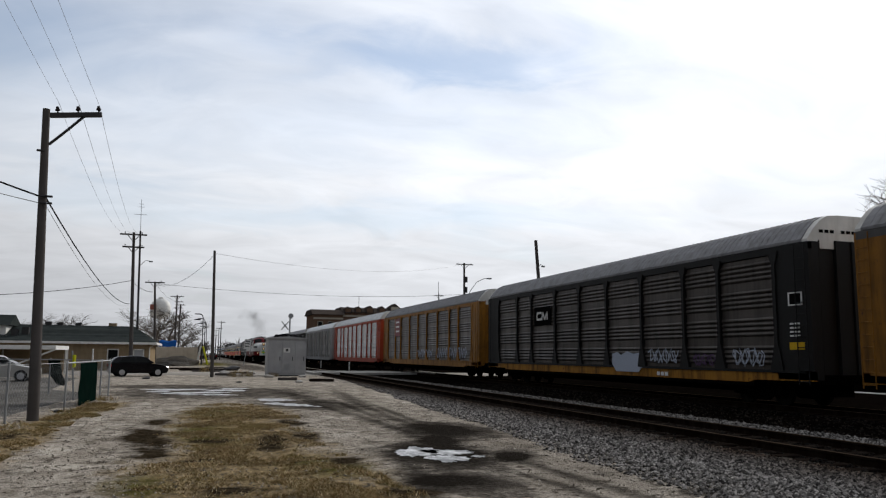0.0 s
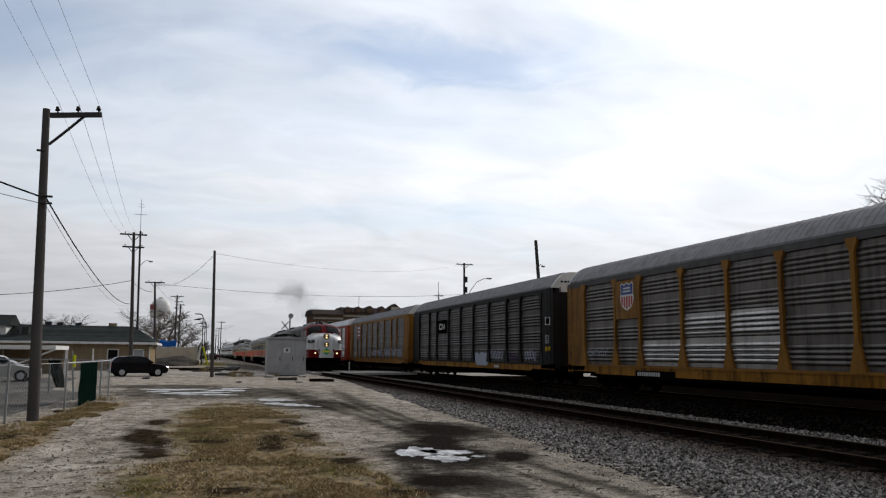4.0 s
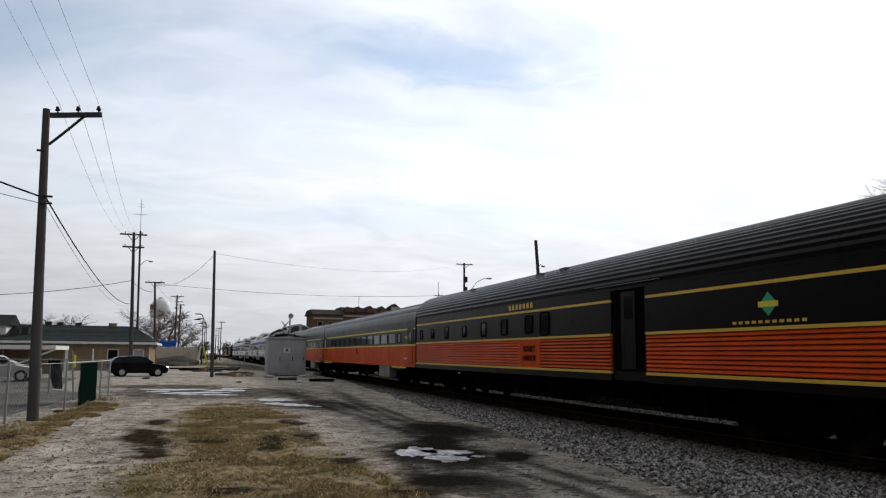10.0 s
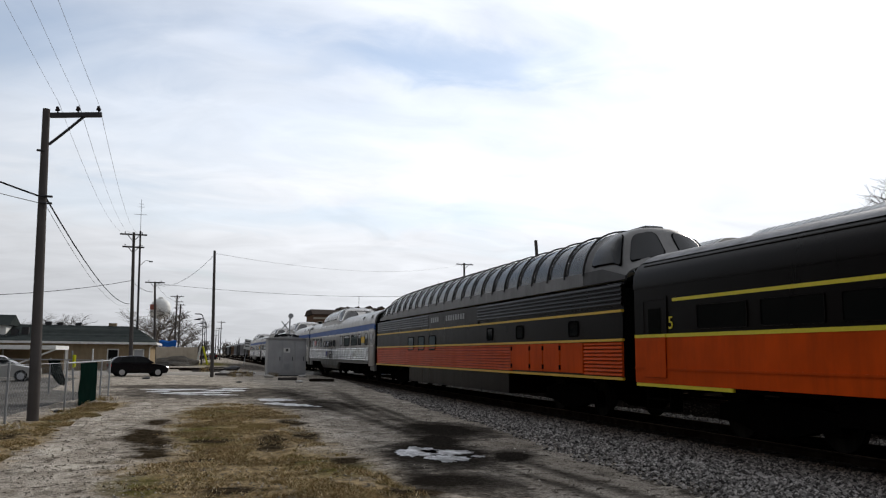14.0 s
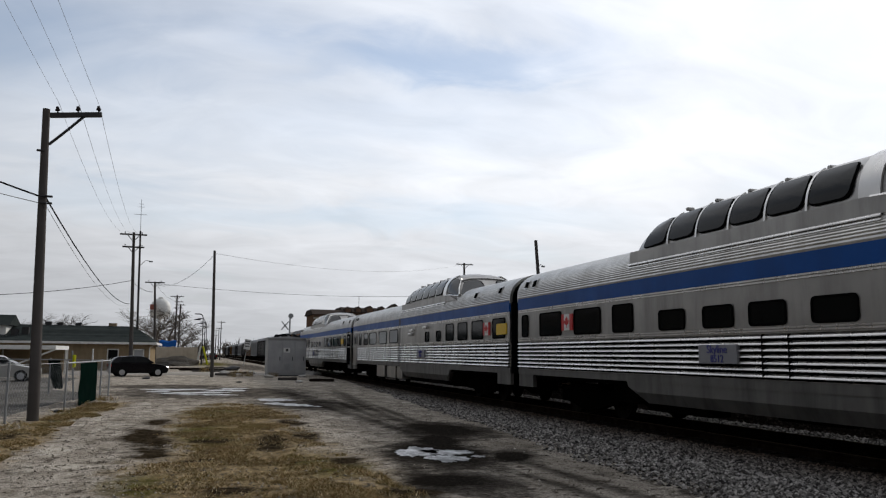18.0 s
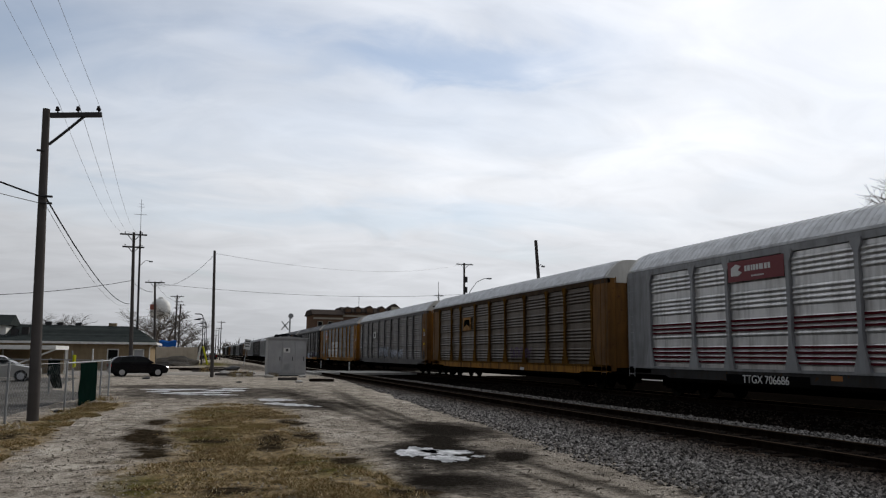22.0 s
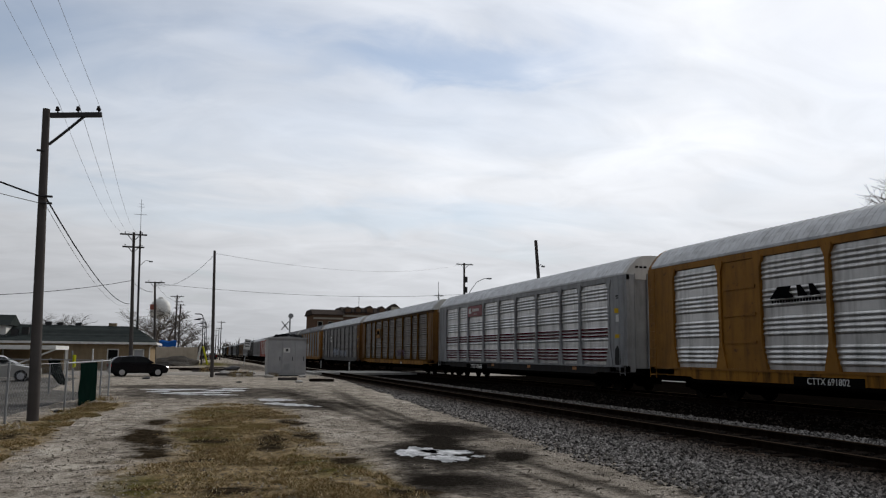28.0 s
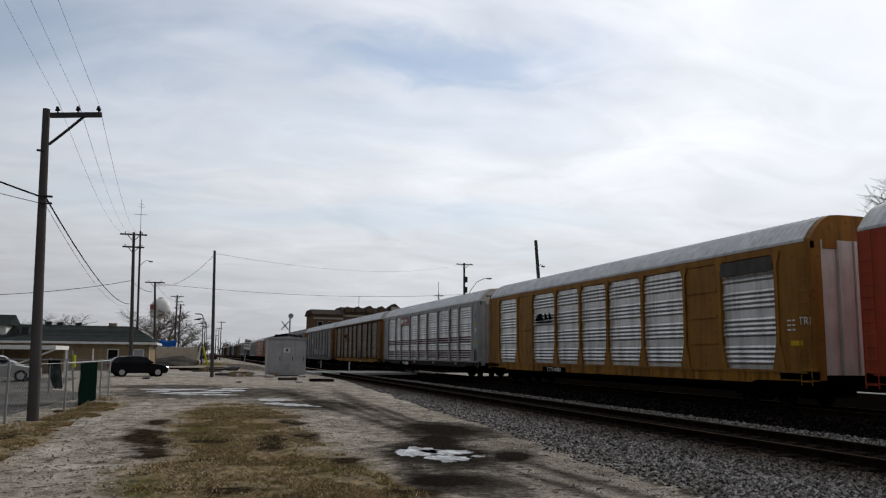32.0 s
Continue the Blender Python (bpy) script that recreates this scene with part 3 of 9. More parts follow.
for xc in (NEAR_X, FAR_X):
    for s in (-1, 1):
        x = xc + s * 0.755
        bm = bmesh.new()
        prism(bm, [(x - 0.036, RAIL - 0.006), (x + 0.036, RAIL - 0.006), (x + 0.036, RAIL - 0.04), (x + 0.009, RAIL - 0.05), (x + 0.009, RAIL - 0.145), (x + 0.07, RAIL - 0.165),
                   (x + 0.07, RAIL - 0.175), (x - 0.07, RAIL - 0.175), (x - 0.07, RAIL - 0.165), (x - 0.009, RAIL - 0.145), (x - 0.009, RAIL - 0.05), (x - 0.036, RAIL - 0.04)], -150, 900)
        r = structure("rail", bm, RUST, "rusty steel rail with a worn head", "rail")
        bm = bmesh.new()
        bx(bm, x - 0.034, x + 0.034, -150, 900, RAIL - 0.006, RAIL)
        part("rail_head", bm, SHINY, r)

# water in the ruts
def puddle(x, y, rx, ry, seed, islands=1.0, turn=0.0):
    rnd = random.Random(seed)
    bm = bmesh.new()
    k = 96
    ring = []
    for i in range(k):
        a = 2 * math.pi * i / k
        d = 1 + 0.42 * noise.noise(Vector((math.cos(a) * 1.7 + seed, math.sin(a) * 1.7, seed * 3.1))) + 0.34 * noise.noise(Vector((math.cos(a) * 5, math.sin(a) * 5 + seed, 1.3))) + 0.22 * noise.noise(Vector((math.cos(a) * 13, math.sin(a) * 13 + seed, 4.7)))
        p = Matrix.Rotation(radians(turn), 3, "Z") @ Vector((rx * d * math.cos(a), ry * d * math.sin(a), 0))
        ring.append(bm.verts.new((x + p.x, y + p.y, 0.004)))
    bm.faces.new(ring)
    e = bmesh.ops.extrude_face_region(bm, geom=bm.faces[:])
    for v in e["geom"]:
        if isinstance(v, bmesh.types.BMVert):
            v.co.z = -0.05
    return structure("puddle", bm, WATER, "shallow rut puddle under thin white ice", "puddle")


for i, p in enumerate(((-0.9, 38.3, 1.5, 0.8), (1.35, 37.3, 0.95, 0.85), (0.1, 35.2, 1.3, 0.75), (-1.5, 36.3, 0.5, 0.4), (0.9, 33.4, 0.7, 0.45), (-0.2, 33.6, 0.4, 0.3), (1.8, 39.2, 0.6, 0.4),
                       (2.75, 29.6, 0.55, 0.95), (3.2, 26.6, 0.45, 0.75), (2.6, 27.3, 0.3, 0.6), (3.75, 25.7, 0.12, 0.2),
                       (4.22, 13.35, 0.42, 0.40), (3.72, 13.45, 0.32, 0.62), (3.95, 12.55, 0.30, 0.42), (4.55, 12.7, 0.10, 0.12))):
    puddle(*p, seed=i + 1, turn=20 * math.sin(i))

# road across the tracks
bm = bmesh.new()
bx(bm, -90, NEAR_X - 1.5, 63.0, 73.5, -0.3, 0.006)
bx(bm, FAR_X + 1.6, 160, 63.0, 73.5, -0.3, 0.006)
structure("road", bm, ASPHALT, "dusty grey asphalt road", "road")
bm = bmesh.new()
for a, b in ((NEAR_X - 1.5, NEAR_X - 0.84), (NEAR_X - 0.66, NEAR_X + 0.66), (NEAR_X + 0.84, FAR_X - 0.84), (FAR_X - 0.66, FAR_X + 0.66), (FAR_X + 0.84, FAR_X + 1.6)):
    bx(bm, a, b, 64.5, 72.5, -0.2, RAIL - 0.01)
structure("crossing_panels", bm, plain("pale crossing panel", (0.34, 0.33, 0.31), 0.7), "pale concrete crossing panels between the rails", "road crossing")
# shade beyond the freight train, put into a near-black ground colour
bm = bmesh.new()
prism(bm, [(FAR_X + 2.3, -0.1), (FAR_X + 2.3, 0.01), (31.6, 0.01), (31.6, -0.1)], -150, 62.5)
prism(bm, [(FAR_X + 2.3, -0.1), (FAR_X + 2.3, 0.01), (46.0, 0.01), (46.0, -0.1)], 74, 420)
structure("siding_bed", bm, SHADE_BED, "ground beyond the freight train, painted near black as shade", "ballast")
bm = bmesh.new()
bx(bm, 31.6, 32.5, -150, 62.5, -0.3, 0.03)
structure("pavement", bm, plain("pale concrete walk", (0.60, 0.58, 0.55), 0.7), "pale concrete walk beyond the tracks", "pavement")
# bank added to close the view under the cars, near black as shade
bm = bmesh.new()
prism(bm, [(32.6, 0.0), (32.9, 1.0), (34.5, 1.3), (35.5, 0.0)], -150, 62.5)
structure("bank", bm, SHADE_BED, "low bank added beyond the tracks, painted near black as shade", "bank")


def scatter_stuff(name, pts, sizes, material, label, category, flat=0.7, seed=1):
    """Many small lumps in one mesh: octahedra pulled out of shape."""
    rs = np.random.RandomState(seed)
    n = len(pts)
    unit = np.array([(1, 0, 0), (0, 1, 0), (-1, 0, 0), (0, -1, 0), (0, 0, 1), (0, 0, -1)], float)
    v = unit[None] * (0.6 + 0.8 * rs.rand(n, 6, 1)) + 0.35 * (rs.rand(n, 6, 3) - 0.5)
    v[:, :, 2] *= flat
    a = rs.rand(n) * 6.283
    c, s = np.cos(a)[:, None], np.sin(a)[:, None]
    x, y = v[:, :, 0] * c - v[:, :, 1] * s, v[:, :, 0] * s + v[:, :, 1] * c
    v = np.stack([x, y, v[:, :, 2]], 2) * sizes[:, None, None] + pts[:, None, :]
    tri = np.array([(0, 1, 4), (1, 2, 4), (2, 3, 4), (3, 0, 4), (1, 0, 5), (2, 1, 5), (3, 2, 5), (0, 3, 5)])
    f = (tri[None] + 6 * np.arange(n)[:, None, None]).reshape(-1, 3)
    me = bpy.data.meshes.new(name)
    me.from_pydata(v.reshape(-1, 3).tolist(), [], f.tolist())
    me.materials.append(material)
    return tagged(new(name, me), label, category, "", "stuff")


def in_mud(x, y):
    return any(((x - a) / (rx * 1.25)) ** 2 + ((y - b) / (ry * 1.25)) ** 2 < 0.8 + 0.5 * noise.noise(Vector((x * 2, y * 2, 3))) for a, b, rx, ry, _ in MUD + WET + RUTS + TRACKS)


rs = np.random.RandomState(7)
# more stones near the camera, fewer far off
n = 88000
yy = 4.0 + 46 * rs.rand(n) ** 1.9
edge = np.array([shoulder_edge(v) for v in yy])
xx = edge - 0.25 + (NEAR_X - 1.05 - edge) * rs.rand(n) ** 0.72
zz = 0.004 + 0.03 * np.clip((xx - (NEAR_X - 4.1)) / 2.9, 0, 1)
sz = 0.011 + 0.027 * rs.rand(n) ** 1.8
scatter_stuff("ballast_stones", np.stack([xx, yy, zz + sz * 0.25], 1), sz, STONE, "loose grey crushed stones", "ballast", seed=3)
n = 26000
yy = 6.0 + 46 * rs.rand(n) ** 1.7
xx = NEAR_X + 0.95 + 1.75 * rs.rand(n)
sz = 0.012 + 0.030 * rs.rand(n) ** 1.8
scatter_stuff("ballast_stones", np.stack([xx, yy, 0.045 + sz * 0.25], 1), sz, STRIP_STONE, "pale crushed stones between the two tracks", "ballast", seed=8)
n = 34000
yy = 5.0 + 40 * rs.rand(n) ** 1.6
xx = -5 + 12.0 * rs.rand(n)
clear = np.array([in_mud(a, b) for a, b in zip(xx, yy)])
xx, yy = xx[~clear], yy[~clear]
n = len(xx)
sz = 0.005 + 0.017 * rs.rand(n) ** 3
scatter_stuff("gravel", np.stack([xx, yy, sz * 0.3], 1), sz, PEBBLE, "small pale pebbles on the dirt", "gravel", seed=4)


def grass_stuff(count, seed):
    rs = np.random.RandomState(seed)
    px, py = [], []
    while len(px) < count:
        k = rs.randint(len(STRAW))
        x, y, rx, ry, tr = STRAW[k]
        r, a = math.sqrt(rs.rand()) * 1.12, rs.rand() * 6.283
        if noise.noise(Vector((x + rx * r * math.cos(a), y + ry * r * math.sin(a), 0)) * 0.9) + 0.12 - 0.55 * max(0, r - 0.5) + 0.75 * noise.noise(Vector((x + rx * r * math.cos(a), y + ry * r * math.sin(a), 5)) * 3.1) + 0.35 * noise.noise(Vector((x + rx * r * math.cos(a), y + ry * r * math.sin(a), 9)) * 8.0) < 0 or in_mud(x + rx * r * math.cos(a), y + ry * r * math.sin(a)) and rs.rand() < 0.85:
            continue
        px.append(x + rx * r * math.cos(a))
        py.append(y + ry * r * math.sin(a))
    p = np.stack([np.array(px), np.array(py)], 1)
    n = len(p)
    a = rs.rand(n) * 6.283
    h = 0.012 + 0.045 * rs.rand(n) ** 2
    w = 0.003 + 0.005 * rs.rand(n)
    lean = 0.02 + 0.06 * rs.rand(n)
    b = rs.rand(n) * 6.283
    v = np.zeros((n, 3, 3))
    v[:, 0, 0], v[:, 0, 1] = p[:, 0] - w * np.cos(a), p[:, 1] - w * np.sin(a)
    v[:, 1, 0], v[:, 1, 1] = p[:, 0] + w * np.cos(a), p[:, 1] + w * np.sin(a)
    v[:, 2, 0], v[:, 2, 1], v[:, 2, 2] = p[:, 0] + lean * np.cos(b), p[:, 1] + lean * np.sin(b), h
    me = bpy.data.meshes.new("dry_grass")
    me.from_pydata(v.reshape(-1, 3).tolist(), [], np.arange(3 * n).reshape(-1, 3).tolist())
    me.materials.append(BLADES)
    return tagged(new("dry_grass", me), "matted dry yellow-brown winter grass", "grass", "", "stuff")


grass_stuff(210000, 5)


# ties: the ones near the lot are pieces, laid under the rails
tie_mesh = bmesh.new()
v = bx(tie_mesh, -1.3, 1.3, -0.115, 0.115, -0.12, 0.0)
bmesh.ops.bevel(tie_mesh, geom=tie_mesh.edges[:], offset=0.012, segments=1, affect="EDGES")
tie_mesh = mesh_of("tie", tie_mesh, TIE)
rnd = random.Random(31)
for bed, xc, top in ((near_bed, NEAR_X, 0.056), (far_bed, FAR_X, 0.056)):
    for k in range(110):
        o = new("tie", tie_mesh)
        o.parent = bed
        o.matrix_basis = pose(xc + rnd.uniform(-0.05, 0.05), 2.0 + k * 0.55, top + rnd.uniform(-0.008, 0.004), 0, 0, rnd.uniform(-1, 1))
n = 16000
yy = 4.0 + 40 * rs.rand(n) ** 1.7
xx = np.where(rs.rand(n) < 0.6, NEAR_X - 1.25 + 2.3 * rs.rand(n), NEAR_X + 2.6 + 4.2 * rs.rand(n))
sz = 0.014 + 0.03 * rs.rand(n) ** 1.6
scatter_stuff("oily_stones", np.stack([xx, yy, 0.036 + sz * 0.25], 1), sz, SHADE_STONE, "stones between the rails, oil and train shade in their colour", "ballast", seed=6)

# tarmac lot behind the fence
def tarmac_material():
    m, n, l, b = base("worn tarmac", 0.9)
    b.inputs["Specular IOR Level"].default_value = 0.0
    big = noise_node(n, l, 0.5, 7.0, (1, 0.6, 1), 0.65)
    f = noise_node(n, l, 20.0, 6.0)
    c = mixc(n, l, ramp(n, l, big.outputs["Fac"], 0.38, 0.64), (0.085, 0.081, 0.077), (0.21, 0.198, 0.182))
    c = mixc(n, l, ramp(n, l, f.outputs["Fac"], 0.4, 0.6), mixc(n, l, 0.5, c, (0.02, 0.02, 0.02)), c)
    l.new(c, b.inputs["Base Color"])
    bump(n, l, b, f.outputs["Fac"], 0.4, 0.01)
    return m


bm = bmesh.new()
edge_pts = [(-40, 8), (-5.3, 8), (-4.95, 14), (-4.6, 22.4), (-4.2, 29.0), (-3.5, 34.0), (-6.0, 38.8), (-7.2, 56), (-40, 56)]
loft(bm, [[Vector((x, y, z)) for x, y in edge_pts] for z in (-0.1, 0.006)])
structure("parking_lot", bm, tarmac_material(), "worn grey tarmac lot behind the fence", "parking lot")
# ---- poles and wires ----
WOOD = worn("weathered pole", (0.082, 0.075, 0.072), 0.9, amount=0.5, dirt=(0.05, 0.042, 0.034), vary=0.08)
WIRE = plain("black cable", (0.012, 0.012, 0.013), 0.6)
PALEWIRE = plain("weathered bare wire", (0.24, 0.25, 0.26), 0.5)
PORCELAIN = plain("dark porcelain", (0.03, 0.025, 0.025), 0.6)
METAL = worn("galvanised steel", (0.33, 0.34, 0.35), 0.45, 0.5, amount=0.3)
DARKMETAL = worn("dark painted steel", (0.03, 0.03, 0.032), 0.5, 0.2, amount=0.3)


def pole(label, x, y, h, top=(0, 0), r=0.15, arms=(), name="utility_pole", mat=None, group="utility poles", braces=True):
    """arms: (height, from x, to x, insulators); top is how far the head leans."""
    p = thing(name, pose(x, y, 0), label, "pole", group)
    bm = bmesh.new()
    rings = []
    for i in range(9):
        u = i / 8
        rr = r * (1 - 0.38 * u)
        c = Vector((top[0] * u, top[1] * u, h * u - (0.3 if i == 0 else 0)))
        rings.append([c + Vector((rr * math.cos(a), rr * math.sin(a), 0)) for a in [2 * math.pi * k / 12 for k in range(12)]])
    loft(bm, rings)
    part("shaft", bm, mat or WOOD, p, smooth=True)
    for z, x0, x1, ins in arms:
        c = top[0] * z / h
        bm = bmesh.new()
        bx(bm, c + x0, c + x1, -r - 0.06, -r + 0.06, z - 0.06, z + 0.06)
        arm = part("crossarm", bm, mat or WOOD, p)
        for i in range(ins):
            xi = c + x0 + (x1 - x0) * ((i + 0.3) / (ins - 0.4) if ins > 1 else 0.5)
            bm = bmesh.new()
            cyl(bm, (xi, -r, z + 0.05), (xi, -r, z + 0.13), 0.015, n=6)
            cyl(bm, (xi, -r, z + 0.12), (xi, -r, z + 0.17), 0.055, 0.05, 8)
            cyl(bm, (xi, -r, z + 0.17), (xi, -r, z + 0.23), 0.035, 0.03, 8)
            part("insulator", bm, PORCELAIN, arm)
        if braces:
            for xe in (x0 * 0.45, x1 * 0.45):
                if abs(xe) > 0.2:
                    bm = bmesh.new()
                    tube(bm, [(c + xe, -r, z - 0.05), (c, -r, z - 0.75 * min(1, abs(xe) + 0.3))], 0.03, 5)
                    part("brace", bm, mat or WOOD, p)
    return p


def sagging(a, b, sag, k=14):
    a, b = Vector(a), Vector(b)
    return [a.lerp(b, i / k) - Vector((0, 0, sag * 4 * (i / k) * (1 - i / k))) for i in range(k + 1)]


def wire(a, b, sag=0.3, r=0.012, mat=None, label="overhead wire strung between the poles"):
    bm = bmesh.new()
    tube(bm, sagging(a, b, sag), r, 4)
    return solid("overhead_wire", bm, mat or WIRE, pose(0, 0, 0), label, "wire", "overhead wires")


near_pole = pole("tall weathered wooden utility pole with a one-sided crossarm", -3.66, 21.4, 7.69, (-0.24, 0), 0.138)
ARM = Matrix.Translation((-0.12, -0.14, 7.50)) @ Matrix.Rotation(radians(-6.5), 4, "Y")     # the arm has sagged at the pole
bm = bmesh.new()
bx(bm, 0.0, 1.20, -0.06, 0.06, -0.055, 0.055)
arm = part("crossarm", bm, DARKMETAL, near_pole)
arm.matrix_basis = ARM
for xi in (0.18, 0.65, 1.13):
    bm = bmesh.new()
    cyl(bm, (xi, 0, 0.05), (xi, 0, 0.13), 0.02, n=6)
    cyl(bm, (xi, 0, 0.12), (xi, 0, 0.16), 0.06, 0.055, 8)
    cyl(bm, (xi, 0, 0.16), (xi, 0, 0.22), 0.04, 0.035, 8)
    part("insulator", bm, PORCELAIN, arm)
bm = bmesh.new()
tube(bm, [(0.67, -0.14, 7.56), (0.28, -0.14, 7.14), (-0.10, -0.14, 6.75)], 0.035, 6)
part("brace", bm, DARKMETAL, near_pole)
for z in (5.44, 5.27):
    bm = bmesh.new()
    cyl(bm, (-0.2, -0.16, z), (0.08, -0.16, z), 0.03, n=6)
    part("bracket", bm, DARKMETAL, near_pole)
bm = bmesh.new()
cyl(bm, (-0.37, -0.08, 6.6), (-0.2, -0.08, 6.6), 0.03, n=6)
part("bracket", bm, DARKMETAL, near_pole)

pole("wooden utility pole with two crossarms beside the low building", -5.05, 70, 11.55, (-0.4, 0), 0.17, ((11.35, -1.05, 1.05, 2), (10.3, -0.85, 0.85, 3)))
pole("wooden utility pole with a wide crossarm", -4.3, 94, 9.5, (-0.5, 0), 0.16, ((9.4, -1.05, 1.05, 2),))
pole("distant wooden utility pole with stacked crossarms", -3.75, 150, 11.9, (0, 0), 0.2, ((11.65, -1.15, 1.15, 2), (10.7, -0.4, 1.1, 2), (9.6, -0.5, 1.0, 2)))
pole("distant wooden utility pole with a crossarm", -3.4, 165, 11.2, (0, 0), 0.2, ((11.0, -1.1, 0.9, 2), (9.0, -0.8, 0.8, 2)))
pole("plain bare wooden pole without crossarms", 1.11, 57.6, 8.8, (-0.22, 0), 0.13)
pole("wooden utility pole with a transformer and a lamp arm", 36.55, 108, 14.9, (-0.15, 0), 0.22, ((14.7, -1.3, 1.3, 3),))
tp = thing("antenna_mast", pose(-5.44, 82, 0), "thin dark antenna mast behind the low building", "mast")
bm = bmesh.new()
cyl(bm, (0, 0, 0), (-0.35, 0, 13.4), 0.11, 0.09, 8)
part("mast", bm, DARKMETAL, tp)
bm = bmesh.new()
cyl(bm, (-0.35, 0, 13.4), (-0.42, 0, 16.6), 0.03, 0.02, 6)
part("whip", bm, METAL, tp)
for z, w in ((15.05, 0.62), (15.8, 0.3), (16.1, 0.2)):
    bm = bmesh.new()
    cyl(bm, (-0.4 - w, 0, z), (-0.4 + w, 0, z), 0.02, n=5)
    part("element", bm, METAL, tp)
bm = bmesh.new()
tube(bm, [(-0.2, -0.1, 10.0), (0.3, -0.1, 10.55), (0.7, -0.1, 10.5)], 0.03, 5)
bx(bm, 0.6, 0.95, -0.2, 0.0, 10.38, 10.5)
part("lamp_arm", bm, METAL, tp)
tl = thing("leaning_pole", pose(27.3, 60, 0), "dark leaning pole with a small lamp", "pole")
bm = bmesh.new()
cyl(bm, (0, 0, 0), (-0.83, 0, 11.2), 0.17, 0.13, 10)
part("shaft", bm, WOOD, tl)
bm = bmesh.new()
tube(bm, [(-0.66, 0, 9.0), (-0.4, 0, 9.2), (-0.2, 0, 9.1)], 0.03, 5)
bx(bm, -0.32, -0.05, -0.08, 0.08, 8.98, 9.1)
part("lamp", bm, METAL, tl)
lp = thing("street_lamp", pose(36.7, 107.6, 0), "curved steel street lamp arm on a pole", "street lamp")
bm = bmesh.new()
tube(bm, [(0, 0, 9.8), (0.6, 0, 11.0), (1.5, 0, 12.2), (2.6, 0, 12.75), (3.3, 0, 12.8)], 0.05, 6)
part("arm", bm, METAL, lp)
bm = bmesh.new()
cyl(bm, (0, 0, 0), (0, 0, 9.9), 0.07, n=8)
part("post", bm, METAL, lp)
bm = bmesh.new()
bx(bm, 3.1, 3.75, -0.15, 0.15, 12.68, 12.86)
part("lamp_head", bm, METAL, lp)
for z in (10.6, 12.1):
    bm = bmesh.new()
    cyl(bm, (0.0, -0.35, z), (0.0, -0.35, z + 0.8), 0.25, n=12)
    solid("pole_transformer", bm, DARKMETAL, pose(36.5, 107.85, 0), "dark cylindrical transformer hung on the pole", "transformer", "pole transformers")
pole("small distant pole with a crossarm", 42.26, 140, 13.0, (0, 0), 0.16, ((12.55, -0.9, 0.9, 2),))
bm = bmesh.new()
cyl(bm, (42.2, 140, 12.9), (42.2, 140, 15.2), 0.05, n=5)
solid("antenna", bm, METAL, pose(0, 0, 0), "thin whip antenna on a pole", "antenna")
for x, y, h in ((5.2, 190, 9), (6.0, 240, 9), (6.5, 300, 10), (8.4, 380, 10)):
    pole("far utility pole along the railway", x, y, h, (0, 0), 0.14, ((h - 0.3, -0.9, 0.9, 2),), braces=False)

for xi, xj in ((-3.61, -6.05), (-3.14, -5.55), (-2.66, -5.05)):
    wire((xi, 21.26, 7.86), (xj, 70, 11.5), 0.9, 0.005, PALEWIRE, "thin bare wire from pole to pole")
    wire((xi, 21.26, 7.86), (xi * 0.62 + 0.9 - 1.2, -24, 8.6), 0.7, 0.0035, PALEWIRE, "thin bare wire passing overhead")
wire((-3.75, 21.24, 5.44), (-5.45, 69.8, 5.6), 0.7, 0.022)
wire((-3.75, 21.24, 5.27), (-5.45, 69.8, 5.5), 0.9, 0.008, PALEWIRE)
wire((-3.9, 21.24, 5.44), (-9.4, 12.0, 6.6), 0.12, 0.022)
wire((-3.9, 21.24, 5.27), (-9.4, 12.0, 5.6), 0.12, 0.010, PALEWIRE)
wire((-5.16, 69.8, 7.56), (-25, 44.6, 5.0), 1.2, 0.02)
wire((-5.3, 70, 7.4), (-4.7, 94, 8.4), 0.3, 0.02)
wire((-4.7, 94, 9.2), (0.9, 57.6, 8.5), 0.9, 0.016)
wire((-4.7, 94, 9.3), (36.4, 108, 10.4), 0.8, 0.018)
wire((-4.7, 94, 9.3), (-3.8, 150, 11.0), 0.6, 0.014)
wire((36.4, 108, 14.8), (0.9, 57.6, 8.6), 1.2, 0.010, PALEWIRE)

# ---- low building, fence and yard ----
TAN = worn("tan brick wall", (0.265, 0.205, 0.132), 0.85, amount=0.4, dirt=(0.14, 0.10, 0.06), vary=0)
GREENROOF = worn("dark green shingles", (0.042, 0.049, 0.048), 0.85, amount=0.4, streak=False, dirt=(0.028, 0.028, 0.025), vary=0.1)
FASCIA = worn("white fascia board", (0.66, 0.66, 0.64), 0.6, amount=0.25, dirt=(0.3, 0.28, 0.25), vary=0)
SCREEN = worn("green screen fabric", (0.0025, 0.0085, 0.0065), 0.85, amount=0.4, streak=False, dirt=(0.008, 0.013, 0.011), vary=0)


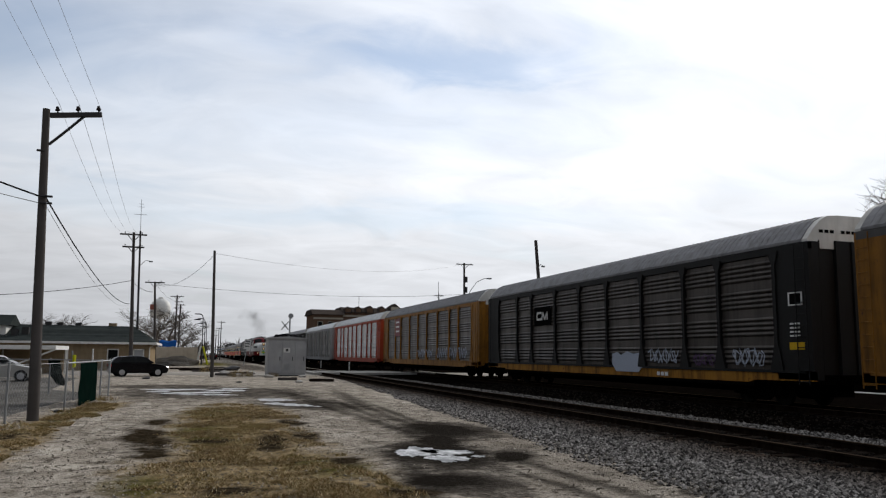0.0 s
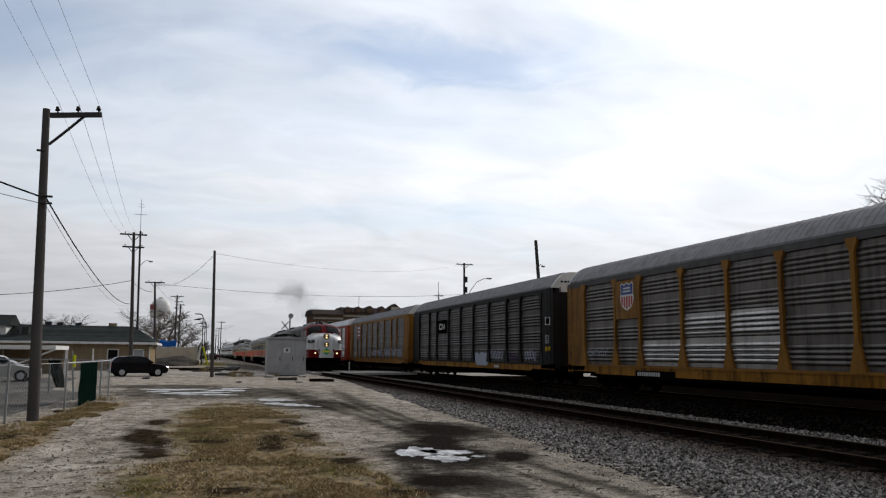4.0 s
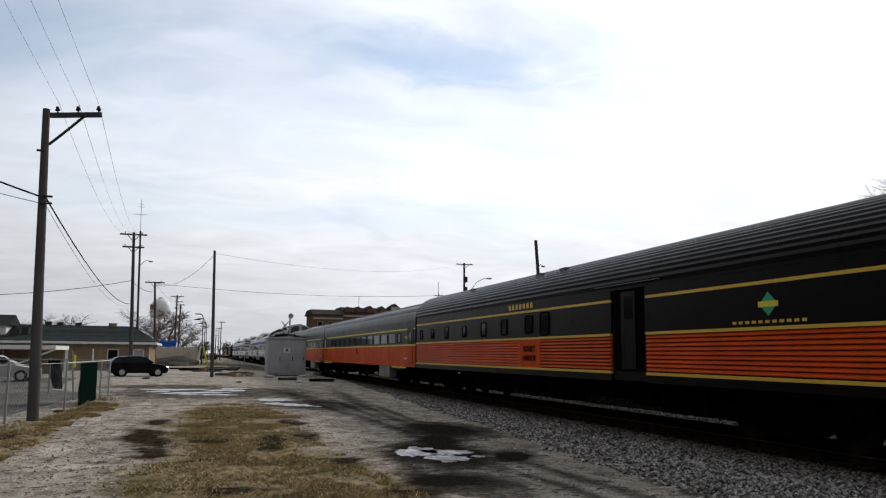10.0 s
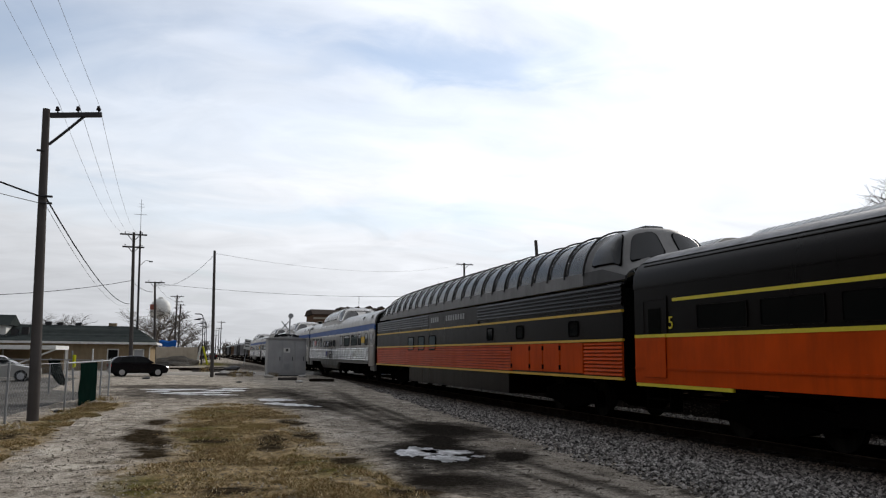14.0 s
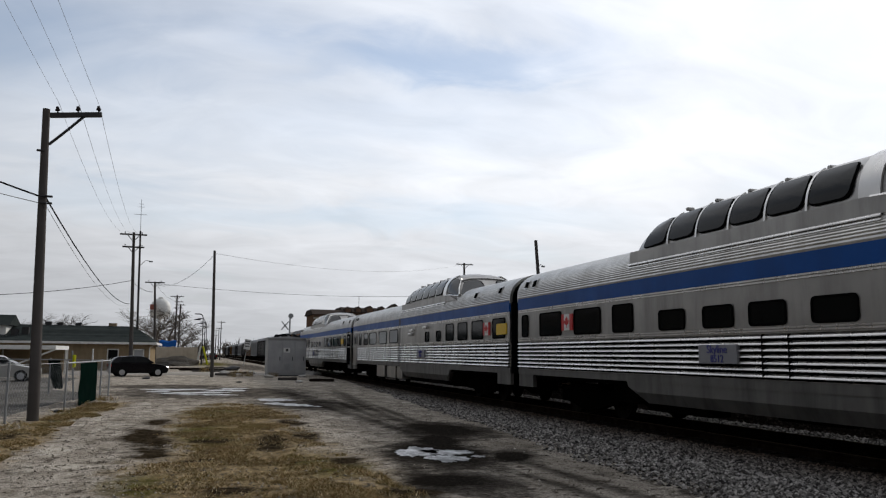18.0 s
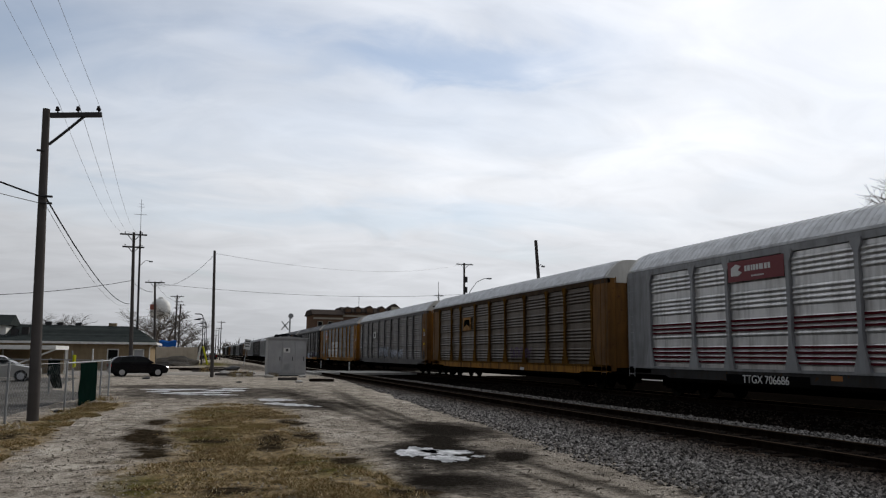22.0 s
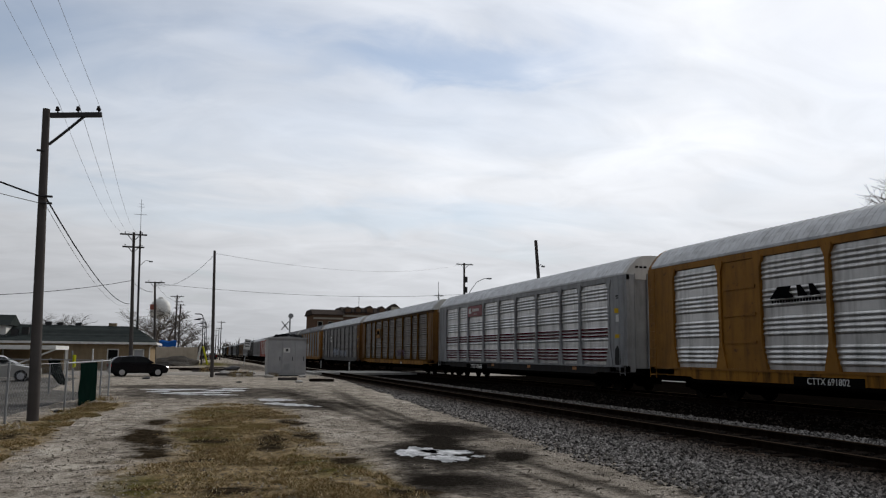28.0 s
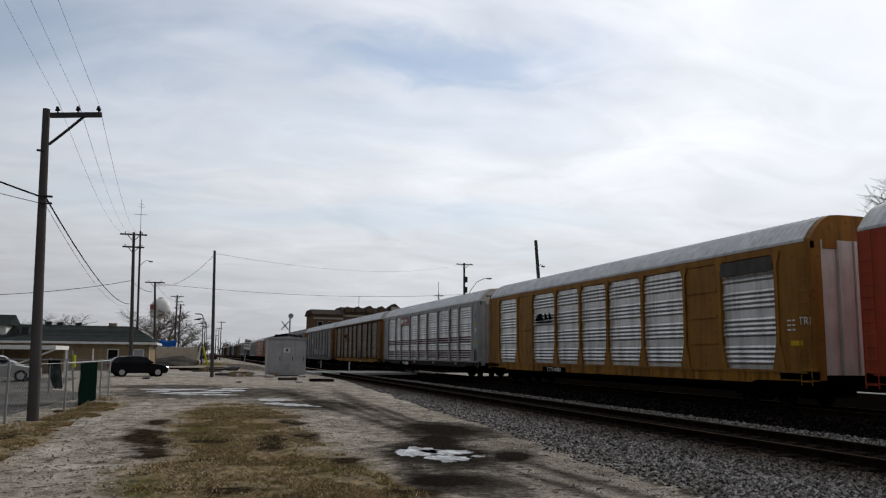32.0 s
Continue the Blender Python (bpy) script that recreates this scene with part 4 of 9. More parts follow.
def low_building():
    b = thing("low_building", pose(-3.6, 78, 0), "low tan brick building with a dark green shingle roof", "building")
    L, D = 26.0, 11.0
    bm = bmesh.new()
    bx(bm, -L, -0.5, 0, D, 0, 2.5)
    part("wall", bm, TAN, b)
    # brick courses as proud rows on the front
    for k in range(8):
        bm = bmesh.new()
        bx(bm, -L, -0.5, -0.02, 0.0, 0.1 + k * 0.3, 0.32 + k * 0.3)
        part("brick_course", bm, TAN, b)
    # hipped roof with shingle rows
    e, zt = 0.55, 4.15
    for k in range(12):
        u0, u1 = k / 12, (k + 1) / 12
        bm = bmesh.new()
        ring = []
        for u, lift in ((u0, 0.012), (u1, 0.0)):
            ins = u * 5.6
            z = 2.5 + (zt - 2.5) * u + lift
            ring.append([Vector((-L - e + ins * 0.5, -e + ins, z)), Vector((-0.5 + e - ins * 0.42, -e + ins, z)), Vector((-0.5 + e - ins * 0.42, D + e - ins, z)), Vector((-L - e + ins * 0.5, D + e - ins, z))])
        loft(bm, ring, caps=True)
        part("shingle_row", bm, GREENROOF, b)
    bm = bmesh.new()
    bx(bm, -L - e, -0.5 + e, -e - 0.05, -e, 2.36, 2.56)
    bx(bm, -0.5 + e, -0.45 + e, -e, D + e, 2.36, 2.56)
    part("fascia", bm, FASCIA, b)
    bm = bmesh.new()
    tube(bm, [(-0.05, -e, 2.4), (-0.5, -0.06, 2.05), (-0.5, -0.06, 0.1)], 0.05, 6)
    part("downspout", bm, FASCIA, b)
    for x0, w, z0, z1 in ((-1.9, 0.95, 0.05, 1.95), (-4.1, 1.0, 0.9, 1.95), (-8.5, 1.2, 0.9, 1.9), (-12.0, 1.2, 0.9, 1.9)):
        bm = bmesh.new()
        for c0, c1, d0, d1 in ((0, 0.1, z0, z1), (w - 0.1, w, z0, z1), (0, w, z1 - 0.1, z1), (0, w, z0, z0 + 0.08)):
            bx(bm, x0 + c0, x0 + c1, -0.06, 0.0, d0, d1)
        f = part("window_frame", bm, FASCIA, b)
        bm = bmesh.new()
        bx(bm, x0 + 0.08, x0 + w - 0.08, -0.03, 0.01, z0 + 0.06, z1 - 0.08)
        part("pane", bm, MATS["pale blind panel"] if z0 < 0.5 else PANE, f)
    bm = bmesh.new()
    tube(bm, [(-10.0, 1.0, 3.0), (-10.0, 1.0, 3.7), (-9.8, 1.0, 3.8)], 0.05, 6)
    part("vent_pipe", bm, METAL, b)
    bm = bmesh.new()
    bx(bm, -20.0, -12.75, 1.5, 6.0, 2.9, 4.06)
    part("gable_wall", bm, FASCIA, b, "white painted upper wall above the roof")
    bm = bmesh.new()
    xprism(bm, [(1.1, 3.95), (3.4, 4.95), (6.4, 3.95)], -20.4, -12.4)
    part("gable_roof", bm, GREENROOF, b)
    for x, y, h in ((-11.2, 1.6, 0.55), (-12.0, 1.2, 0.45), (-8.9, 4.9, 0.12), (-9.9, 4.9, 0.2), (-7.3, 5.0, 0.1)):
        bm = bmesh.new()
        bx(bm, x - 0.28, x + 0.28, y, y + 0.5, 2.9, 3.1 + (y - 1) * 0.3 + h)
        part("roof_vent", bm, DARKMETAL, b)
    bm = bmesh.new()
    cyl(bm, (-11.0, 4.6, 3.4), (-11.0, 4.6, 4.75), 0.22, n=10)
    part("vent_stack", bm, FASCIA, b)
    bm = bmesh.new()
    bx(bm, -4.6, -3.9, 5.0, 5.6, 4.0, 4.42)
    part("chimney", bm, MATS["tan brick wall"], b)


low_building()


def porch():
    p = thing("porch_roof", pose(-9.2, 60, 0), "white edged flat porch roof with a slanted brace", "porch")
    bm = bmesh.new()
    bx(bm, -9.0, 0.0, 0, 6, 1.78, 2.06)
    part("roof_slab", bm, FASCIA, p)
    bm = bmesh.new()
    tube(bm, [(0.0, 0.1, 1.8), (-2.3, 0.1, 0.8), (-4.5, 0.1, 0.3)], 0.06, 6)
    part("brace", bm, FASCIA, p)
    for x in (-0.15, -4.4, -8.8):
        bm = bmesh.new()
        bx(bm, x - 0.06, x + 0.06, 5.7, 5.82, 0, 1.78)
        part("post", bm, FASCIA, p)
    bm = bmesh.new()
    bx(bm, -9.0, -0.3, 5.85, 6.0, 0, 1.78)
    part("wall", bm, TAN, p)


porch()


# chain link
def link_material():
    m, n, l, b = base("chain link", 0.45, 0.6)
    b.inputs["Base Color"].default_value = (0.24, 0.25, 0.26, 1)
    return m


LINK = link_material()


def link_panel(name, a, b, z0, z1, cell=0.17, r=0.0016):
    """Crossing wires between two ends."""
    a, b = Vector(a), Vector(b)
    L, h = (b - a).length, z1 - z0
    d = (b - a) / L
    bm = bmesh.new()
    k = -h
    while k < L:
        for s in (0, 1):
            u0, u1 = max(k, 0), min(k + h, L)
            if u1 - u0 > 0.02:
                w0, w1 = (u0 - k), (u1 - k)
                p = a + d * u0 + Vector((0, 0, z0 + (w0 if s else h - w0)))
                q = a + d * u1 + Vector((0, 0, z0 + (w1 if s else h - w1)))
                cyl(bm, p, q, r, r, 3, caps=False)
        k += cell
    return bm


def fence():
    f = thing("chain_link_fence", pose(0, 0, 0), "galvanised chain link fence with round posts and top rail", "fence")
    run = [(-4.9, 13.0), (-4.12, 20.67), (-3.45, 24.66), (-3.20, 30.9), (-3.16, 33.4), (-5.45, 34.6), (-9.0, 35.6), (-15.0, 37.0)]
    for i, (x, y) in enumerate(run):
        bm = bmesh.new()
        cyl(bm, (x, y, 0), (x, y, 1.36), 0.029, n=8)
        blob(bm, (x, y, 1.37), 0.038, n=1, rough=0)
        part("post", bm, METAL, f)
    for (x0, y0), (x1, y1) in zip(run[:-1], run[1:]):
        bm = bmesh.new()
        cyl(bm, (x0, y0, 1.33), (x1, y1, 1.33), 0.022 if y1 > 24.7 else 0.006, n=6)
        part("top_rail", bm, METAL, f)
        part("mesh", link_panel("mesh", (x0, y0, 0), (x1, y1, 0), 0.06, 1.3), LINK, f)
    # leaning stakes by the gate
    for a, b, mat in (((-3.93, 30.0, 0.0), (-4.07, 30.0, 1.68), METAL), ((-3.50, 31.0, 0.0), (-3.53, 31.0, 1.76), FASCIA), ((-3.975, 29.96, 1.12), (-3.99, 29.96, 1.54), plain("yellow tape", (0.55, 0.55, 0.03), 0.6))):
        bm = bmesh.new()
        cyl(bm, a, b, 0.03 if mat is not MATS["yellow tape"] else 0.06, n=6)
        part("stake", bm, mat, f)


fence()


def fabric(name, x0, y0, x1, y1, z0, z1, label):
    bm = bmesh.new()
    k, m = 10, 8
    a, b = Vector((x0, y0, 0)), Vector((x1, y1, 0))
    nrm = (b - a).cross(Vector((0, 0, 1))).normalized()
    g = [[bm.verts.new(a.lerp(b, i / k) + nrm * (0.05 + 0.045 * noise.noise(Vector((i * 0.5, j * 0.3, x0)))) + Vector((0, 0, z0 + (z1 - z0) * j / m + (0.03 * noise.noise(Vector((i, 0, 1))) if j in (0, m) else 0)))) for j in range(m + 1)] for i in range(k + 1)]
    for i in range(k):
        for j in range(m):
            bm.faces.new((g[i][j], g[i + 1][j], g[i + 1][j + 1], g[i][j + 1]))
    thicken(bm, 0.012)
    return solid(name, bm, SCREEN, pose(0, 0, 0), label, "screen", smooth=True)


fabric("fence_screen", -3.36, 26.34, -3.235, 29.5, 0.04, 1.31, "dark green fabric screen tied to the fence")


def torn_flap():
    """Loose fabric on the top rail: an upper strip and a lower one that swings on it."""
    f = thing("loose_screen", FLAP_AT, "torn dark green fabric flapping on the fence", "screen")
    pieces = []
    for name, h, w0, w1 in (("upper_cloth", 0.55, 0.26, 0.28), ("lower_cloth", 0.62, 0.28, 0.20)):
        bm = bmesh.new()
        g = []
        for i in range(9):
            u = i / 8 * 2 - 1
            g.append([bm.verts.new((u * (w0 + (w1 - w0) * j / 6), 0.05 * noise.noise(Vector((i * 0.6, j * 0.4, h))), -h * j / 6 - (0.05 * noise.noise(Vector((i * 1.7, 0, 2))) if j == 6 and h > 0.6 else 0))) for j in range(7)])
        for i in range(8):
            for j in range(6):
                bm.faces.new((g[i][j], g[i + 1][j], g[i + 1][j + 1], g[i][j + 1]))
        thicken(bm, 0.01)
        pieces.append(part(name, bm, SCREEN, f, smooth=True))
    pieces[1].matrix_basis = pose(0, 0, -0.54)
    return f, pieces[1]


FLAP_AT = pose(-5.30, 34.48, 1.31, 0, 0, -27)
flap, flap_end = torn_flap()


# ---- vehicles ----
TYRE = plain("tyre rubber", (0.012, 0.012, 0.012), 0.85)
ALLOY = plain("alloy rim", (0.5, 0.5, 0.52), 0.3, 0.8)
CARBLACK = base("black car paint", 0.18)[0]
MATS["black car paint"].node_tree.nodes["Principled BSDF"].inputs["Base Color"].default_value = (0.003, 0.003, 0.0045, 1)
MATS["black car paint"].node_tree.nodes["Principled BSDF"].inputs["Specular IOR Level"].default_value = 0.22
CARSILVER = plain("silver car paint", (0.36, 0.35, 0.33), 0.3, 0.5)
REDLAMP = plain("red lamp", (0.35, 0.01, 0.01), 0.25)
LIT = glow("lit car lamp", (1.0, 0.97, 0.9), 6.0)
CLEARLAMP = plain("clear lamp", (0.6, 0.6, 0.6), 0.15)


def vehicle(name, label, category, m, length, width, height, paint, suv, lit=False, group=""):
    v = thing(name, m, label, category, group)
    L, W, H = length, width, height
    hood, belt, roof0, roof1 = 0.62 * H, 0.66 * H, (-0.30 if suv else -0.20) * L, (0.08 if suv else 0.06) * L
    side = [(-L / 2, 0.24 * H), (-L / 2 - 0.02, 0.42 * H), (-L / 2 + 0.06, 0.64 * H), (-0.44 * L, belt + 0.01), (0.16 * L, belt - 0.01), (0.24 * L, hood), (0.44 * L, 0.53 * H), (L / 2 - 0.02, 0.42 * H),
            (L / 2, 0.3 * H), (L / 2 - 0.1, 0.16 * H), (-L / 2 + 0.1, 0.16 * H)]
    bm = bmesh.new()
    rings = []
    for yy, k in ((-0.5, 0.965), (-0.47, 0.99), (-0.3, 1.0), (0.3, 1.0), (0.47, 0.99), (0.5, 0.965)):
        rings.append([Vector((x * k, yy * W, z if z > 0.3 * H else z)) for x, z in side])
    loft(bm, rings)
    part("body", bm, paint, v, smooth=True)
    rear = -0.47 * L if suv else -0.36 * L
    roof = [(rear, belt), (roof0 - 0.08 * L if suv else roof0, H - 0.04), (roof0 + 0.05 * L, H), (roof1 - 0.05 * L, H), (roof1, H - 0.03), (0.25 * L, belt - 0.02)]
    if suv:
        roof = [(-0.485 * L, belt), (-0.43 * L, 0.85 * H), (-0.38 * L, 0.94 * H), (-0.14 * L, H), (0.0, 0.995 * H), (0.06 * L, 0.97 * H), (0.26 * L, belt - 0.02)]
    bm = bmesh.new()
    rings = []
    for yy, dz in ((-0.47, 0), (-0.38, 1), (0.38, 1), (0.47, 0)):
        rings.append([Vector((x, yy * W if z <= belt + 0.01 else math.copysign(0.38 * W, yy) * (1 if abs(yy) > 0.4 else 0.9), z - (0.02 if abs(yy) > 0.4 and z > belt else 0))) for x, z in roof])
    loft(bm, rings)
    part("cabin", bm, paint, v, smooth=True)
    for s in (-1, 1):
        for a, b in ((rear + 0.16 * L, -0.09 * L), (-0.075 * L, 0.14 * L)):
            bm = bmesh.new()
            lo = [(a - (0.05 * L if a < -0.2 * L else 0), belt + 0.03), (b + (0.065 * L if b > 0 else 0), belt + 0.03), (b - (0.02 * L if b > 0 else 0), H - 0.10), (a + 0.02 * L, H - 0.10)]
            q = []
            for x, z in lo:
                u = (z - belt) / (H - belt)
                q.append((x, s * (0.475 * W - 0.095 * W * u), z))
            fr = [bm.verts.new((x, y + s * 0.012, z)) for x, y, z in q]
            bk = [bm.verts.new((x, y - s * 0.03, z)) for x, y, z in q]
            bm.faces.new(fr)
            bm.faces.new(bk[::-1])
            for i in range(4):
                bm.faces.new((fr[i], fr[(i + 1) % 4], bk[(i + 1) % 4], bk[i]))
            part("side_window", bm, PANE, v)
        bm = bmesh.new()
        bx(bm, 0.15 * L, 0.19 * L, *sorted((s * 0.5 * W, s * 0.57 * W)), belt, belt + 0.12)
        part("mirror", bm, paint, v)
        bm = bmesh.new()
        bx(bm, 0.455 * L, 0.488 * L, *sorted((s * 0.34 * W, s * 0.475 * W)), 0.42 * H, 0.49 * H)
        part("headlight", bm, LIT if lit else CLEARLAMP, v)
        bm = bmesh.new()
        bx(bm, -0.50 * L, -0.45 * L, *sorted((s * 0.34 * W, s * 0.497 * W)), 0.48 * H, 0.58 * H)
        part("tail_light", bm, REDLAMP, v)
        for xw in (-0.30 * L, 0.31 * L):
            r = 0.205 * H
            bm = bmesh.new()
            cyl(bm, (0, s * 0.36 * W, 0), (0, s * 0.505 * W, 0), r, r, 20)
            w = part("wheel", bm, TYRE, v)
            w.location = (xw, 0, r)
            bm = bmesh.new()
            cyl(bm, (0, s * 0.50 * W, 0), (0, s * 0.515 * W, 0), r * 0.68, r * 0.6, 14)
            part("rim", bm, ALLOY, w)
            bm = bmesh.new()
            cyl(bm, (xw, s * 0.49 * W, r), (xw, s * 0.502 * W, r), r * 1.16, r * 1.16, 20)
            part("wheel_arch", bm, TYRE, v)
    bm = bmesh.new()
    q = [Vector((0.235 * L, y, belt + 0.02)) for y in (-0.42 * W, 0.42 * W)] + [Vector((roof1 + 0.01, y, H - 0.07)) for y in (0.34 * W, -0.34 * W)]
    fr = [bm.verts.new(p + Vector((0.02, 0, 0.01))) for p in q]
    bm.faces.new(fr)
    thicken(bm, 0.02)
    part("windscreen", bm, PANE, v)
    return v


vehicle("black_suv", "black compact sport utility vehicle waiting on the road apron", "car", pose(-3.83, 59.6, 0, 0, 0, 14), 3.85, 1.62, 1.41, CARBLACK, True, True)
vehicle("silver_sedan", "silver sedan parked behind the fence", "car", pose(-10.55, 49.6, 0, 0, 0, 2), 4.5, 1.75, 1.42, CARSILVER, False)
vehicle("dark_sedan", "dark car parked far down the lineside road", "car", pose(1.9, 205, 0, 0, 0, 85), 4.5, 1.75, 1.45, CARBLACK, False)
vehicle("grey_pickup", "dark vehicle parked far down the lineside road", "car", pose(4.0, 215, 0, 0, 0, 95), 4.8, 1.85, 1.7, CARBLACK, True)

# ---- crossing hut and signals ----
HUT = worn("grey hut paint", (0.36, 0.36, 0.365), 0.5, 0.1, amount=0.3, dirt=(0.30, 0.29, 0.28), vary=0)


def hut():
    h = thing("signal_hut", pose(6.55, 61, 0), "grey metal railway signal hut with double doors", "signal hut")
    bm = bmesh.new()
    bx(bm, -1.42, 1.42, 0, 2.4, 0.06, 2.8)
    bmesh.ops.bevel(bm, geom=bm.edges[:], offset=0.03, segments=2, affect="EDGES")
    part("body", bm, HUT, h)
    bm = bmesh.new()
    bx(bm, -1.38, 1.38, 0.05, 2.35, -0.05, 0.07)
    part("base", bm, DARKMETAL, h)
    bm = bmesh.new()
    prism(bm, [(-1.55, 2.78), (-1.55, 2.84), (0, 2.95), (1.55, 2.84), (1.55, 2.78)], -0.1, 2.5)
    part("roof", bm, HUT, h)
    for x0, x1 in ((-1.3, -0.42), (-0.36, 0.52), (0.6, 1.34)):
        bm = bmesh.new()
        bx(bm, x0, x1, -0.03, 0.0, 0.2, 2.62)
        bmesh.ops.bevel(bm, geom=bm.edges[:], offset=0.012, segments=1, affect="EDGES")
        d = part("door", bm, HUT, h)
        bm = bmesh.new()
        bx(bm, x1 - 0.14, x1 - 0.09, -0.07, -0.03, 1.15, 1.45)
        part("handle", bm, DARKMETAL, d)
    bm = bmesh.new()
    bx(bm, -0.28, 0.2, -0.045, -0.03, 1.75, 2.1)
    part("notice", bm, FASCIA, h)
    bm = bmesh.new()
    bx(bm, -0.12, 0.06, -0.055, -0.045, 1.84, 2.02)
    part("notice_bar", bm, DARKMETAL, h)
    bm = bmesh.new()
    for k in range(7):
        bx(bm, -0.2, 0.25, -0.05, -0.03, 0.45 + k * 0.07, 0.49 + k * 0.07)
    part("vent", bm, METAL, h)


hut()
for k, (x0, x1, y) in enumerate(((5.6, 6.6, 61.6), (6.2, 7.3, 62.1), (5.9, 7.0, 62.7))):
    bm = bmesh.new()
    tube(bm, [(x0, y, 2.90), (x0 + 0.15, y, 3.08), ((x0 + x1) / 2, y + 0.1, 3.0 + 0.08 * k), (x1 - 0.1, y, 3.12), (x1, y, 2.90)], 0.05, 6)
    solid("cable_loop", bm, WIRE, pose(0, 0, 0), "thick black cable loop lying on the hut roof", "cable", "cable loops")


def signal(x, y, turn, label):
    s = thing("crossing_signal", pose(x, y, 0, 0, 0, turn), label, "crossing signal", "crossing signals")
    bm = bmesh.new()
    cyl(bm, (0, 0, 0), (0, 0, 5.2), 0.07, n=10)
    part("mast", bm, METAL, s)
    for k in (-1, 1):
        bm = bmesh.new()
        bx(bm, -0.5, 0.5, -0.12, -0.09 - 0.01 * k, -0.06, 0.06)
        o = part("crossbuck_blade", bm, FASCIA, s)
        o.matrix_basis = Matrix.Translation((-0.45, 0, 4.25)) @ Matrix.Rotation(radians(k * 50), 4, "Y")
    bm = bmesh.new()
    cyl(bm, (0.06, -0.12, 5.15), (0.06, 0.05, 5.15), 0.24, n=14)
    part("bell", bm, METAL, s)
    for z in (3.15,):
        bm = bmesh.new()
        tube(bm, [(-1.3, 0, z), (1.1, 0, z)], 0.04, 6)
        part("light_bar", bm, DARKMETAL, s)
        for xl in (-1.15, -0.5, 0.5, 0.95):
            bm = bmesh.new()
            cyl(bm, (xl, -0.12, z), (xl, 0.1, z), 0.28, n=14)
            cyl(bm, (xl, -0.3, z + 0.03), (xl, -0.12, z + 0.03), 0.17, n=12)
            part("lamp", bm, DARKMETAL, s)
    bm = bmesh.new()
    bx(bm, -0.25, 0.25, -0.2, 0.2, 0.9, 1.5)
    part("gate_mechanism", bm, METAL, s)
    return s


signal(8.2, 75, 0, "railway crossing signal with crossbuck and lamps behind the hut")
for x, y, h in ((14.5, 97, 0.85), (14.5, 78.3, 0.9)):
    bm = bmesh.new()
    cyl(bm, (0, 0, 0), (0, 0, h), 0.06, 0.06, 8)
    solid("marker_post", bm, FASCIA, pose(x, y, 0.02), "slim white marker post between the tracks", "post", "marker posts")
sg = thing("lineside_sign", pose(6.1, 110, 0, 0, 8, 0), "white lineside sign board on a post", "sign")
bm = bmesh.new()
cyl(bm, (0, 0, 0), (0, 0, 2.6), 0.05, n=6)
part("post", bm, METAL, sg)
bm = bmesh.new()
bx(bm, -0.42, 0.42, -0.08, -0.05, 2.2, 3.55)
part("board", bm, FASCIA, sg)
for z in (2.55, 2.9, 3.2):
    bm = bmesh.new()
    bx(bm, -0.3, 0.3, -0.09, -0.08, z, z + 0.14)
    part("lettering_bar", bm, DARKMETAL, sg)

# ---- beyond the crossing ----
BEIGE = worn("beige block wall", (0.46, 0.40, 0.32), 0.8, amount=0.3, dirt=(0.25, 0.2, 0.15), vary=0)
TARP = plain("blue tarpaulin", (0.015, 0.07, 0.24), 0.6)
bm = bmesh.new()
bx(bm, -6.2, 0.2, 130, 131, 0, 2.5)
structure("wall_beige", bm, BEIGE, "beige block wall beside the road", "wall")
bm = bmesh.new()
rings = []
for k in range(7):
    u = k / 6
    rings.append([Vector((-5.7 + 2.6 * u, 134 + d, z + 0.05 + 0.12 * math.sin(u * 9))) for d, z in ((-1.0, 2.5), (-0.6, 3.3), (0.6, 3.5), (1.0, 2.6))])
loft(bm, rings)
bx(bm, -5.5, -5.4, 133.2, 133.3, 0, 2.7)
bx(bm, -3.0, -2.9, 133.2, 133.3, 0, 2.7)
bx(bm, -5.5, -5.4, 134.7, 134.8, 0, 2.7)
bx(bm, -3.0, -2.9, 134.7, 134.8, 0, 2.7)
solid("tarpaulin_shelter", bm, TARP, pose(0, 0, 0), "sagging blue tarpaulin over a small shelter", "shelter")
bm = bmesh.new()
blob(bm, (-2.7, 112, -0.2), 1.0, (3.3, 7.0, 1.35), 4, 0.22, 3)
structure("gravel_heap", bm, BED, "long heap of dark grey gravel beside the wall", "gravel heap")
rnd = random.Random(5)
for i, (x, y, ln, turn) in enumerate(((0.6, 79, 4.2, 4), (2.8, 90, 3.6, -6), (1.2, 74.5, 3.0, 10), (-0.8, 85, 3.4, -3), (3.6, 67.0, 2.2, 24), (5.6, 51.5, 1.2, 15), (7.4, 49.0, 1.5, -12), (2.2, 62.0, 1.6, -20))):
    bm = bmesh.new()
    v = bx(bm, -ln / 2, ln / 2, -0.13, 0.13, 0.0, 0.17)
    bmesh.ops.bevel(bm, geom=bm.edges[:], offset=0.02, segments=1, affect="EDGES")
    solid("old_tie", bm, WOOD if i % 3 else TIE, pose(x, y, 0, 0, 0, turn), "weathered loose railway tie lying on the dirt", "railway tie", "loose ties")
af = thing("barricade", pose(0.6, 120, 0), "pale boards leaning in a tent shape", "barricade")
for a, b, mat in (((-0.5, 0, 0.0), (0.0, 0, 2.7), FASCIA), ((1.0, 0, 0.0), (0.3, 0, 2.6), MATS["yellow tape"]), ((0.2, 0.2, 0), (0.1, 0.2, 2.6), WOOD)):
    bm = bmesh.new()
    cyl(bm, a, b, 0.16, 0.14, 6)
    part("board", bm, mat, af)
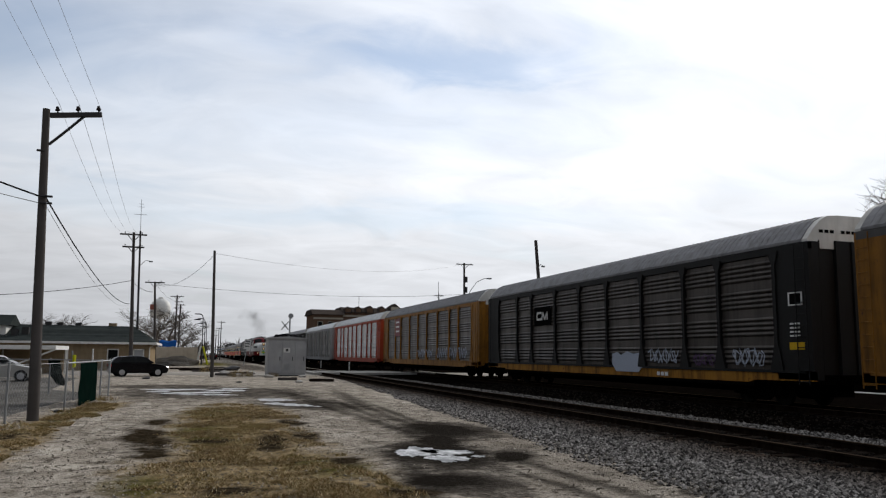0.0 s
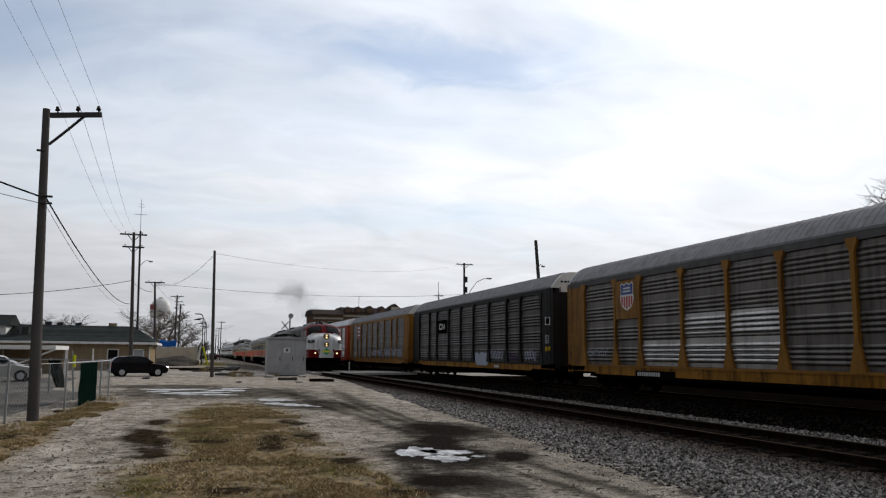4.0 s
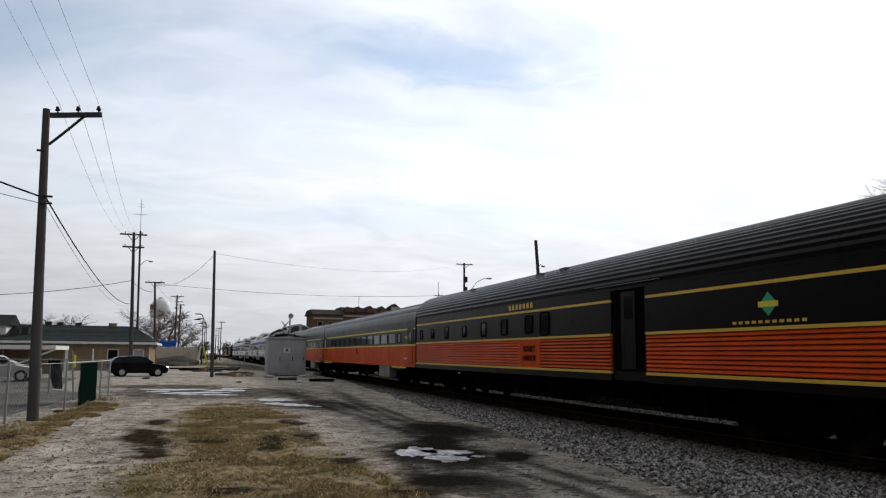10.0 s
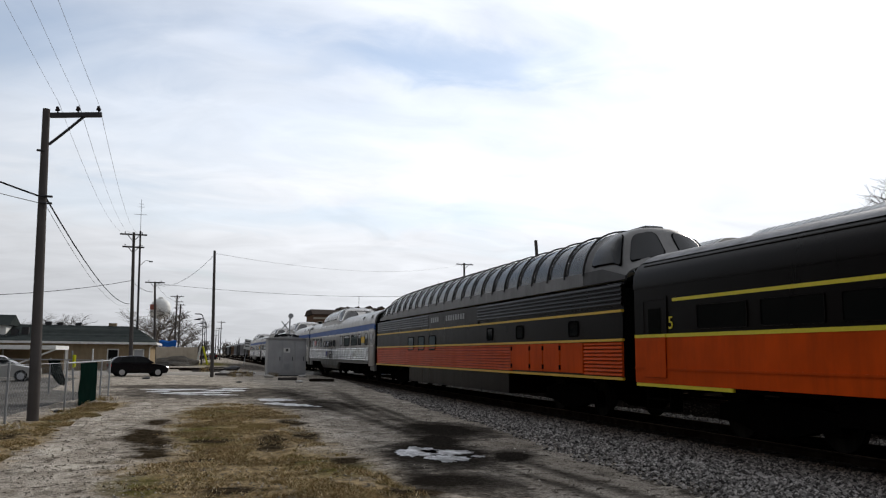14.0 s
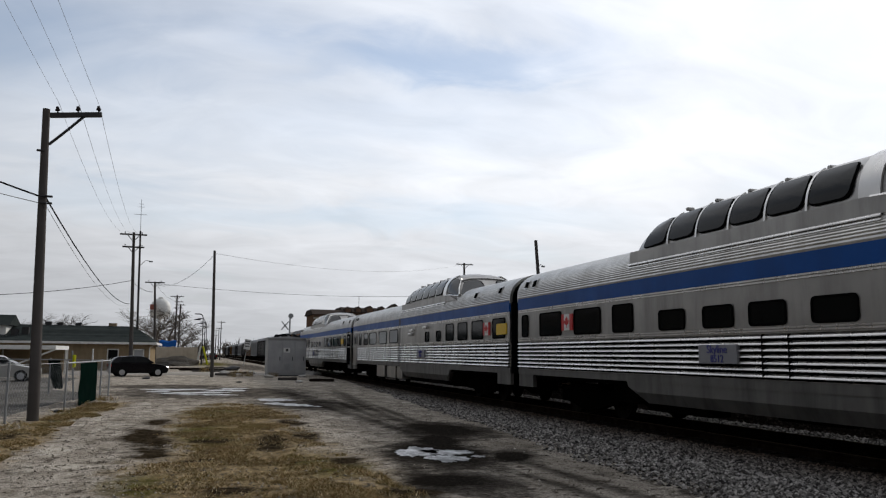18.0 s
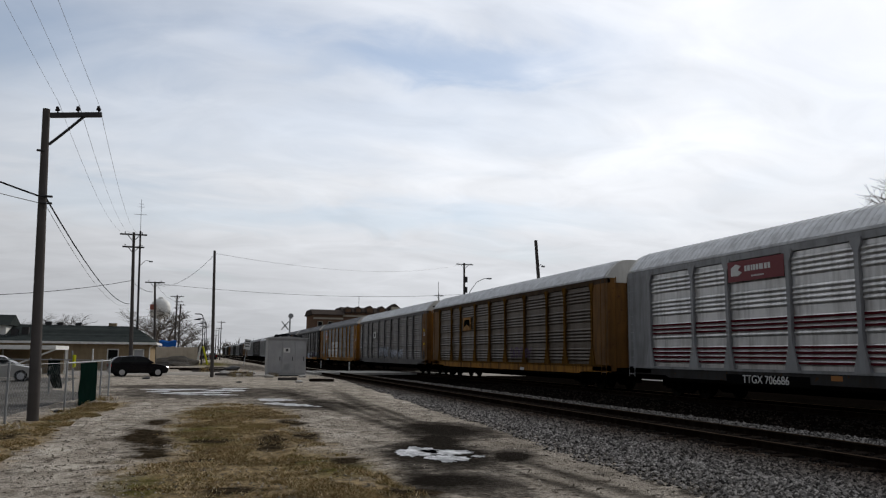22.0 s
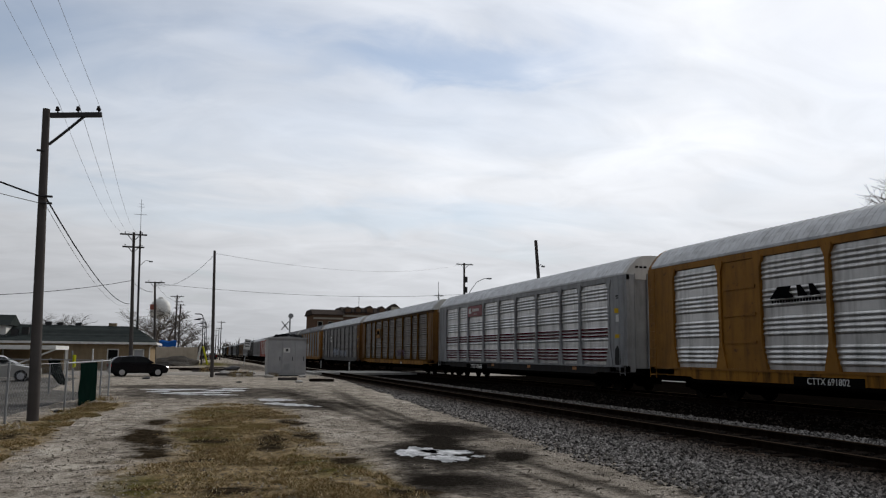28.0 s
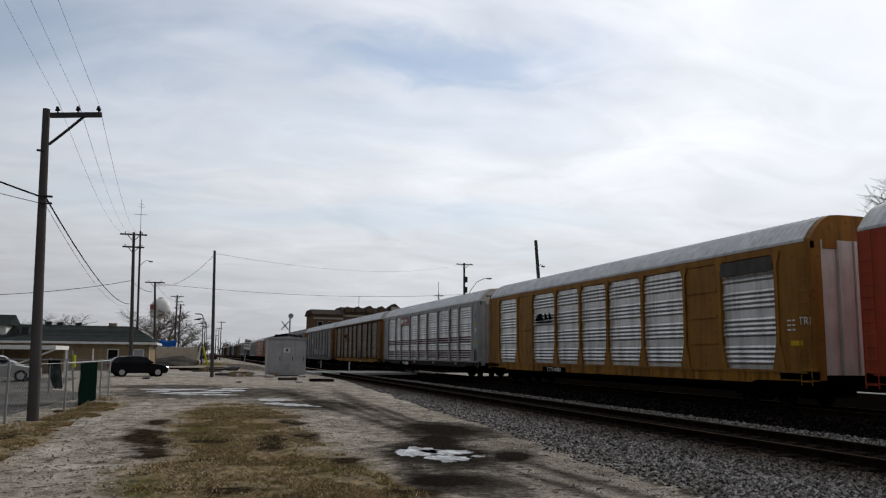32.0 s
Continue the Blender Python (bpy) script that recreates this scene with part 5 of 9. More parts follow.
for k, (x, y, h) in enumerate(((1.0, 150, 8.6), (1.6, 175, 8.8), (2.2, 200, 9.0))):
    s = thing("street_lamp", pose(x, y, 0), "dark street lamp with a flat head", "street lamp", "street lamps")
    bm = bmesh.new()
    tube(bm, [(0, 0, 0), (-0.1, 0, h - 0.6), (-0.3, 0, h - 0.1), (-0.8, 0, h)], 0.09, 6)
    part("post", bm, DARKMETAL, s)
    for z in (h, h - 1.0):
        bm = bmesh.new()
        bx(bm, -1.6, -0.5, -0.2, 0.2, z - 0.07, z + 0.1)
        part("lamp_head", bm, DARKMETAL, s)

TANK = worn("white tank paint", (0.62, 0.62, 0.60), 0.5, amount=0.3, dirt=(0.35, 0.32, 0.28), vary=0)
wt = thing("water_tower", pose(-21.5, 500, 0), "white rounded water tower on legs", "water tower")
bm = bmesh.new()
rings = []
for z, r in ((21.0, 0.8), (21.9, 3.0), (23.2, 4.7), (25.3, 5.6), (28.6, 5.7), (31.0, 5.0), (32.5, 3.5), (33.4, 1.6), (34.1, 1.5), (34.3, 0.1)):
    rings.append([Vector((r * math.cos(2 * math.pi * k / 24), r * math.sin(2 * math.pi * k / 24), z)) for k in range(24)])
loft(bm, rings)
part("tank", bm, TANK, wt, smooth=True)
bm = bmesh.new()
cyl(bm, (0, 0, 0), (0, 0, 21.5), 0.8, n=10)
part("riser", bm, TANK, wt)
for k in range(6):
    a = math.pi * k / 3
    bm = bmesh.new()
    cyl(bm, (5.6 * math.cos(a), 5.6 * math.sin(a), 0), (5.3 * math.cos(a), 5.3 * math.sin(a), 26), 0.3, n=6)
    part("leg", bm, TANK, wt)
bm = bmesh.new()
cyl(bm, (0, 0, 25.4), (0, 0, 25.6), 6.3, n=24)
part("walkway", bm, METAL, wt)
bm = bmesh.new()
bx(bm, -5.7, -2.2, -5.4, -5.1, 26.6, 29.6)
part("painted_panel", bm, plain("rust-red panel", (0.25, 0.10, 0.08), 0.6), wt)

# ---- apartment block ----
BRICK = worn("brown brick", (0.15, 0.095, 0.065), 0.85, amount=0.35, streak=False, vary=0)
MANSARD = worn("brown-grey shingles", (0.075, 0.062, 0.055), 0.85, amount=0.4, vary=0.05)
CREAM = plain("cream trim", (0.42, 0.38, 0.31), 0.7)


def apartments():
    b = thing("apartment_building", pose(23.6, 170, 0), "brown brick apartment block with a dark gabled roof and dormers", "building")
    for x0, x1, y0, h in ((0, 6.2, 0, 10.2), (6.2, 19.6, 1.2, 10.9)):
        bm = bmesh.new()
        bx(bm, x0, x1, y0, 12, 0, h)
        part("wall", bm, BRICK, b)
        bm = bmesh.new()
        xprism(bm, [(y0 - 0.5, h - 0.1), (y0 + 2.2, h + 1.05), (9.8, h + 1.05), (12.5, h - 0.1)], x0 - (0.4 if x0 == 0 else 0), x1 + 0.4)
        part("roof", bm, MANSARD, b)
        bm = bmesh.new()
        bx(bm, x0 - 0.1, x1 + 0.1, y0 - 0.12, y0, h - 1.1, h - 0.75)
        part("cornice", bm, CREAM, b)
        k = 0
        while x0 + 1.0 + 2.2 * k < x1 - 0.9:
            for f in range(3):
                x, z = x0 + 0.8 + 2.2 * k, 1.0 + f * 3.0
                bm = bmesh.new()
                for c0, c1, d0, d1 in ((0, 0.09, 0, 1.6), (1.05, 1.14, 0, 1.6), (0, 1.14, 1.5, 1.6), (-0.05, 1.2, -0.1, 0)):
                    bx(bm, x + c0, x + c1, y0 - 0.08, y0, z + d0, z + d1)
                w = part("window", bm, CREAM, b)
                bm = bmesh.new()
                bx(bm, x + 0.08, x + 1.06, y0 - 0.04, y0 + 0.01, z, z + 1.52)
                part("pane", bm, PANE, w)
            k += 1
    for x, w, h in ((6.6, 1.7, 1.2), (9.0, 1.5, 1.3), (11.4, 1.8, 1.5), (14.2, 1.6, 1.5), (16.8, 2.2, 2.1)):
        bm = bmesh.new()
        prism(bm, [(x, 10.6), (x, 10.6 + h * 0.7), (x + w / 2, 10.8 + h), (x + w, 10.6 + h * 0.7), (x + w, 10.6)], 0.8, 5)
        d = part("dormer", bm, MANSARD, b)
        bm = bmesh.new()
        bx(bm, x + 0.25, x + w - 0.25, 0.72, 0.8, 10.75, 10.7 + h * 0.7)
        part("dormer_face", bm, CREAM if w > 2 else BRICK, d)
    bm = bmesh.new()
    cyl(bm, (11.2, 8, 11.5), (11.2, 8, 14.9), 0.06, n=5)
    part("antenna", bm, METAL, b)


apartments()

# ---- bare trees ----
BARK = worn("grey bark", (0.125, 0.110, 0.098), 0.9, amount=0.4, vary=0.05)


def bare_tree(seed, height, spread=0.62, depth=5, girth=0.017):
    rnd = random.Random(seed)
    limbs, twigs = bmesh.new(), bmesh.new()

    def grow(p, d, length, r, k, bm):
        q = p + d * length * 0.5 + Vector((rnd.uniform(-1, 1), rnd.uniform(-1, 1), rnd.uniform(-0.3, 0.6))) * length * 0.06
        e = q + (d + Vector((rnd.uniform(-1, 1), rnd.uniform(-1, 1), rnd.uniform(-0.2, 0.5))) * 0.16).normalized() * length * 0.5
        n = 7 if k > 3 else 4 if k > 1 else 3
        cyl(bm, p, q, r, r * 0.85, n, caps=False)
        cyl(bm, q, e, r * 0.85, r * 0.68, n, caps=False)
        if k == 0:
            return
        for i in range(3 if k > 1 else 4):
            a = rnd.uniform(0, 6.283)
            side = Vector((math.cos(a), math.sin(a), rnd.uniform(-0.05, 0.35)))
            nd = (d * (1 - spread * rnd.uniform(0.6, 1.1)) + side * spread).normalized()
            nd.z = max(nd.z, -0.1)
            start = p.lerp(e, rnd.uniform(0.55, 1.0)) if i else e
            grow(start, nd, length * rnd.uniform(0.60, 0.80), r * rnd.uniform(0.5, 0.66), k - 1, bm if k > 3 else twigs)

    grow(Vector((0, 0, -0.2)), Vector((0, 0, 1)), height * 0.30, height * girth, depth, limbs)
    return mesh_of("trunk", limbs, BARK), mesh_of("crown", twigs, BARK)


TREES = [bare_tree(s, 10.0, 0.62 + 0.05 * s, 6, 0.017) for s in range(3)] + [bare_tree(9, 10.0, 0.55, 6, 0.013)]


def plant(k, x, y, h, turn, label="bare leafless winter tree with a twiggy crown"):
    t = thing("bare_tree", Matrix.Translation((x, y, 0)) @ Matrix.Rotation(turn, 4, "Z") @ Matrix.Scale(h / 10.0, 4), label, "tree", "bare trees")
    for nm, me in zip(("trunk", "crown"), TREES[k]):
        o = new(nm, me)
        o.parent = t
    return t


plant(3, 49.3, 45, 25.0, 0.4, "tall bare winter tree beyond the freight train")
plant(3, 59.5, 48.0, 24.0, 2.2, "tall bare winter tree beyond the freight train")
for i, (x, y, h) in enumerate(((-8.0, 175, 16), (-5.5, 190, 19), (-10.5, 215, 18), (-3.5, 235, 16),  (-17.8, 127, 10.0), (-21.6, 129, 10.5), (-19.6, 131, 11), (-23.5, 134, 10.5), (-30, 135, 11), (-14, 260, 12), (-1.5, 300, 9), (3.5, 420, 9),
                                (0.5, 380, 10), (-6.5, 230, 12), (-2.2, 205, 11), (-9.5, 250, 14), (2.5, 330, 11), (5.0, 460, 12), (-4.8, 280, 14), (-12.5, 200, 12), (7.0, 540, 13), (-33, 145, 8.5), (9, 500, 10), (60, 130, 12), (75, 150, 13), (66, 170, 12))):
    plant(i % 3, x, y, h, i * 1.3)


def far_woods():
    """A low uneven belt of bare woods along the horizon."""
    rs = random.Random(11)
    bm = bmesh.new()
    for i in range(2600):
        a = rs.uniform(-0.9, 1.25)
        d = rs.uniform(620, 900)
        x, y = d * math.sin(a), d * math.cos(a)
        if abs(x - 14) < 6:
            continue
        h = rs.uniform(4, 10) * (1.7 if 0 < a < 0.2 else 1.0) * (0.7 + 0.5 * noise.noise(Vector((a * 9, 0, 0))))
        cyl(bm, (x, y, 0), (x + rs.uniform(-1, 1), y, h * 0.6), 0.5, 0.3, 3, caps=False)
        for k in range(4):
            b = rs.uniform(0, 6.283)
            cyl(bm, (x, y, h * rs.uniform(0.2, 0.6)), (x + 2.6 * math.cos(b), y + math.sin(b), h * rs.uniform(0.7, 1.0)), 0.45, 0.12, 3, caps=False)
    return tagged(new("far_woods", mesh_of("far_woods", bm, BARK)), "belt of bare grey woods on the horizon", "woods", "", "stuff")


far_woods()


def side_woods():
    """Unseen dark woods along the west side, crowns close together to dim the trains."""
    rs = random.Random(23)
    bm = bmesh.new()
    for i in range(1700):
        y = rs.uniform(-160, 170)
        x = -46 - rs.uniform(0, 14)
        # tall enough to darken what the train sides mirror
        h = rs.uniform(10.5, 15.5) * (0.85 + 0.35 * noise.noise(Vector((y * 0.05, 0, 3))))
        cyl(bm, (x, y, 0), (x, y, h * 0.6), 0.4, 0.2, 4, caps=False)
        for k in range(6):
            b = rs.uniform(0, 6.283)
            cyl(bm, (x, y, h * rs.uniform(0.05, 0.6)), (x + math.cos(b), y + 2.2 * math.sin(b), h * rs.uniform(0.6, 1.0)), 0.55, 0.15, 4, caps=False)
    return tagged(new("side_woods", mesh_of("side_woods", bm, BARK)), "unseen belt of bare dark woods beside the lot, dimming the trains", "woods", "", "stuff")


side_woods()


# small weeds and litter by the lot
def weeds(x, y, n, h, seed):
    rs = random.Random(seed)
    bm = bmesh.new()
    for i in range(n):
        a, r = rs.uniform(0, 6.283), rs.uniform(0, 0.5)
        p = Vector((x + r * math.cos(a), y + r * 1.6 * math.sin(a), 0))
        cyl(bm, p, p + Vector((rs.uniform(-0.15, 0.15), rs.uniform(-0.15, 0.15), h * rs.uniform(0.4, 1))), 0.008, 0.003, 3, caps=False)
    tagged(new("weeds", mesh_of("weeds", bm, BLADES)), "clump of dry brown weeds", "weeds", "", "stuff")


for i, (x, y, n, h) in enumerate(((3.6, 60, 120, 0.45), (5.4, 59.6, 100, 0.35), (3.0, 63, 60, 0.5), (-3.3, 24.2, 70, 0.14), (-3.1, 27.0, 80, 0.16), (-3.0, 30, 80, 0.18), (-3.9, 19.5, 70, 0.14), (0.8, 74, 90, 0.6), (2.6, 58, 60, 0.5))):
    weeds(x, y, n, h, i)
RUBBLE = plain("pale rubble", (0.42, 0.40, 0.37), 0.85)
for i, (x, y, r) in enumerate(((-2.9, 53.5, 0.16), (3.1, 61, 0.2), (4.3, 66, 0.25), (2.4, 47, 0.1), (4.9, 57, 0.22), (7.3, 57.5, 0.2), (-3.55, 24.3, 0.08), (5.8, 47, 0.16), (2.2, 66, 0.3), (3.3, 80, 0.5))):
    bm = bmesh.new()
    blob(bm, (0, 0, r * 0.3), r, (1.5, 1, 0.6), 2, 0.7, i)
    solid("rubble_lump", bm, RUBBLE if i % 3 else DARKMETAL, pose(x, y, 0), "lump of broken concrete on the dirt", "rubble", "rubble")
# ---- freight train of covered car carriers ----
POSTS = (11.75, 8.9, 6.92, 4.0, 1.35, -1.25, -4.1, -7.02, -9.08, -11.88)
SIDE, SILL0, SILL1, PANEL1, EAVE, TOP = 1.53, 0.60, 1.10, 4.66, 4.95, 5.74
HALF = 13.36


def corrugated(bm, x, y0, y1, z0, z1, out, groups=4, ribs=4):
    """A panel pressed with groups of horizontal ribs between flat bands."""
    rows = [(0.0, z0)]
    gh = (z1 - z0) / groups
    for g in range(groups):
        a = z0 + g * gh + gh * 0.16
        step = gh * 0.70 / ribs
        for r in range(ribs):
            c = a + r * step
            rows += [(0.0, c), (0.012, c + step * 0.10), (0.040, c + step * 0.24), (0.062, c + step * 0.38), (0.068, c + step * 0.50), (0.060, c + step * 0.63), (0.036, c + step * 0.78), (0.010, c + step * 0.92)]
    rows.append((0.0, z1))
    front = [[bm.verts.new((x + out * d * 0.62, y, z)) for d, z in rows] for y in (y0, y1)]
    for i in range(len(rows) - 1):
        bm.faces.new((front[0][i], front[0][i + 1], front[1][i + 1], front[1][i]))
    bx(bm, *sorted((x - out * 0.012, x - out * 0.035)), y0, y1, z0, z1)


RACK_PANELS = {}


def rack_panel(y0, y1, mat):
    key = (round(y0 - y1, 2), mat.name)
    if key not in RACK_PANELS:
        bm = bmesh.new()
        corrugated(bm, 0, (y1 - y0) / 2, (y0 - y1) / 2, SILL1 + 0.02, PANEL1, -1)
        RACK_PANELS[key] = mesh_of("side_panel", bm, mat)
    return RACK_PANELS[key]


def roof_profile(h=0.0):
    pts = [(SIDE + 0.03, EAVE - 0.04), (SIDE + 0.03, EAVE + 0.04), (1.32, EAVE + 0.36), (1.05, EAVE + 0.62), (0.78, TOP - 0.03), (0.4, TOP)]
    pts = [(x, z + h) for x, z in pts]
    return pts + [(-x, z) for x, z in reversed(pts)]


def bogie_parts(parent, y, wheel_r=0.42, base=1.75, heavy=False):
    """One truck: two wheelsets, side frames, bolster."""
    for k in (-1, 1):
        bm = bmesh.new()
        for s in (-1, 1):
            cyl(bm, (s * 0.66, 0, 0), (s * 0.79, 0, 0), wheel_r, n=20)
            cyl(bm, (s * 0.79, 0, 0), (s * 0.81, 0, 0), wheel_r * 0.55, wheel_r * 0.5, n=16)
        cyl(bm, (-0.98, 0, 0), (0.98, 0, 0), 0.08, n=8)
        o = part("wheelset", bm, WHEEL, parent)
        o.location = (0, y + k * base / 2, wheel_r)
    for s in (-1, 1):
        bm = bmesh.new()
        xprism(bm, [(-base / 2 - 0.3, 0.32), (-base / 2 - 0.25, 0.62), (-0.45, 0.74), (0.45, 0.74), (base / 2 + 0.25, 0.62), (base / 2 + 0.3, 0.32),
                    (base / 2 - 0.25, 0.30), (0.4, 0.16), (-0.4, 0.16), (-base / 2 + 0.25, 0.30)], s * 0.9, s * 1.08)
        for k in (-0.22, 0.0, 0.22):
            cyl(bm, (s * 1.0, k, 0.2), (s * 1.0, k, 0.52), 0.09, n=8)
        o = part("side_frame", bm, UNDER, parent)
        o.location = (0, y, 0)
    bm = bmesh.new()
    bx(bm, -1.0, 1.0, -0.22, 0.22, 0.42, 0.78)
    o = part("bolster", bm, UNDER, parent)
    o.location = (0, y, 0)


def autorack(label, frame_mat, panel_mat, roof_mat, end_mat, cap_mat, post_mat=None, solid_bays=(), panel_for=None, detail=True, sill_mat=None, split_sill=True, chord_mat=None):
    car = thing("autorack_car", pose(0, 0, 0), label, "railway car", "freight train cars")
    post_mat, sill_mat = post_mat or frame_mat, sill_mat or frame_mat
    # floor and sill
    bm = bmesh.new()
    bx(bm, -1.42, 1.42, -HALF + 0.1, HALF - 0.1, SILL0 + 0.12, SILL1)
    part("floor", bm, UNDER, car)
    # set deep to block the view of lit ground beyond the car
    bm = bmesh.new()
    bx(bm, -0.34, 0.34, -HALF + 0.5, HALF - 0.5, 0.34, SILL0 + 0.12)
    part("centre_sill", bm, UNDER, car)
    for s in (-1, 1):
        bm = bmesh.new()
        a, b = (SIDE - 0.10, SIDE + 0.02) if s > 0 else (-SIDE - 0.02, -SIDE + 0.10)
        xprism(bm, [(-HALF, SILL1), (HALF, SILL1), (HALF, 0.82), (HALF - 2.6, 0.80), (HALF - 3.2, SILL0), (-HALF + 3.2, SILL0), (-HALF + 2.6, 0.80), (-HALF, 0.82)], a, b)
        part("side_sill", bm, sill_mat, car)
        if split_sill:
            # near-black strip over the lower half of the sill
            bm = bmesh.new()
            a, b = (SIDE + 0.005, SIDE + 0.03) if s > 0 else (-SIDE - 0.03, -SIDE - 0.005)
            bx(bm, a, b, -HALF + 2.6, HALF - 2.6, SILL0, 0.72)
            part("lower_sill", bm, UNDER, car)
        # inner wall behind the panels
        bm = bmesh.new()
        a, b = (SIDE - 0.16, SIDE - 0.12) if s > 0 else (-SIDE + 0.12, -SIDE + 0.16)
        bx(bm, a, b, -HALF + 0.1, HALF - 0.1, SILL1, EAVE)
        part("inner_wall", bm, BLACK, car)
        # top chord
        bm = bmesh.new()
        a, b = (SIDE - 0.12, SIDE + 0.025) if s > 0 else (-SIDE - 0.025, -SIDE + 0.12)
        bx(bm, a, b, -HALF, HALF, PANEL1 + 0.02, EAVE - 0.05)
        part("top_chord", bm, chord_mat or post_mat, car)
        for i, (ya, yb) in enumerate(zip(POSTS[:-1], POSTS[1:])):
            mat = panel_for(i) if panel_for and panel_for(i) else panel_mat
            if i in solid_bays:
                bm = bmesh.new()
                a, b = (SIDE - 0.06, SIDE + 0.005) if s > 0 else (-SIDE - 0.005, -SIDE + 0.06)
                bx(bm, a, b, yb + 0.1, ya - 0.1, SILL1, PANEL1)
                for k in range(1, 4):
                    z = SILL1 + k * (PANEL1 - SILL1) / 4
                    c, d = (b, b + 0.03) if s > 0 else (a - 0.03, a)
                    bx(bm, c, d, yb + 0.2, ya - 0.2, z - 0.05, z + 0.05)
                part("plate_panel", bm, frame_mat, car)
            else:
                o = new("side_panel", rack_panel(ya - 0.1, yb + 0.1, mat))
                o.parent = car
                o.matrix_basis = Matrix.Translation((s * (SIDE - 0.05), (ya + yb) / 2, 0)) @ (Matrix.Rotation(math.pi, 4, "Z") if s > 0 else Matrix.Identity(4))
        for y in POSTS:
            bm = bmesh.new()
            w = 0.075
            a, b = (SIDE - 0.08, SIDE + 0.06) if s > 0 else (-SIDE - 0.06, -SIDE + 0.08)
            xprism(bm, [(y - 0.20, PANEL1 + 0.1), (y - 0.20, PANEL1 - 0.02), (y - w, PANEL1 - 0.30), (y - w, 1.95), (y - 0.26, SILL1 + 0.12), (y - 0.28, SILL1 - 0.02),
                        (y + 0.28, SILL1 - 0.02), (y + 0.26, SILL1 + 0.12), (y + w, 1.95), (y + w, PANEL1 - 0.30), (y + 0.20, PANEL1 - 0.02), (y + 0.20, PANEL1 + 0.1)], a, b)
            part("post", bm, post_mat, car)
        # angle along the foot of the panels
        bm = bmesh.new()
        a, b = (SIDE + 0.018, SIDE + 0.05) if s > 0 else (-SIDE - 0.05, -SIDE - 0.018)
        bx(bm, a, b, -HALF + 0.3, HALF - 0.3, SILL1 - 0.06, SILL1 + 0.03)
        part("foot_angle", bm, post_mat, car)
    # roof: pressed sheets across the car
    bm = bmesh.new()
    prism(bm, roof_profile(), -HALF + 0.25, HALF - 0.25)
    part("roof", bm, roof_mat, car)
    prof = roof_profile(0.012)
    bm = bmesh.new()
    count = 96 if detail else 13
    for k in range(count):
        y = -HALF + 0.5 + k * (2 * HALF - 1.0) / (count - 1)
        prism(bm, [(x, z) for x, z in prof[1:-1]] + [(x * 0.97, z - 0.06) for x, z in reversed(prof[1:-1])], y - 0.045, y + 0.045)
    part("roof_ribs", bm, roof_mat, car)
    for e in (-1, 1):
        # corner posts, end doors with folded leaves, roof cap
        for s in (-1, 1):
            bm = bmesh.new()
            a, b = sorted((s * (SIDE - 0.35), s * (SIDE + 0.02)))
            y0, y1 = sorted((e * (HALF - (1.60 if e > 0 else 1.48)), e * HALF))
            bx(bm, a, b, y0, y1, SILL1 - 0.25, EAVE - 0.05)
            part("corner_post", bm, frame_mat, car)
            bm = bmesh.new()
            for yl in (HALF - 0.1, HALF - 0.52):
                cyl(bm, (s * (SIDE + 0.09), e * yl, 0.7), (s * (SIDE + 0.09), e * yl, EAVE - 0.1), 0.018, n=6)
            for k in range(12):
                z = 0.8 + k * 0.33
                cyl(bm, (s * (SIDE + 0.09), e * (HALF - 0.1), z), (s * (SIDE + 0.09), e * (HALF - 0.52), z), 0.014, n=5)
            part("ladder", bm, frame_mat, car)
        for k in range(4):
            bm = bmesh.new()
            x0 = -1.18 + k * 0.59
            y0, y1 = sorted((e * (HALF - 0.16), e * (HALF - 0.05 + 0.05 * (k in (1, 2)))))
            bx(bm, x0 + 0.01, x0 + 0.58, y0, y1, SILL1 - 0.1, EAVE)
            y2, y3 = sorted((y1 if e > 0 else y0, (y1 if e > 0 else y0) + e * 0.04))
            bx(bm, x0 + 0.02, x0 + 0.07, y2, y3, SILL1 - 0.1, EAVE)
            part("end_door", bm, end_mat, car)
        bm = bmesh.new()
        pr = [(x * 0.985, z - 0.01) for x, z in roof_profile()]
        pr = [(pr[0][0], EAVE - 0.25)] + pr[1:-1] + [(pr[-1][0], EAVE - 0.25)]
        y0, y1 = sorted((e * (HALF - 0.28), e * (HALF - 0.02)))
        prism(bm, pr, y0, y1)
        part("roof_cap", bm, cap_mat, car)
        bm = bmesh.new()
        y0, y1 = sorted((e * (HALF - 0.4), e * 14.2))
        bx(bm, -0.16, 0.16, y0, y1, 0.72, 0.98)
        part("coupler", bm, UNDER, car)
        bogie_parts(car, e * 10.3)
    return car


RACK_Y = 28.45
freight = []      # (thing, number of cars behind the black car)


def rack(k, *args, **kw):
    car = autorack(*args, **kw)
    car.matrix_basis = pose(FAR_X, 0, RAIL)
    freight.append((car, k))
    return car


def freight_y(t):
    """Where the gap behind the black car stands."""
    return 18.0 + 4.38 * t + 0.00195 * t * t


# k = 0 is the black car, positive numbers follow it
black_car = rack(0, "black covered car carrier with sooty corrugated panels and graffiti", BLACKCAR, GALV_DARK, ROOF_GREY, BLACKCAR, WHITE, sill_mat=PATCHY, split_sill=True)
shield_car = rack(1, "yellow covered car carrier with sooty panels and a shield emblem", YELLOW, GALV_DIRTY, ROOF_GREY, YELLOW, WHITE,
                  post_mat=OCHRE, sill_mat=PATCHY, chord_mat=GREYMID)
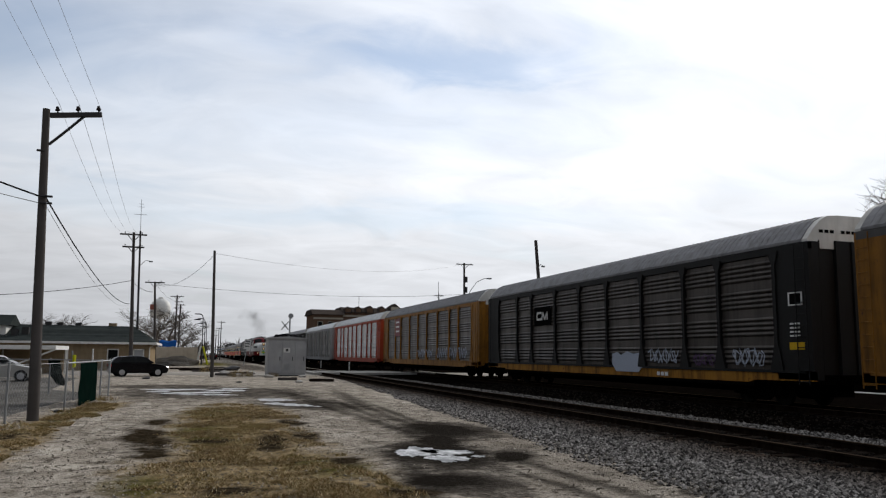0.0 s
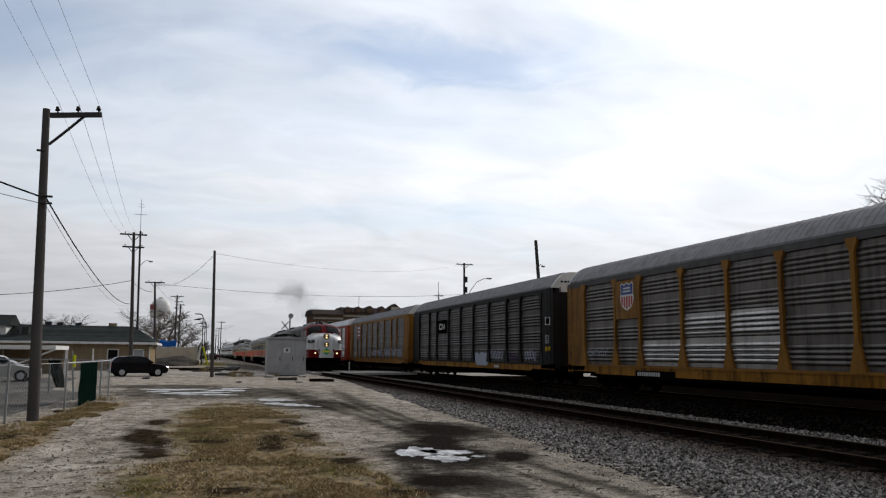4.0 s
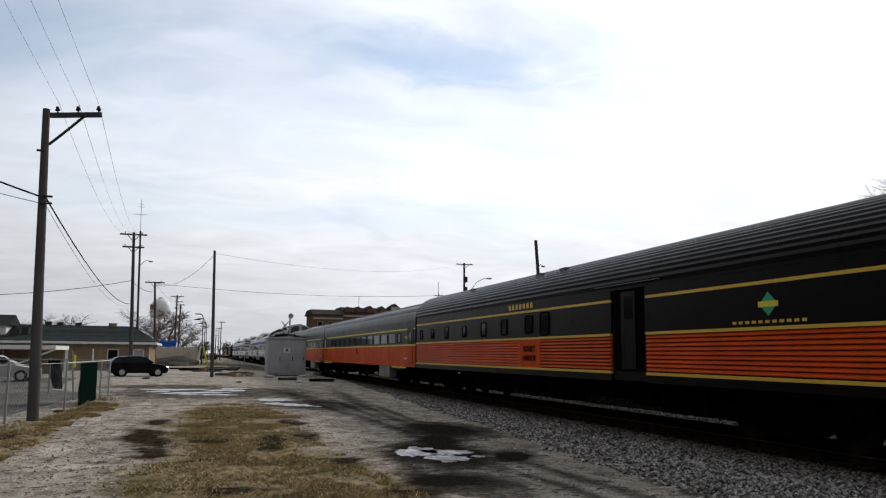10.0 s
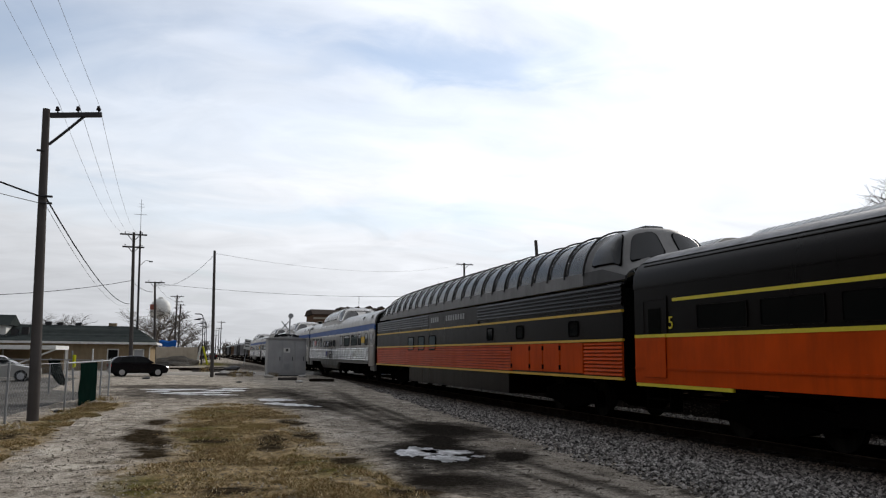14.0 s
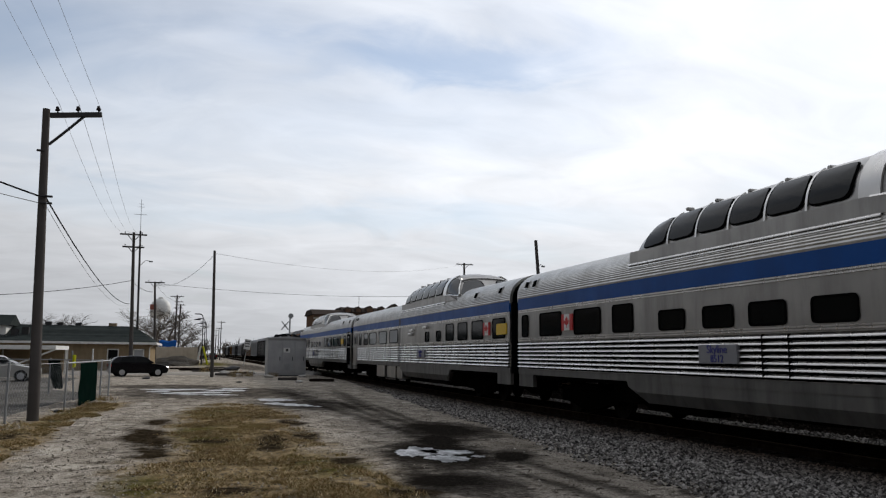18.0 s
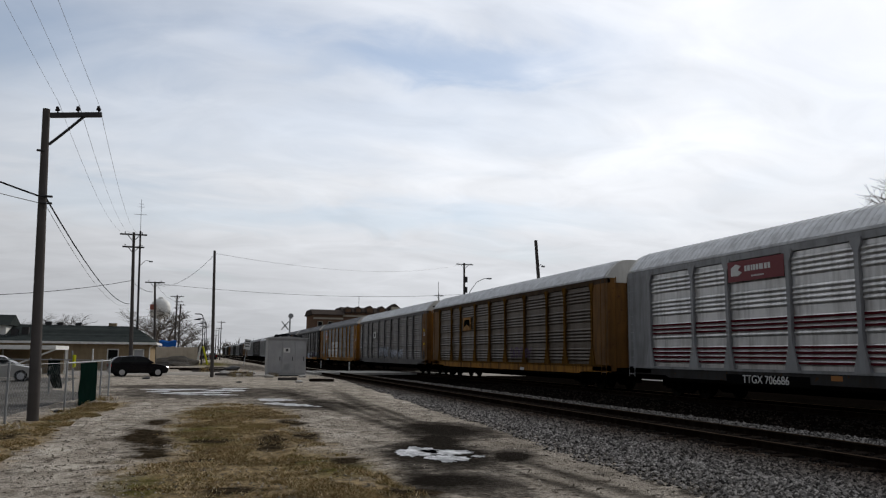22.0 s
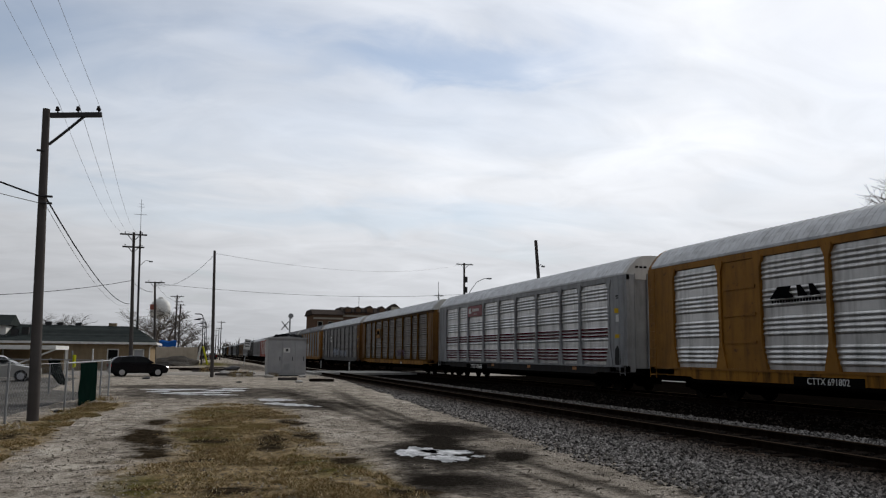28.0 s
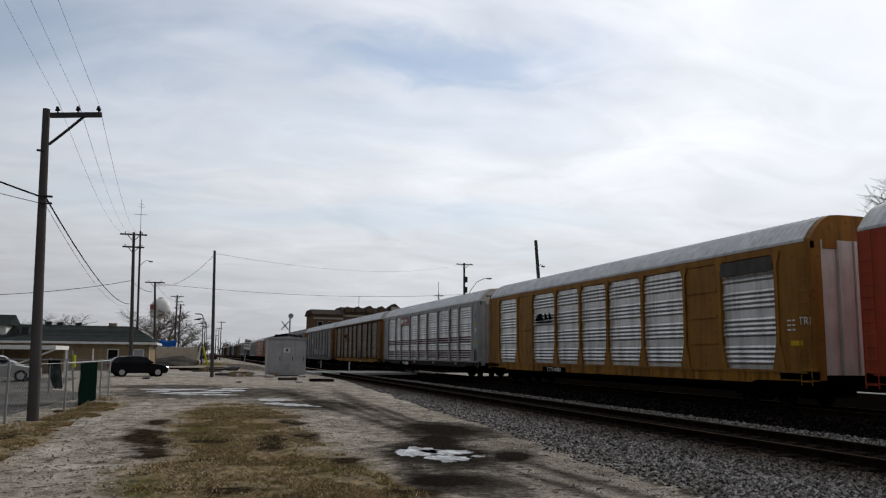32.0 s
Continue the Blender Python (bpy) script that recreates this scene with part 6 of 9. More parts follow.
grey_car = rack(2, "yellow-ended covered car carrier with dirty grey panels and graffiti", GRIMY, GALV_DIRTY, ROOF_LIGHT, YELLOW, WHITE, post_mat=GREYMID, sill_mat=GREYMID)
brown_car = rack(3, "yellow-ended covered car carrier with rust-brown corrugated panels", GRIMY, GALV_BROWN, ROOF_LIGHT, GRIMY, WHITE, post_mat=OCHREGRIME, chord_mat=BROWNGRIME, sill_mat=PATCHY)
silver_car = rack(4, "grey covered car carrier with silver panels and maroon stripes", GREYCAR, GALV, ROOF_LIGHT, GREYCAR, WHITE, sill_mat=GREYGRIME)
ochre_car = rack(5, "ochre covered car carrier with silver panels and a black emblem", OCHRE, GALV, ROOF_LIGHT, WHITE, YELLOW, solid_bays=(1, 7), sill_mat=PATCHY)
red_car = rack(6, "red covered car carrier with grey corrugated panels", REDCAR, GALV, ROOF_LIGHT, REDCAR, WHITE)
maroon_sign_car = rack(-1, "yellow covered car carrier with grey panels and maroon sign", YELLOW, GALV_DIRTY, ROOF_GREY, YELLOW, WHITE)
orange_car = rack(-2, "orange-red covered car carrier with clean silver panels", REDCAR, GALV, ROOF_LIGHT, REDCAR, WHITE)
far_styles = ((GREYCAR, GALV_DIRTY, ROOF_GREY), (GRIMY, GALV_BROWN, ROOF_GREY), (GREYGRIME, GALV_DIRTY, ROOF_GREY), (GREYCAR, GALV_DIRTY, ROOF_LIGHT), (GREYGRIME, GALV_DARK, ROOF_GREY))
for k in range(-3, -15, -1):
    f, p, r = far_styles[(-k) % 5]
    rack(k, "covered car carrier with weathered corrugated steel panels", f, p, r, f, WHITE, detail=False)
# ---- emblems, stripes and graffiti on the freight cars (camera side) ----
SIGN_MAROON = plain("maroon sign", (0.17, 0.015, 0.020), 0.5)
STRIPE_MAROON = plain("maroon stripe", (0.072, 0.009, 0.014), 0.6)
MARK_WHITE = plain("white lettering paint", (0.70, 0.70, 0.68), 0.6)
MARK_BLACK = plain("black emblem paint", (0.006, 0.006, 0.006), 0.6)
SHIELD_BLUE = plain("shield blue", (0.015, 0.05, 0.24), 0.5)
SHIELD_RED = plain("shield red", (0.45, 0.04, 0.03), 0.5)
SPRAY = plain("pale spray paint", (0.42, 0.46, 0.54), 0.6)
SPRAY_DARK = plain("violet spray paint", (0.12, 0.08, 0.14), 0.6)
SPRAY_WHITE = plain("white spray paint", (0.5, 0.5, 0.49), 0.6)
POSTER_YELLOW = plain("notice yellow", (0.6, 0.38, 0.03), 0.6)
REFLECTOR = plain("orange reflective tape", (0.34, 0.13, 0.02), 0.5)
OUT = -(SIDE + 0.025)


def slab(car, name, mat, y0, y1, z0, z1, x=OUT, d=0.02, label=""):
    bm = bmesh.new()
    bx(bm, x - d, x, *sorted((y0, y1)), z0, z1)
    return part(name, bm, mat, car, label)


def shape(car, name, mat, pts, x=OUT - 0.022, d=0.012, label=""):
    bm = bmesh.new()
    xprism(bm, pts, x - d, x)
    return part(name, bm, mat, car, label)


def scrawl(car, y0, y1, z0, z1, mat, seed, loops=5, w=0.05, x=OUT - 0.02):
    """Unreadable sprayed loops."""
    rnd = random.Random(seed)
    n = loops * 9
    pts = []
    for i in range(n + 1):
        u = i / n
        y = y0 + (y1 - y0) * u + 0.12 * math.sin(i * 2.2 + seed)
        z = (z0 + z1) / 2 + (z1 - z0) / 2 * math.sin(i * 1.45 + rnd.uniform(-0.5, 0.5))
        pts.append((y, z))
    bm = bmesh.new()
    for (ya, za), (yb, zb) in zip(pts[:-1], pts[1:]):
        d = Vector((0, yb - ya, zb - za))
        k = Vector((0, -d.z, d.y)).normalized() * w / 2
        q = [bm.verts.new((x, p[0] + s * k.y, p[1] + s * k.z)) for p, s in (((ya, za), 1), ((ya, za), -1), ((yb, zb), -1), ((yb, zb), 1))]
        bm.faces.new(q)
    thicken(bm, 0.004)
    part("graffiti", bm, mat, car, "sprayed graffiti scrawl")


def mark_bars(car, y, z, widths, h=0.14, mat=None, x=-(SIDE + 0.045)):
    for w in widths:
        slab(car, "lettering_bar", mat or MARK_WHITE, y, y - w, z - h / 2, z + h / 2, x, 0.006)
        y -= w * 1.35


# black car: square plate with a white device, graffiti, sill number
slab(black_car, "emblem_plate", MARK_BLACK, 6.45, 4.45, 3.05, 4.0, label="black plate with a white rounded device")
for pts in ([(6.45, 3.30), (6.50, 3.52), (6.42, 3.74), (6.28, 3.80), (6.28, 3.66), (6.36, 3.52), (6.30, 3.38), (6.30, 3.25)], [(6.28, 3.80), (5.62, 3.80), (5.62, 3.66), (6.28, 3.66)], [(6.30, 3.39), (5.80, 3.39), (5.80, 3.25), (6.30, 3.25)],
            [(5.80, 3.25), (5.80, 3.39), (5.62, 3.39), (5.50, 3.66), (5.50, 3.80), (5.34, 3.80), (5.52, 3.25)], [(5.50, 3.80), (5.34, 3.80), (4.98, 3.25), (5.14, 3.25)], [(4.98, 3.25), (5.14, 3.25), (4.74, 3.80), (4.58, 3.80)], [(4.58, 3.80), (4.74, 3.80), (4.74, 3.25), (4.58, 3.25)]):
    shape(black_car, "emblem_stroke", MARK_WHITE, [(5.45 + 0.72 * (y - 5.54), 3.52 + 0.8 * (z - 3.52)) for y, z in pts])
shape(black_car, "graffiti", SPRAY, [(-1.75, 1.2), (-1.8, 1.6), (-2.2, 1.68), (-2.5, 1.55), (-3.0, 1.70), (-3.5, 1.6), (-4.2, 1.68), (-4.25, 1.2), (-3.9, 0.88), (-2.1, 0.88)], label="pale blue sprayed block graffiti")
scrawl(black_car, -4.7, -6.6, 1.25, 1.8, SPRAY, 2, 4)
scrawl(black_car, -7.6, -8.9, 1.2, 1.6, SPRAY_DARK, 3, 3)
scrawl(black_car, -9.8, -11.3, 1.2, 1.8, SPRAY, 4, 4, 0.035)
mark_bars(black_car, -5.2, 0.86, [0.2] * 3)
for y, z, w, h, m in ((-12.75, 3.24, 0.6, 0.4, MARK_WHITE), (-12.75, 1.84, 0.62, 0.22, POSTER_YELLOW)):
    slab(black_car, "notice", m, y + w / 2, y - w / 2, z - h / 2, z + h / 2, -(SIDE + 0.03), 0.006)
slab(black_car, "notice", MARK_BLACK, -12.52, -12.98, 3.08, 3.40, -(SIDE + 0.037), 0.004)
for k in range(4):
    mark_bars(black_car, -12.5, 2.5 - k * 0.12, [0.16, 0.2], 0.05)

# yellow car with the shield
slab(shield_car, "emblem_plate", YELLOW, 8.75, 7.02, 3.04, 4.64, OUT - 0.036, 0.008, "yellow backing plate")
SX = OUT - 0.044
shape(shield_car, "shield", MARK_WHITE, [(7.79 + 0.8 * a, 0.84 * z + 0.66) for a, z in ((0.66, 4.50), (0.50, 4.62), (0.26, 4.52), (0.0, 4.63), (-0.26, 4.52), (-0.50, 4.62), (-0.66, 4.50), (-0.60, 4.22), (-0.68, 3.86), (-0.58, 3.52), (-0.30, 3.32), (0.0, 3.22), (0.30, 3.32), (0.58, 3.52), (0.68, 3.86), (0.60, 4.22))],
      SX, 0.006, "blue, red and white shield emblem")
shape(shield_car, "shield_field", SHIELD_BLUE, [(7.79 + 0.8 * a, 0.84 * z + 0.66) for a, z in ((0.61, 4.48), (0.48, 4.56), (0.26, 4.46), (0.0, 4.57), (-0.26, 4.46), (-0.48, 4.56), (-0.61, 4.48), (-0.55, 4.22), (-0.60, 4.02), (0.60, 4.02), (0.55, 4.22))], SX - 0.006, 0.005)
for k in range(5):
    c = (k - 2) * 0.19
    slab(shield_car, "shield_stripe", SHIELD_RED, 7.79 + c + 0.06, 7.79 + c - 0.06, 3.46 + 0.6 * abs(c) ** 1.5, 3.96, SX - 0.006, 0.005)
for k in range(2):
    slab(shield_car, "shield_bar", MARK_WHITE, 8.08, 7.50, 4.14 + k * 0.13, 4.20 + k * 0.13, SX - 0.011, 0.004)
for a, b, top in ((3.9, 1.45, 3.06), (1.25, -1.15, 3.10), (6.82, 4.1, 2.12)):
    bm = bmesh.new()
    corrugated(bm, -(SIDE - 0.05) - 0.012, b, a, SILL1 + 0.04, top, -1, 2 if top > 3 else 1, 4)
    part("clean_panel", bm, GALV_MID, shield_car, "cleaned bright lower panel")
slab(shield_car, "number_plate", MARK_BLACK, 7.3, 4.5, 0.68, 0.94, -(SIDE + 0.03), 0.008)
mark_bars(shield_car, 7.12, 0.81, [0.12] * 4 + [0.02] + [0.12] * 6, 0.15, SPRAY_WHITE)
scrawl(shield_car, 11.3, 9.6, 1.5, 1.8, SPRAY, 8, 3, 0.03)

# dirty grey car: small white square, graffiti
slab(grey_car, "emblem_plate", MARK_WHITE, 6.0, 4.9, 3.1, 3.7, OUT - 0.02)
slab(grey_car, "emblem", MARK_BLACK, 5.7, 5.2, 3.25, 3.55, OUT - 0.04, 0.006)
scrawl(grey_car, 3.5, -0.5, 1.3, 2.2, SPRAY, 11, 5, 0.09)
scrawl(grey_car, -1.5, -6.0, 1.2, 2.0, SPRAY, 12, 5, 0.08)


def ribbon(car, pts, w, mat, x, label=""):
    """A flat painted stroke through the points."""
    bm = bmesh.new()
    for i, ((ya, za), (yb, zb)) in enumerate(zip(pts[:-1], pts[1:])):
        d = Vector((0, yb - ya, zb - za)).normalized() * w * 0.35
        k = Vector((0, -d.z, d.y)).normalized() * w / 2
        bm.faces.new([bm.verts.new((x - 0.0009 * i, c[0] + e * d.y + s * k.y, c[1] + e * d.z + s * k.z)) for c, s, e in (((ya, za), 1, -1), ((ya, za), -1, -1), ((yb, zb), -1, 1), ((yb, zb), 1, 1))])
    part("graffiti", bm, mat, car, label)


TAGS = (((-0.30, 0.0), (0.05, 0.52), (0.30, 0.02), (-0.24, 0.14)), ((-0.28, 0.0), (-0.30, 0.5), (-0.10, 0.26), (0.26, 0.52), (-0.10, 0.26), (0.30, 0.0)), ((0.0, 0.0), (-0.30, 0.2), (-0.20, 0.46), (0.16, 0.5), (0.32, 0.22), (0.0, 0.0)),
        ((0.30, 0.44), (-0.16, 0.5), (-0.26, 0.3), (0.24, 0.22), (0.26, 0.02), (-0.28, 0.0)), ((-0.34, 0.46), (0.34, 0.5), (0.02, 0.48), (0.06, 0.0), (0.3, -0.12)))
for k, tag in enumerate(TAGS):
    pts = [(12.35 - 0.10 * math.sin(k * 1.9) - a, 3.95 - k * 0.56 + b) for a, b in tag]
    ribbon(grey_car, pts, 0.24, MARK_BLACK, -(SIDE + 0.026))
    ribbon(grey_car, pts, 0.13, SPRAY_WHITE, -(SIDE + 0.034), "pale sprayed block letters")

# rust-brown car
slab(brown_car, "emblem_plate", OCHRE, 6.3, 4.7, 3.1, 3.95)
shape(brown_car, "emblem", MARK_BLACK, [(6.15, 3.3), (5.95, 3.8), (5.05, 3.8), (4.9, 3.3), (5.5, 3.5)], OUT - 0.022)
scrawl(brown_car, -2.2, -5.0, 1.35, 1.95, SPRAY_DARK, 14, 4, 0.06)
mark_bars(brown_car, -3.6, 0.8, [0.2] * 2)

# silver car: maroon sign and two groups of stripes
slab(silver_car, "sign_board", SIGN_MAROON, 6.78, 4.10, 3.96, 4.64, OUT - 0.036, 0.012, "maroon sign board with white strokes")
mark_bars(silver_car, 5.92, 4.36, [0.10, 0.13, 0.08, 0.10, 0.12, 0.17, 0.12, 0.11], 0.18, x=OUT - 0.048)
shape(silver_car, "emblem", MARK_WHITE, [(y - 0.35, z + 0.14) for y, z in ((6.95, 4.02), (6.95, 4.28), (6.7, 4.4), (6.45, 4.32), (6.6, 4.2), (6.4, 4.1), (6.6, 4.0))], OUT - 0.048)
mark_bars(silver_car, 5.6, 4.10, [0.05] * 9, 0.05, x=OUT - 0.048)
gh = (PANEL1 - SILL1 - 0.02) / 4
for i, (ya, yb) in enumerate(zip(POSTS[:-1], POSTS[1:])):
    for g, ribs in ((0, (0, 1, 2, 3)), (1, (1, 2, 3))):
        for r in ribs:
            step = gh * 0.70 / 4
            c = SILL1 + 0.02 + g * gh + gh * 0.16 + r * step
            slab(silver_car, "stripe", STRIPE_MAROON, ya - 0.12, yb + 0.12, c + step * 0.26, c + step * 0.72, -(SIDE - 0.05) - 0.037, 0.010)
slab(silver_car, "number_plate", MARK_BLACK, 7.1, 3.3, 0.64, 0.94, -(SIDE + 0.03), 0.008)
letters("TTGX 706686", 0.36, MARK_WHITE, silver_car, side_text(-(SIDE + 0.044), 5.2, 0.79), "car_number")

for y in (2.5, -2.9, -8.3):
    slab(silver_car, "reflector", REFLECTOR, y, y - 0.42, 0.86, 1.0, -(SIDE + 0.022), 0.006)

# ochre car: black emblem, sill number
shape(ochre_car, "emblem", MARK_BLACK, [(6.38, 3.28), (6.02, 3.64), (5.42, 3.64), (5.55, 3.48), (5.30, 3.28)], OUT - 0.040, 0.008, label="black slanted emblem")
for a in (5.16, 4.66):
    shape(ochre_car, "emblem", MARK_BLACK, [(a, 3.30), (a + 0.05, 3.64), (a - 0.12, 3.64), (a - 0.40, 3.30)], OUT - 0.040, 0.008)
mark_bars(ochre_car, 6.3, 3.19, [0.09] * 17, 0.09, MARK_BLACK, OUT - 0.040)
slab(ochre_car, "number_plate", MARK_BLACK, 5.55, 2.9, 0.68, 0.95, -(SIDE + 0.022), 0.01)
letters("CTTX 691802", 0.27, MARK_WHITE, ochre_car, side_text(-(SIDE + 0.036), 4.2, 0.815), "car_number")
slab(ochre_car, "soot_panel", GALV_DARK, -9.2, -11.76, 4.18, 4.64, OUT - 0.03, 0.01)
letters("TRI", 0.36, MARK_WHITE, ochre_car, side_text(-(SIDE + 0.028), -13.0, 2.55), "rack_word")
for k in range(3):
    mark_bars(ochre_car, -12.3, 2.6 - k * 0.14, [0.16, 0.12], 0.05)
slab(ochre_car, "notice", POSTER_YELLOW, -12.4, -12.9, 1.85, 2.0, -(SIDE + 0.028), 0.006)

# car ahead of the black one
slab(maroon_sign_car, "sign_board", SIGN_MAROON, 8.75, 7.05, 3.1, 4.62, OUT - 0.03, label="maroon sign board with pale bars")
for z in (3.45, 3.85, 4.25):
    slab(maroon_sign_car, "lettering_bar", MARK_WHITE, 8.5, 7.3, z, z + 0.15, OUT - 0.05, 0.006)
scrawl(maroon_sign_car, 1.1, -3.0, 1.3, 1.9, SPRAY, 15, 4, 0.1)
scrawl(maroon_sign_car, -4.0, -11.0, 1.25, 2.0, SPRAY, 16, 7, 0.09)
# end caps with rows of small lettering
for car in (black_car, shield_car, silver_car, grey_car):
    for k in range(9):
        if k % 4 != 3:
            bm = bmesh.new()
            bx(bm, -1.1 + k * 0.2, -0.96 + k * 0.2, -HALF + 0.008, -HALF + 0.02, 5.18, 5.27)
            part("lettering_bar", bm, MARK_BLACK, car)

# notices and a grease stain on the end panels
for car in (shield_car, grey_car, silver_car):
    for y, z, w, h, m in ((-12.55, 3.42, 0.42, 0.2, POSTER_YELLOW), (-12.60, 3.10, 0.3, 0.3, MARK_WHITE), (-12.58, 2.34, 0.42, 0.16, POSTER_YELLOW), (-12.58, 4.04, 0.26, 0.05, MARK_BLACK), (-12.58, 3.95, 0.22, 0.04, MARK_BLACK)):
        slab(car, "notice", m, y + w / 2, y - w / 2, z - h / 2, z + h / 2, -(SIDE + 0.022), 0.006)
    shape(car, "grease_stain", BLACKCAR, [(-12.35, 1.8), (-12.55, 1.95), (-12.75, 1.75), (-12.8, 1.3), (-12.7, 0.9), (-12.4, 0.88), (-12.3, 1.3)], -(SIDE + 0.021), 0.003)
# ---- passenger train ----
STEEL = worn("stainless steel", (0.75, 0.73, 0.705), 0.27, 0.95, dirt=(0.40, 0.38, 0.36), amount=0.2, relief=0)
STEEL_ROOF = worn("weathered stainless roof", (0.54, 0.53, 0.51), 0.34, 0.9, dirt=(0.28, 0.26, 0.235), amount=0.5, relief=0)
STEEL_DULL = worn("dull stainless steel", (0.385, 0.372, 0.355), 0.33, 0.9, dirt=(0.17, 0.158, 0.145), amount=0.55, relief=0)
# road grime, and the dark ground mirrored under the curve put into the colour
SKIRT = worn("grimy shaded stainless skirt", (0.17, 0.164, 0.155), 0.52, 0.6, dirt=(0.05, 0.053, 0.045), amount=0.6, relief=0)
BLUE = worn("blue letter board", (0.002, 0.078, 0.335), 0.42, amount=0.2, dirt=(0.02, 0.04, 0.10), spec=0.2)
BROWN = worn("chocolate brown paint", (0.0045, 0.0030, 0.0024), 0.30, amount=0.3, dirt=(0.008, 0.006, 0.005), spec=0.08)
ORANGE = worn("bright orange paint", (0.61, 0.072, 0.005), 0.40, amount=0.4, dirt=(0.26, 0.036, 0.005), spec=0.05)
STRIPE = plain("yellow striping", (0.74, 0.61, 0.025), 0.45)
BELLY = worn("dusty box paint", (0.25, 0.228, 0.195), 0.6, amount=0.6, dirt=(0.10, 0.08, 0.06), rust=(0.15, 0.065, 0.025))
GOLD = plain("gold striping", (0.68, 0.42, 0.03), 0.45)
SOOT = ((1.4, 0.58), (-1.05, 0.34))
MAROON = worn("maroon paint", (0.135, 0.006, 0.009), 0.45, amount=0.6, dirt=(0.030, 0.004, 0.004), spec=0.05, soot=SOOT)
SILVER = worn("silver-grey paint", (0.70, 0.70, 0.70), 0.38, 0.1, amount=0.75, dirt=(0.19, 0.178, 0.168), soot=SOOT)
GUNMETAL = worn("dark grey locomotive paint", (0.062, 0.071, 0.077), 0.40, amount=0.85, dirt=(0.016, 0.016, 0.016), spec=0.2)
LOCO_BLACK = worn("black locomotive paint", (0.003, 0.003, 0.003), 0.5, amount=0.3, dirt=(0.005, 0.0045, 0.0045), spec=0.04)
DULL_TRIM = plain("dull trim", (0.33, 0.33, 0.33), 0.5)
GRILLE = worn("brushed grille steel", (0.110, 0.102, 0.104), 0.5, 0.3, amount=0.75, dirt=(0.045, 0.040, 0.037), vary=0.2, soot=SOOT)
SCREENDARK = worn("dark screen mesh", (0.020, 0.018, 0.018), 0.6, 0.2, amount=0.5, dirt=(0.008, 0.007, 0.007), vary=0.2, spec=0.1)
# grey lifted for the bright sky mirrored along the hatch tops
HATCH_GREY = worn("sky-lit grey hatch paint", (0.24, 0.24, 0.245), 0.5, amount=0.6, streak=False, dirt=(0.08, 0.078, 0.075))
LOCO_ROOF = worn("sooty roof", (0.10, 0.10, 0.104), 0.6, amount=0.5, streak=False)
STRIPE_WHITE = plain("white striping", (0.72, 0.72, 0.70), 0.45)
CHROME = plain("bright handrail", (0.7, 0.7, 0.7), 0.3, 0.7)
GREENPANE = glassy("green tinted glass", (0.012, 0.03, 0.028))
# rubber; also the painted shade in flute grooves and open doorways
RUBBER_SHADE = plain("black rubber and shade", (0.005, 0.005, 0.005), 0.9)
HEADLAMP = glow("headlight", (1.0, 0.74, 0.38), 1.5)
LENS = plain("reflector", (0.36, 0.22, 0.08), 0.3, 0.8)
GREEN = plain("emblem green", (0.02, 0.34, 0.17), 0.5)
RED = plain("flag red", (0.55, 0.02, 0.02), 0.5)
POSTER = plain("poster yellow", (0.75, 0.48, 0.02), 0.5)
CREAMSEAT = plain("cream seat cloth", (0.62, 0.56, 0.44), 0.8)
BLUEGREY = plain("plate blue-grey", (0.27, 0.27, 0.29), 0.4, 0.3)
PLATE_BLUE = plain("plate lettering", (0.03, 0.03, 0.22), 0.5)


def dome_glass():
    m, n, l, b = base("smoked dome glass", 0.06)
    b.inputs["Base Color"].default_value = (0.055, 0.055, 0.056, 1)
    tr = n.new("ShaderNodeBsdfTransparent")
    tr.inputs["Color"].default_value = (0.74, 0.75, 0.76, 1)
    mx = n.new("ShaderNodeMixShader")
    mx.inputs[0].default_value = 0.72
    l.new(tr.outputs[0], mx.inputs[1])
    l.new(b.outputs[0], mx.inputs[2])
    l.new(mx.outputs[0], n["Material Output"].inputs["Surface"])
    return m


DOME = dome_glass()
GREYRIB = worn("grey dome framing", (0.16, 0.155, 0.15), 0.45, 0.3, amount=0.4, dirt=(0.08, 0.075, 0.07), vary=0)
DARKRIB = worn("dark dome framing", (0.045, 0.043, 0.042), 0.5, 0.2, amount=0.4, dirt=(0.03, 0.028, 0.026), vary=0)
DOMEPANE = glassy("grey dome glass", (0.012, 0.013, 0.014), 0.12)
MATS["grey dome glass"].node_tree.nodes["Principled BSDF"].inputs["Specular IOR Level"].default_value = 0.2
express = []


def express_y(t):
    """Where the coupling between the first and second stainless dome cars stands."""
    u = t - 16.5
    return 23.02 - 17.836 * u - 0.04045 * u * u


def body_prof(w=1.5, z0=0.95, zs=3.05, top=4.0, n=14, ribs=0.0):
    """Car outline: upright sides and an arched roof, with ribs along the roof if wanted."""
    arc = []
    for i in range(n + 1):
        a = math.pi * i / n
        k = 1.0 + (ribs if i % 2 else 0.0)
        c, s = math.cos(a), math.sin(a)
        ex = 2 / 2.5
        arc.append((w * math.copysign(abs(c) ** ex, c) * k, zs + (top - zs) * (abs(s) ** ex) * k))
    return [(w, z0)] + arc + [(-w, z0)]


def roof_part(car, mat, y0, y1, w=1.505, zs=3.05, top=4.0, n=14, ribs=0.0, label="", name="roof"):
    bm = bmesh.new()
    prism(bm, body_prof(w, zs - 0.06, zs, top, n, ribs), y0, y1)
    return part(name, bm, mat, car, label, smooth=ribs == 0.0)


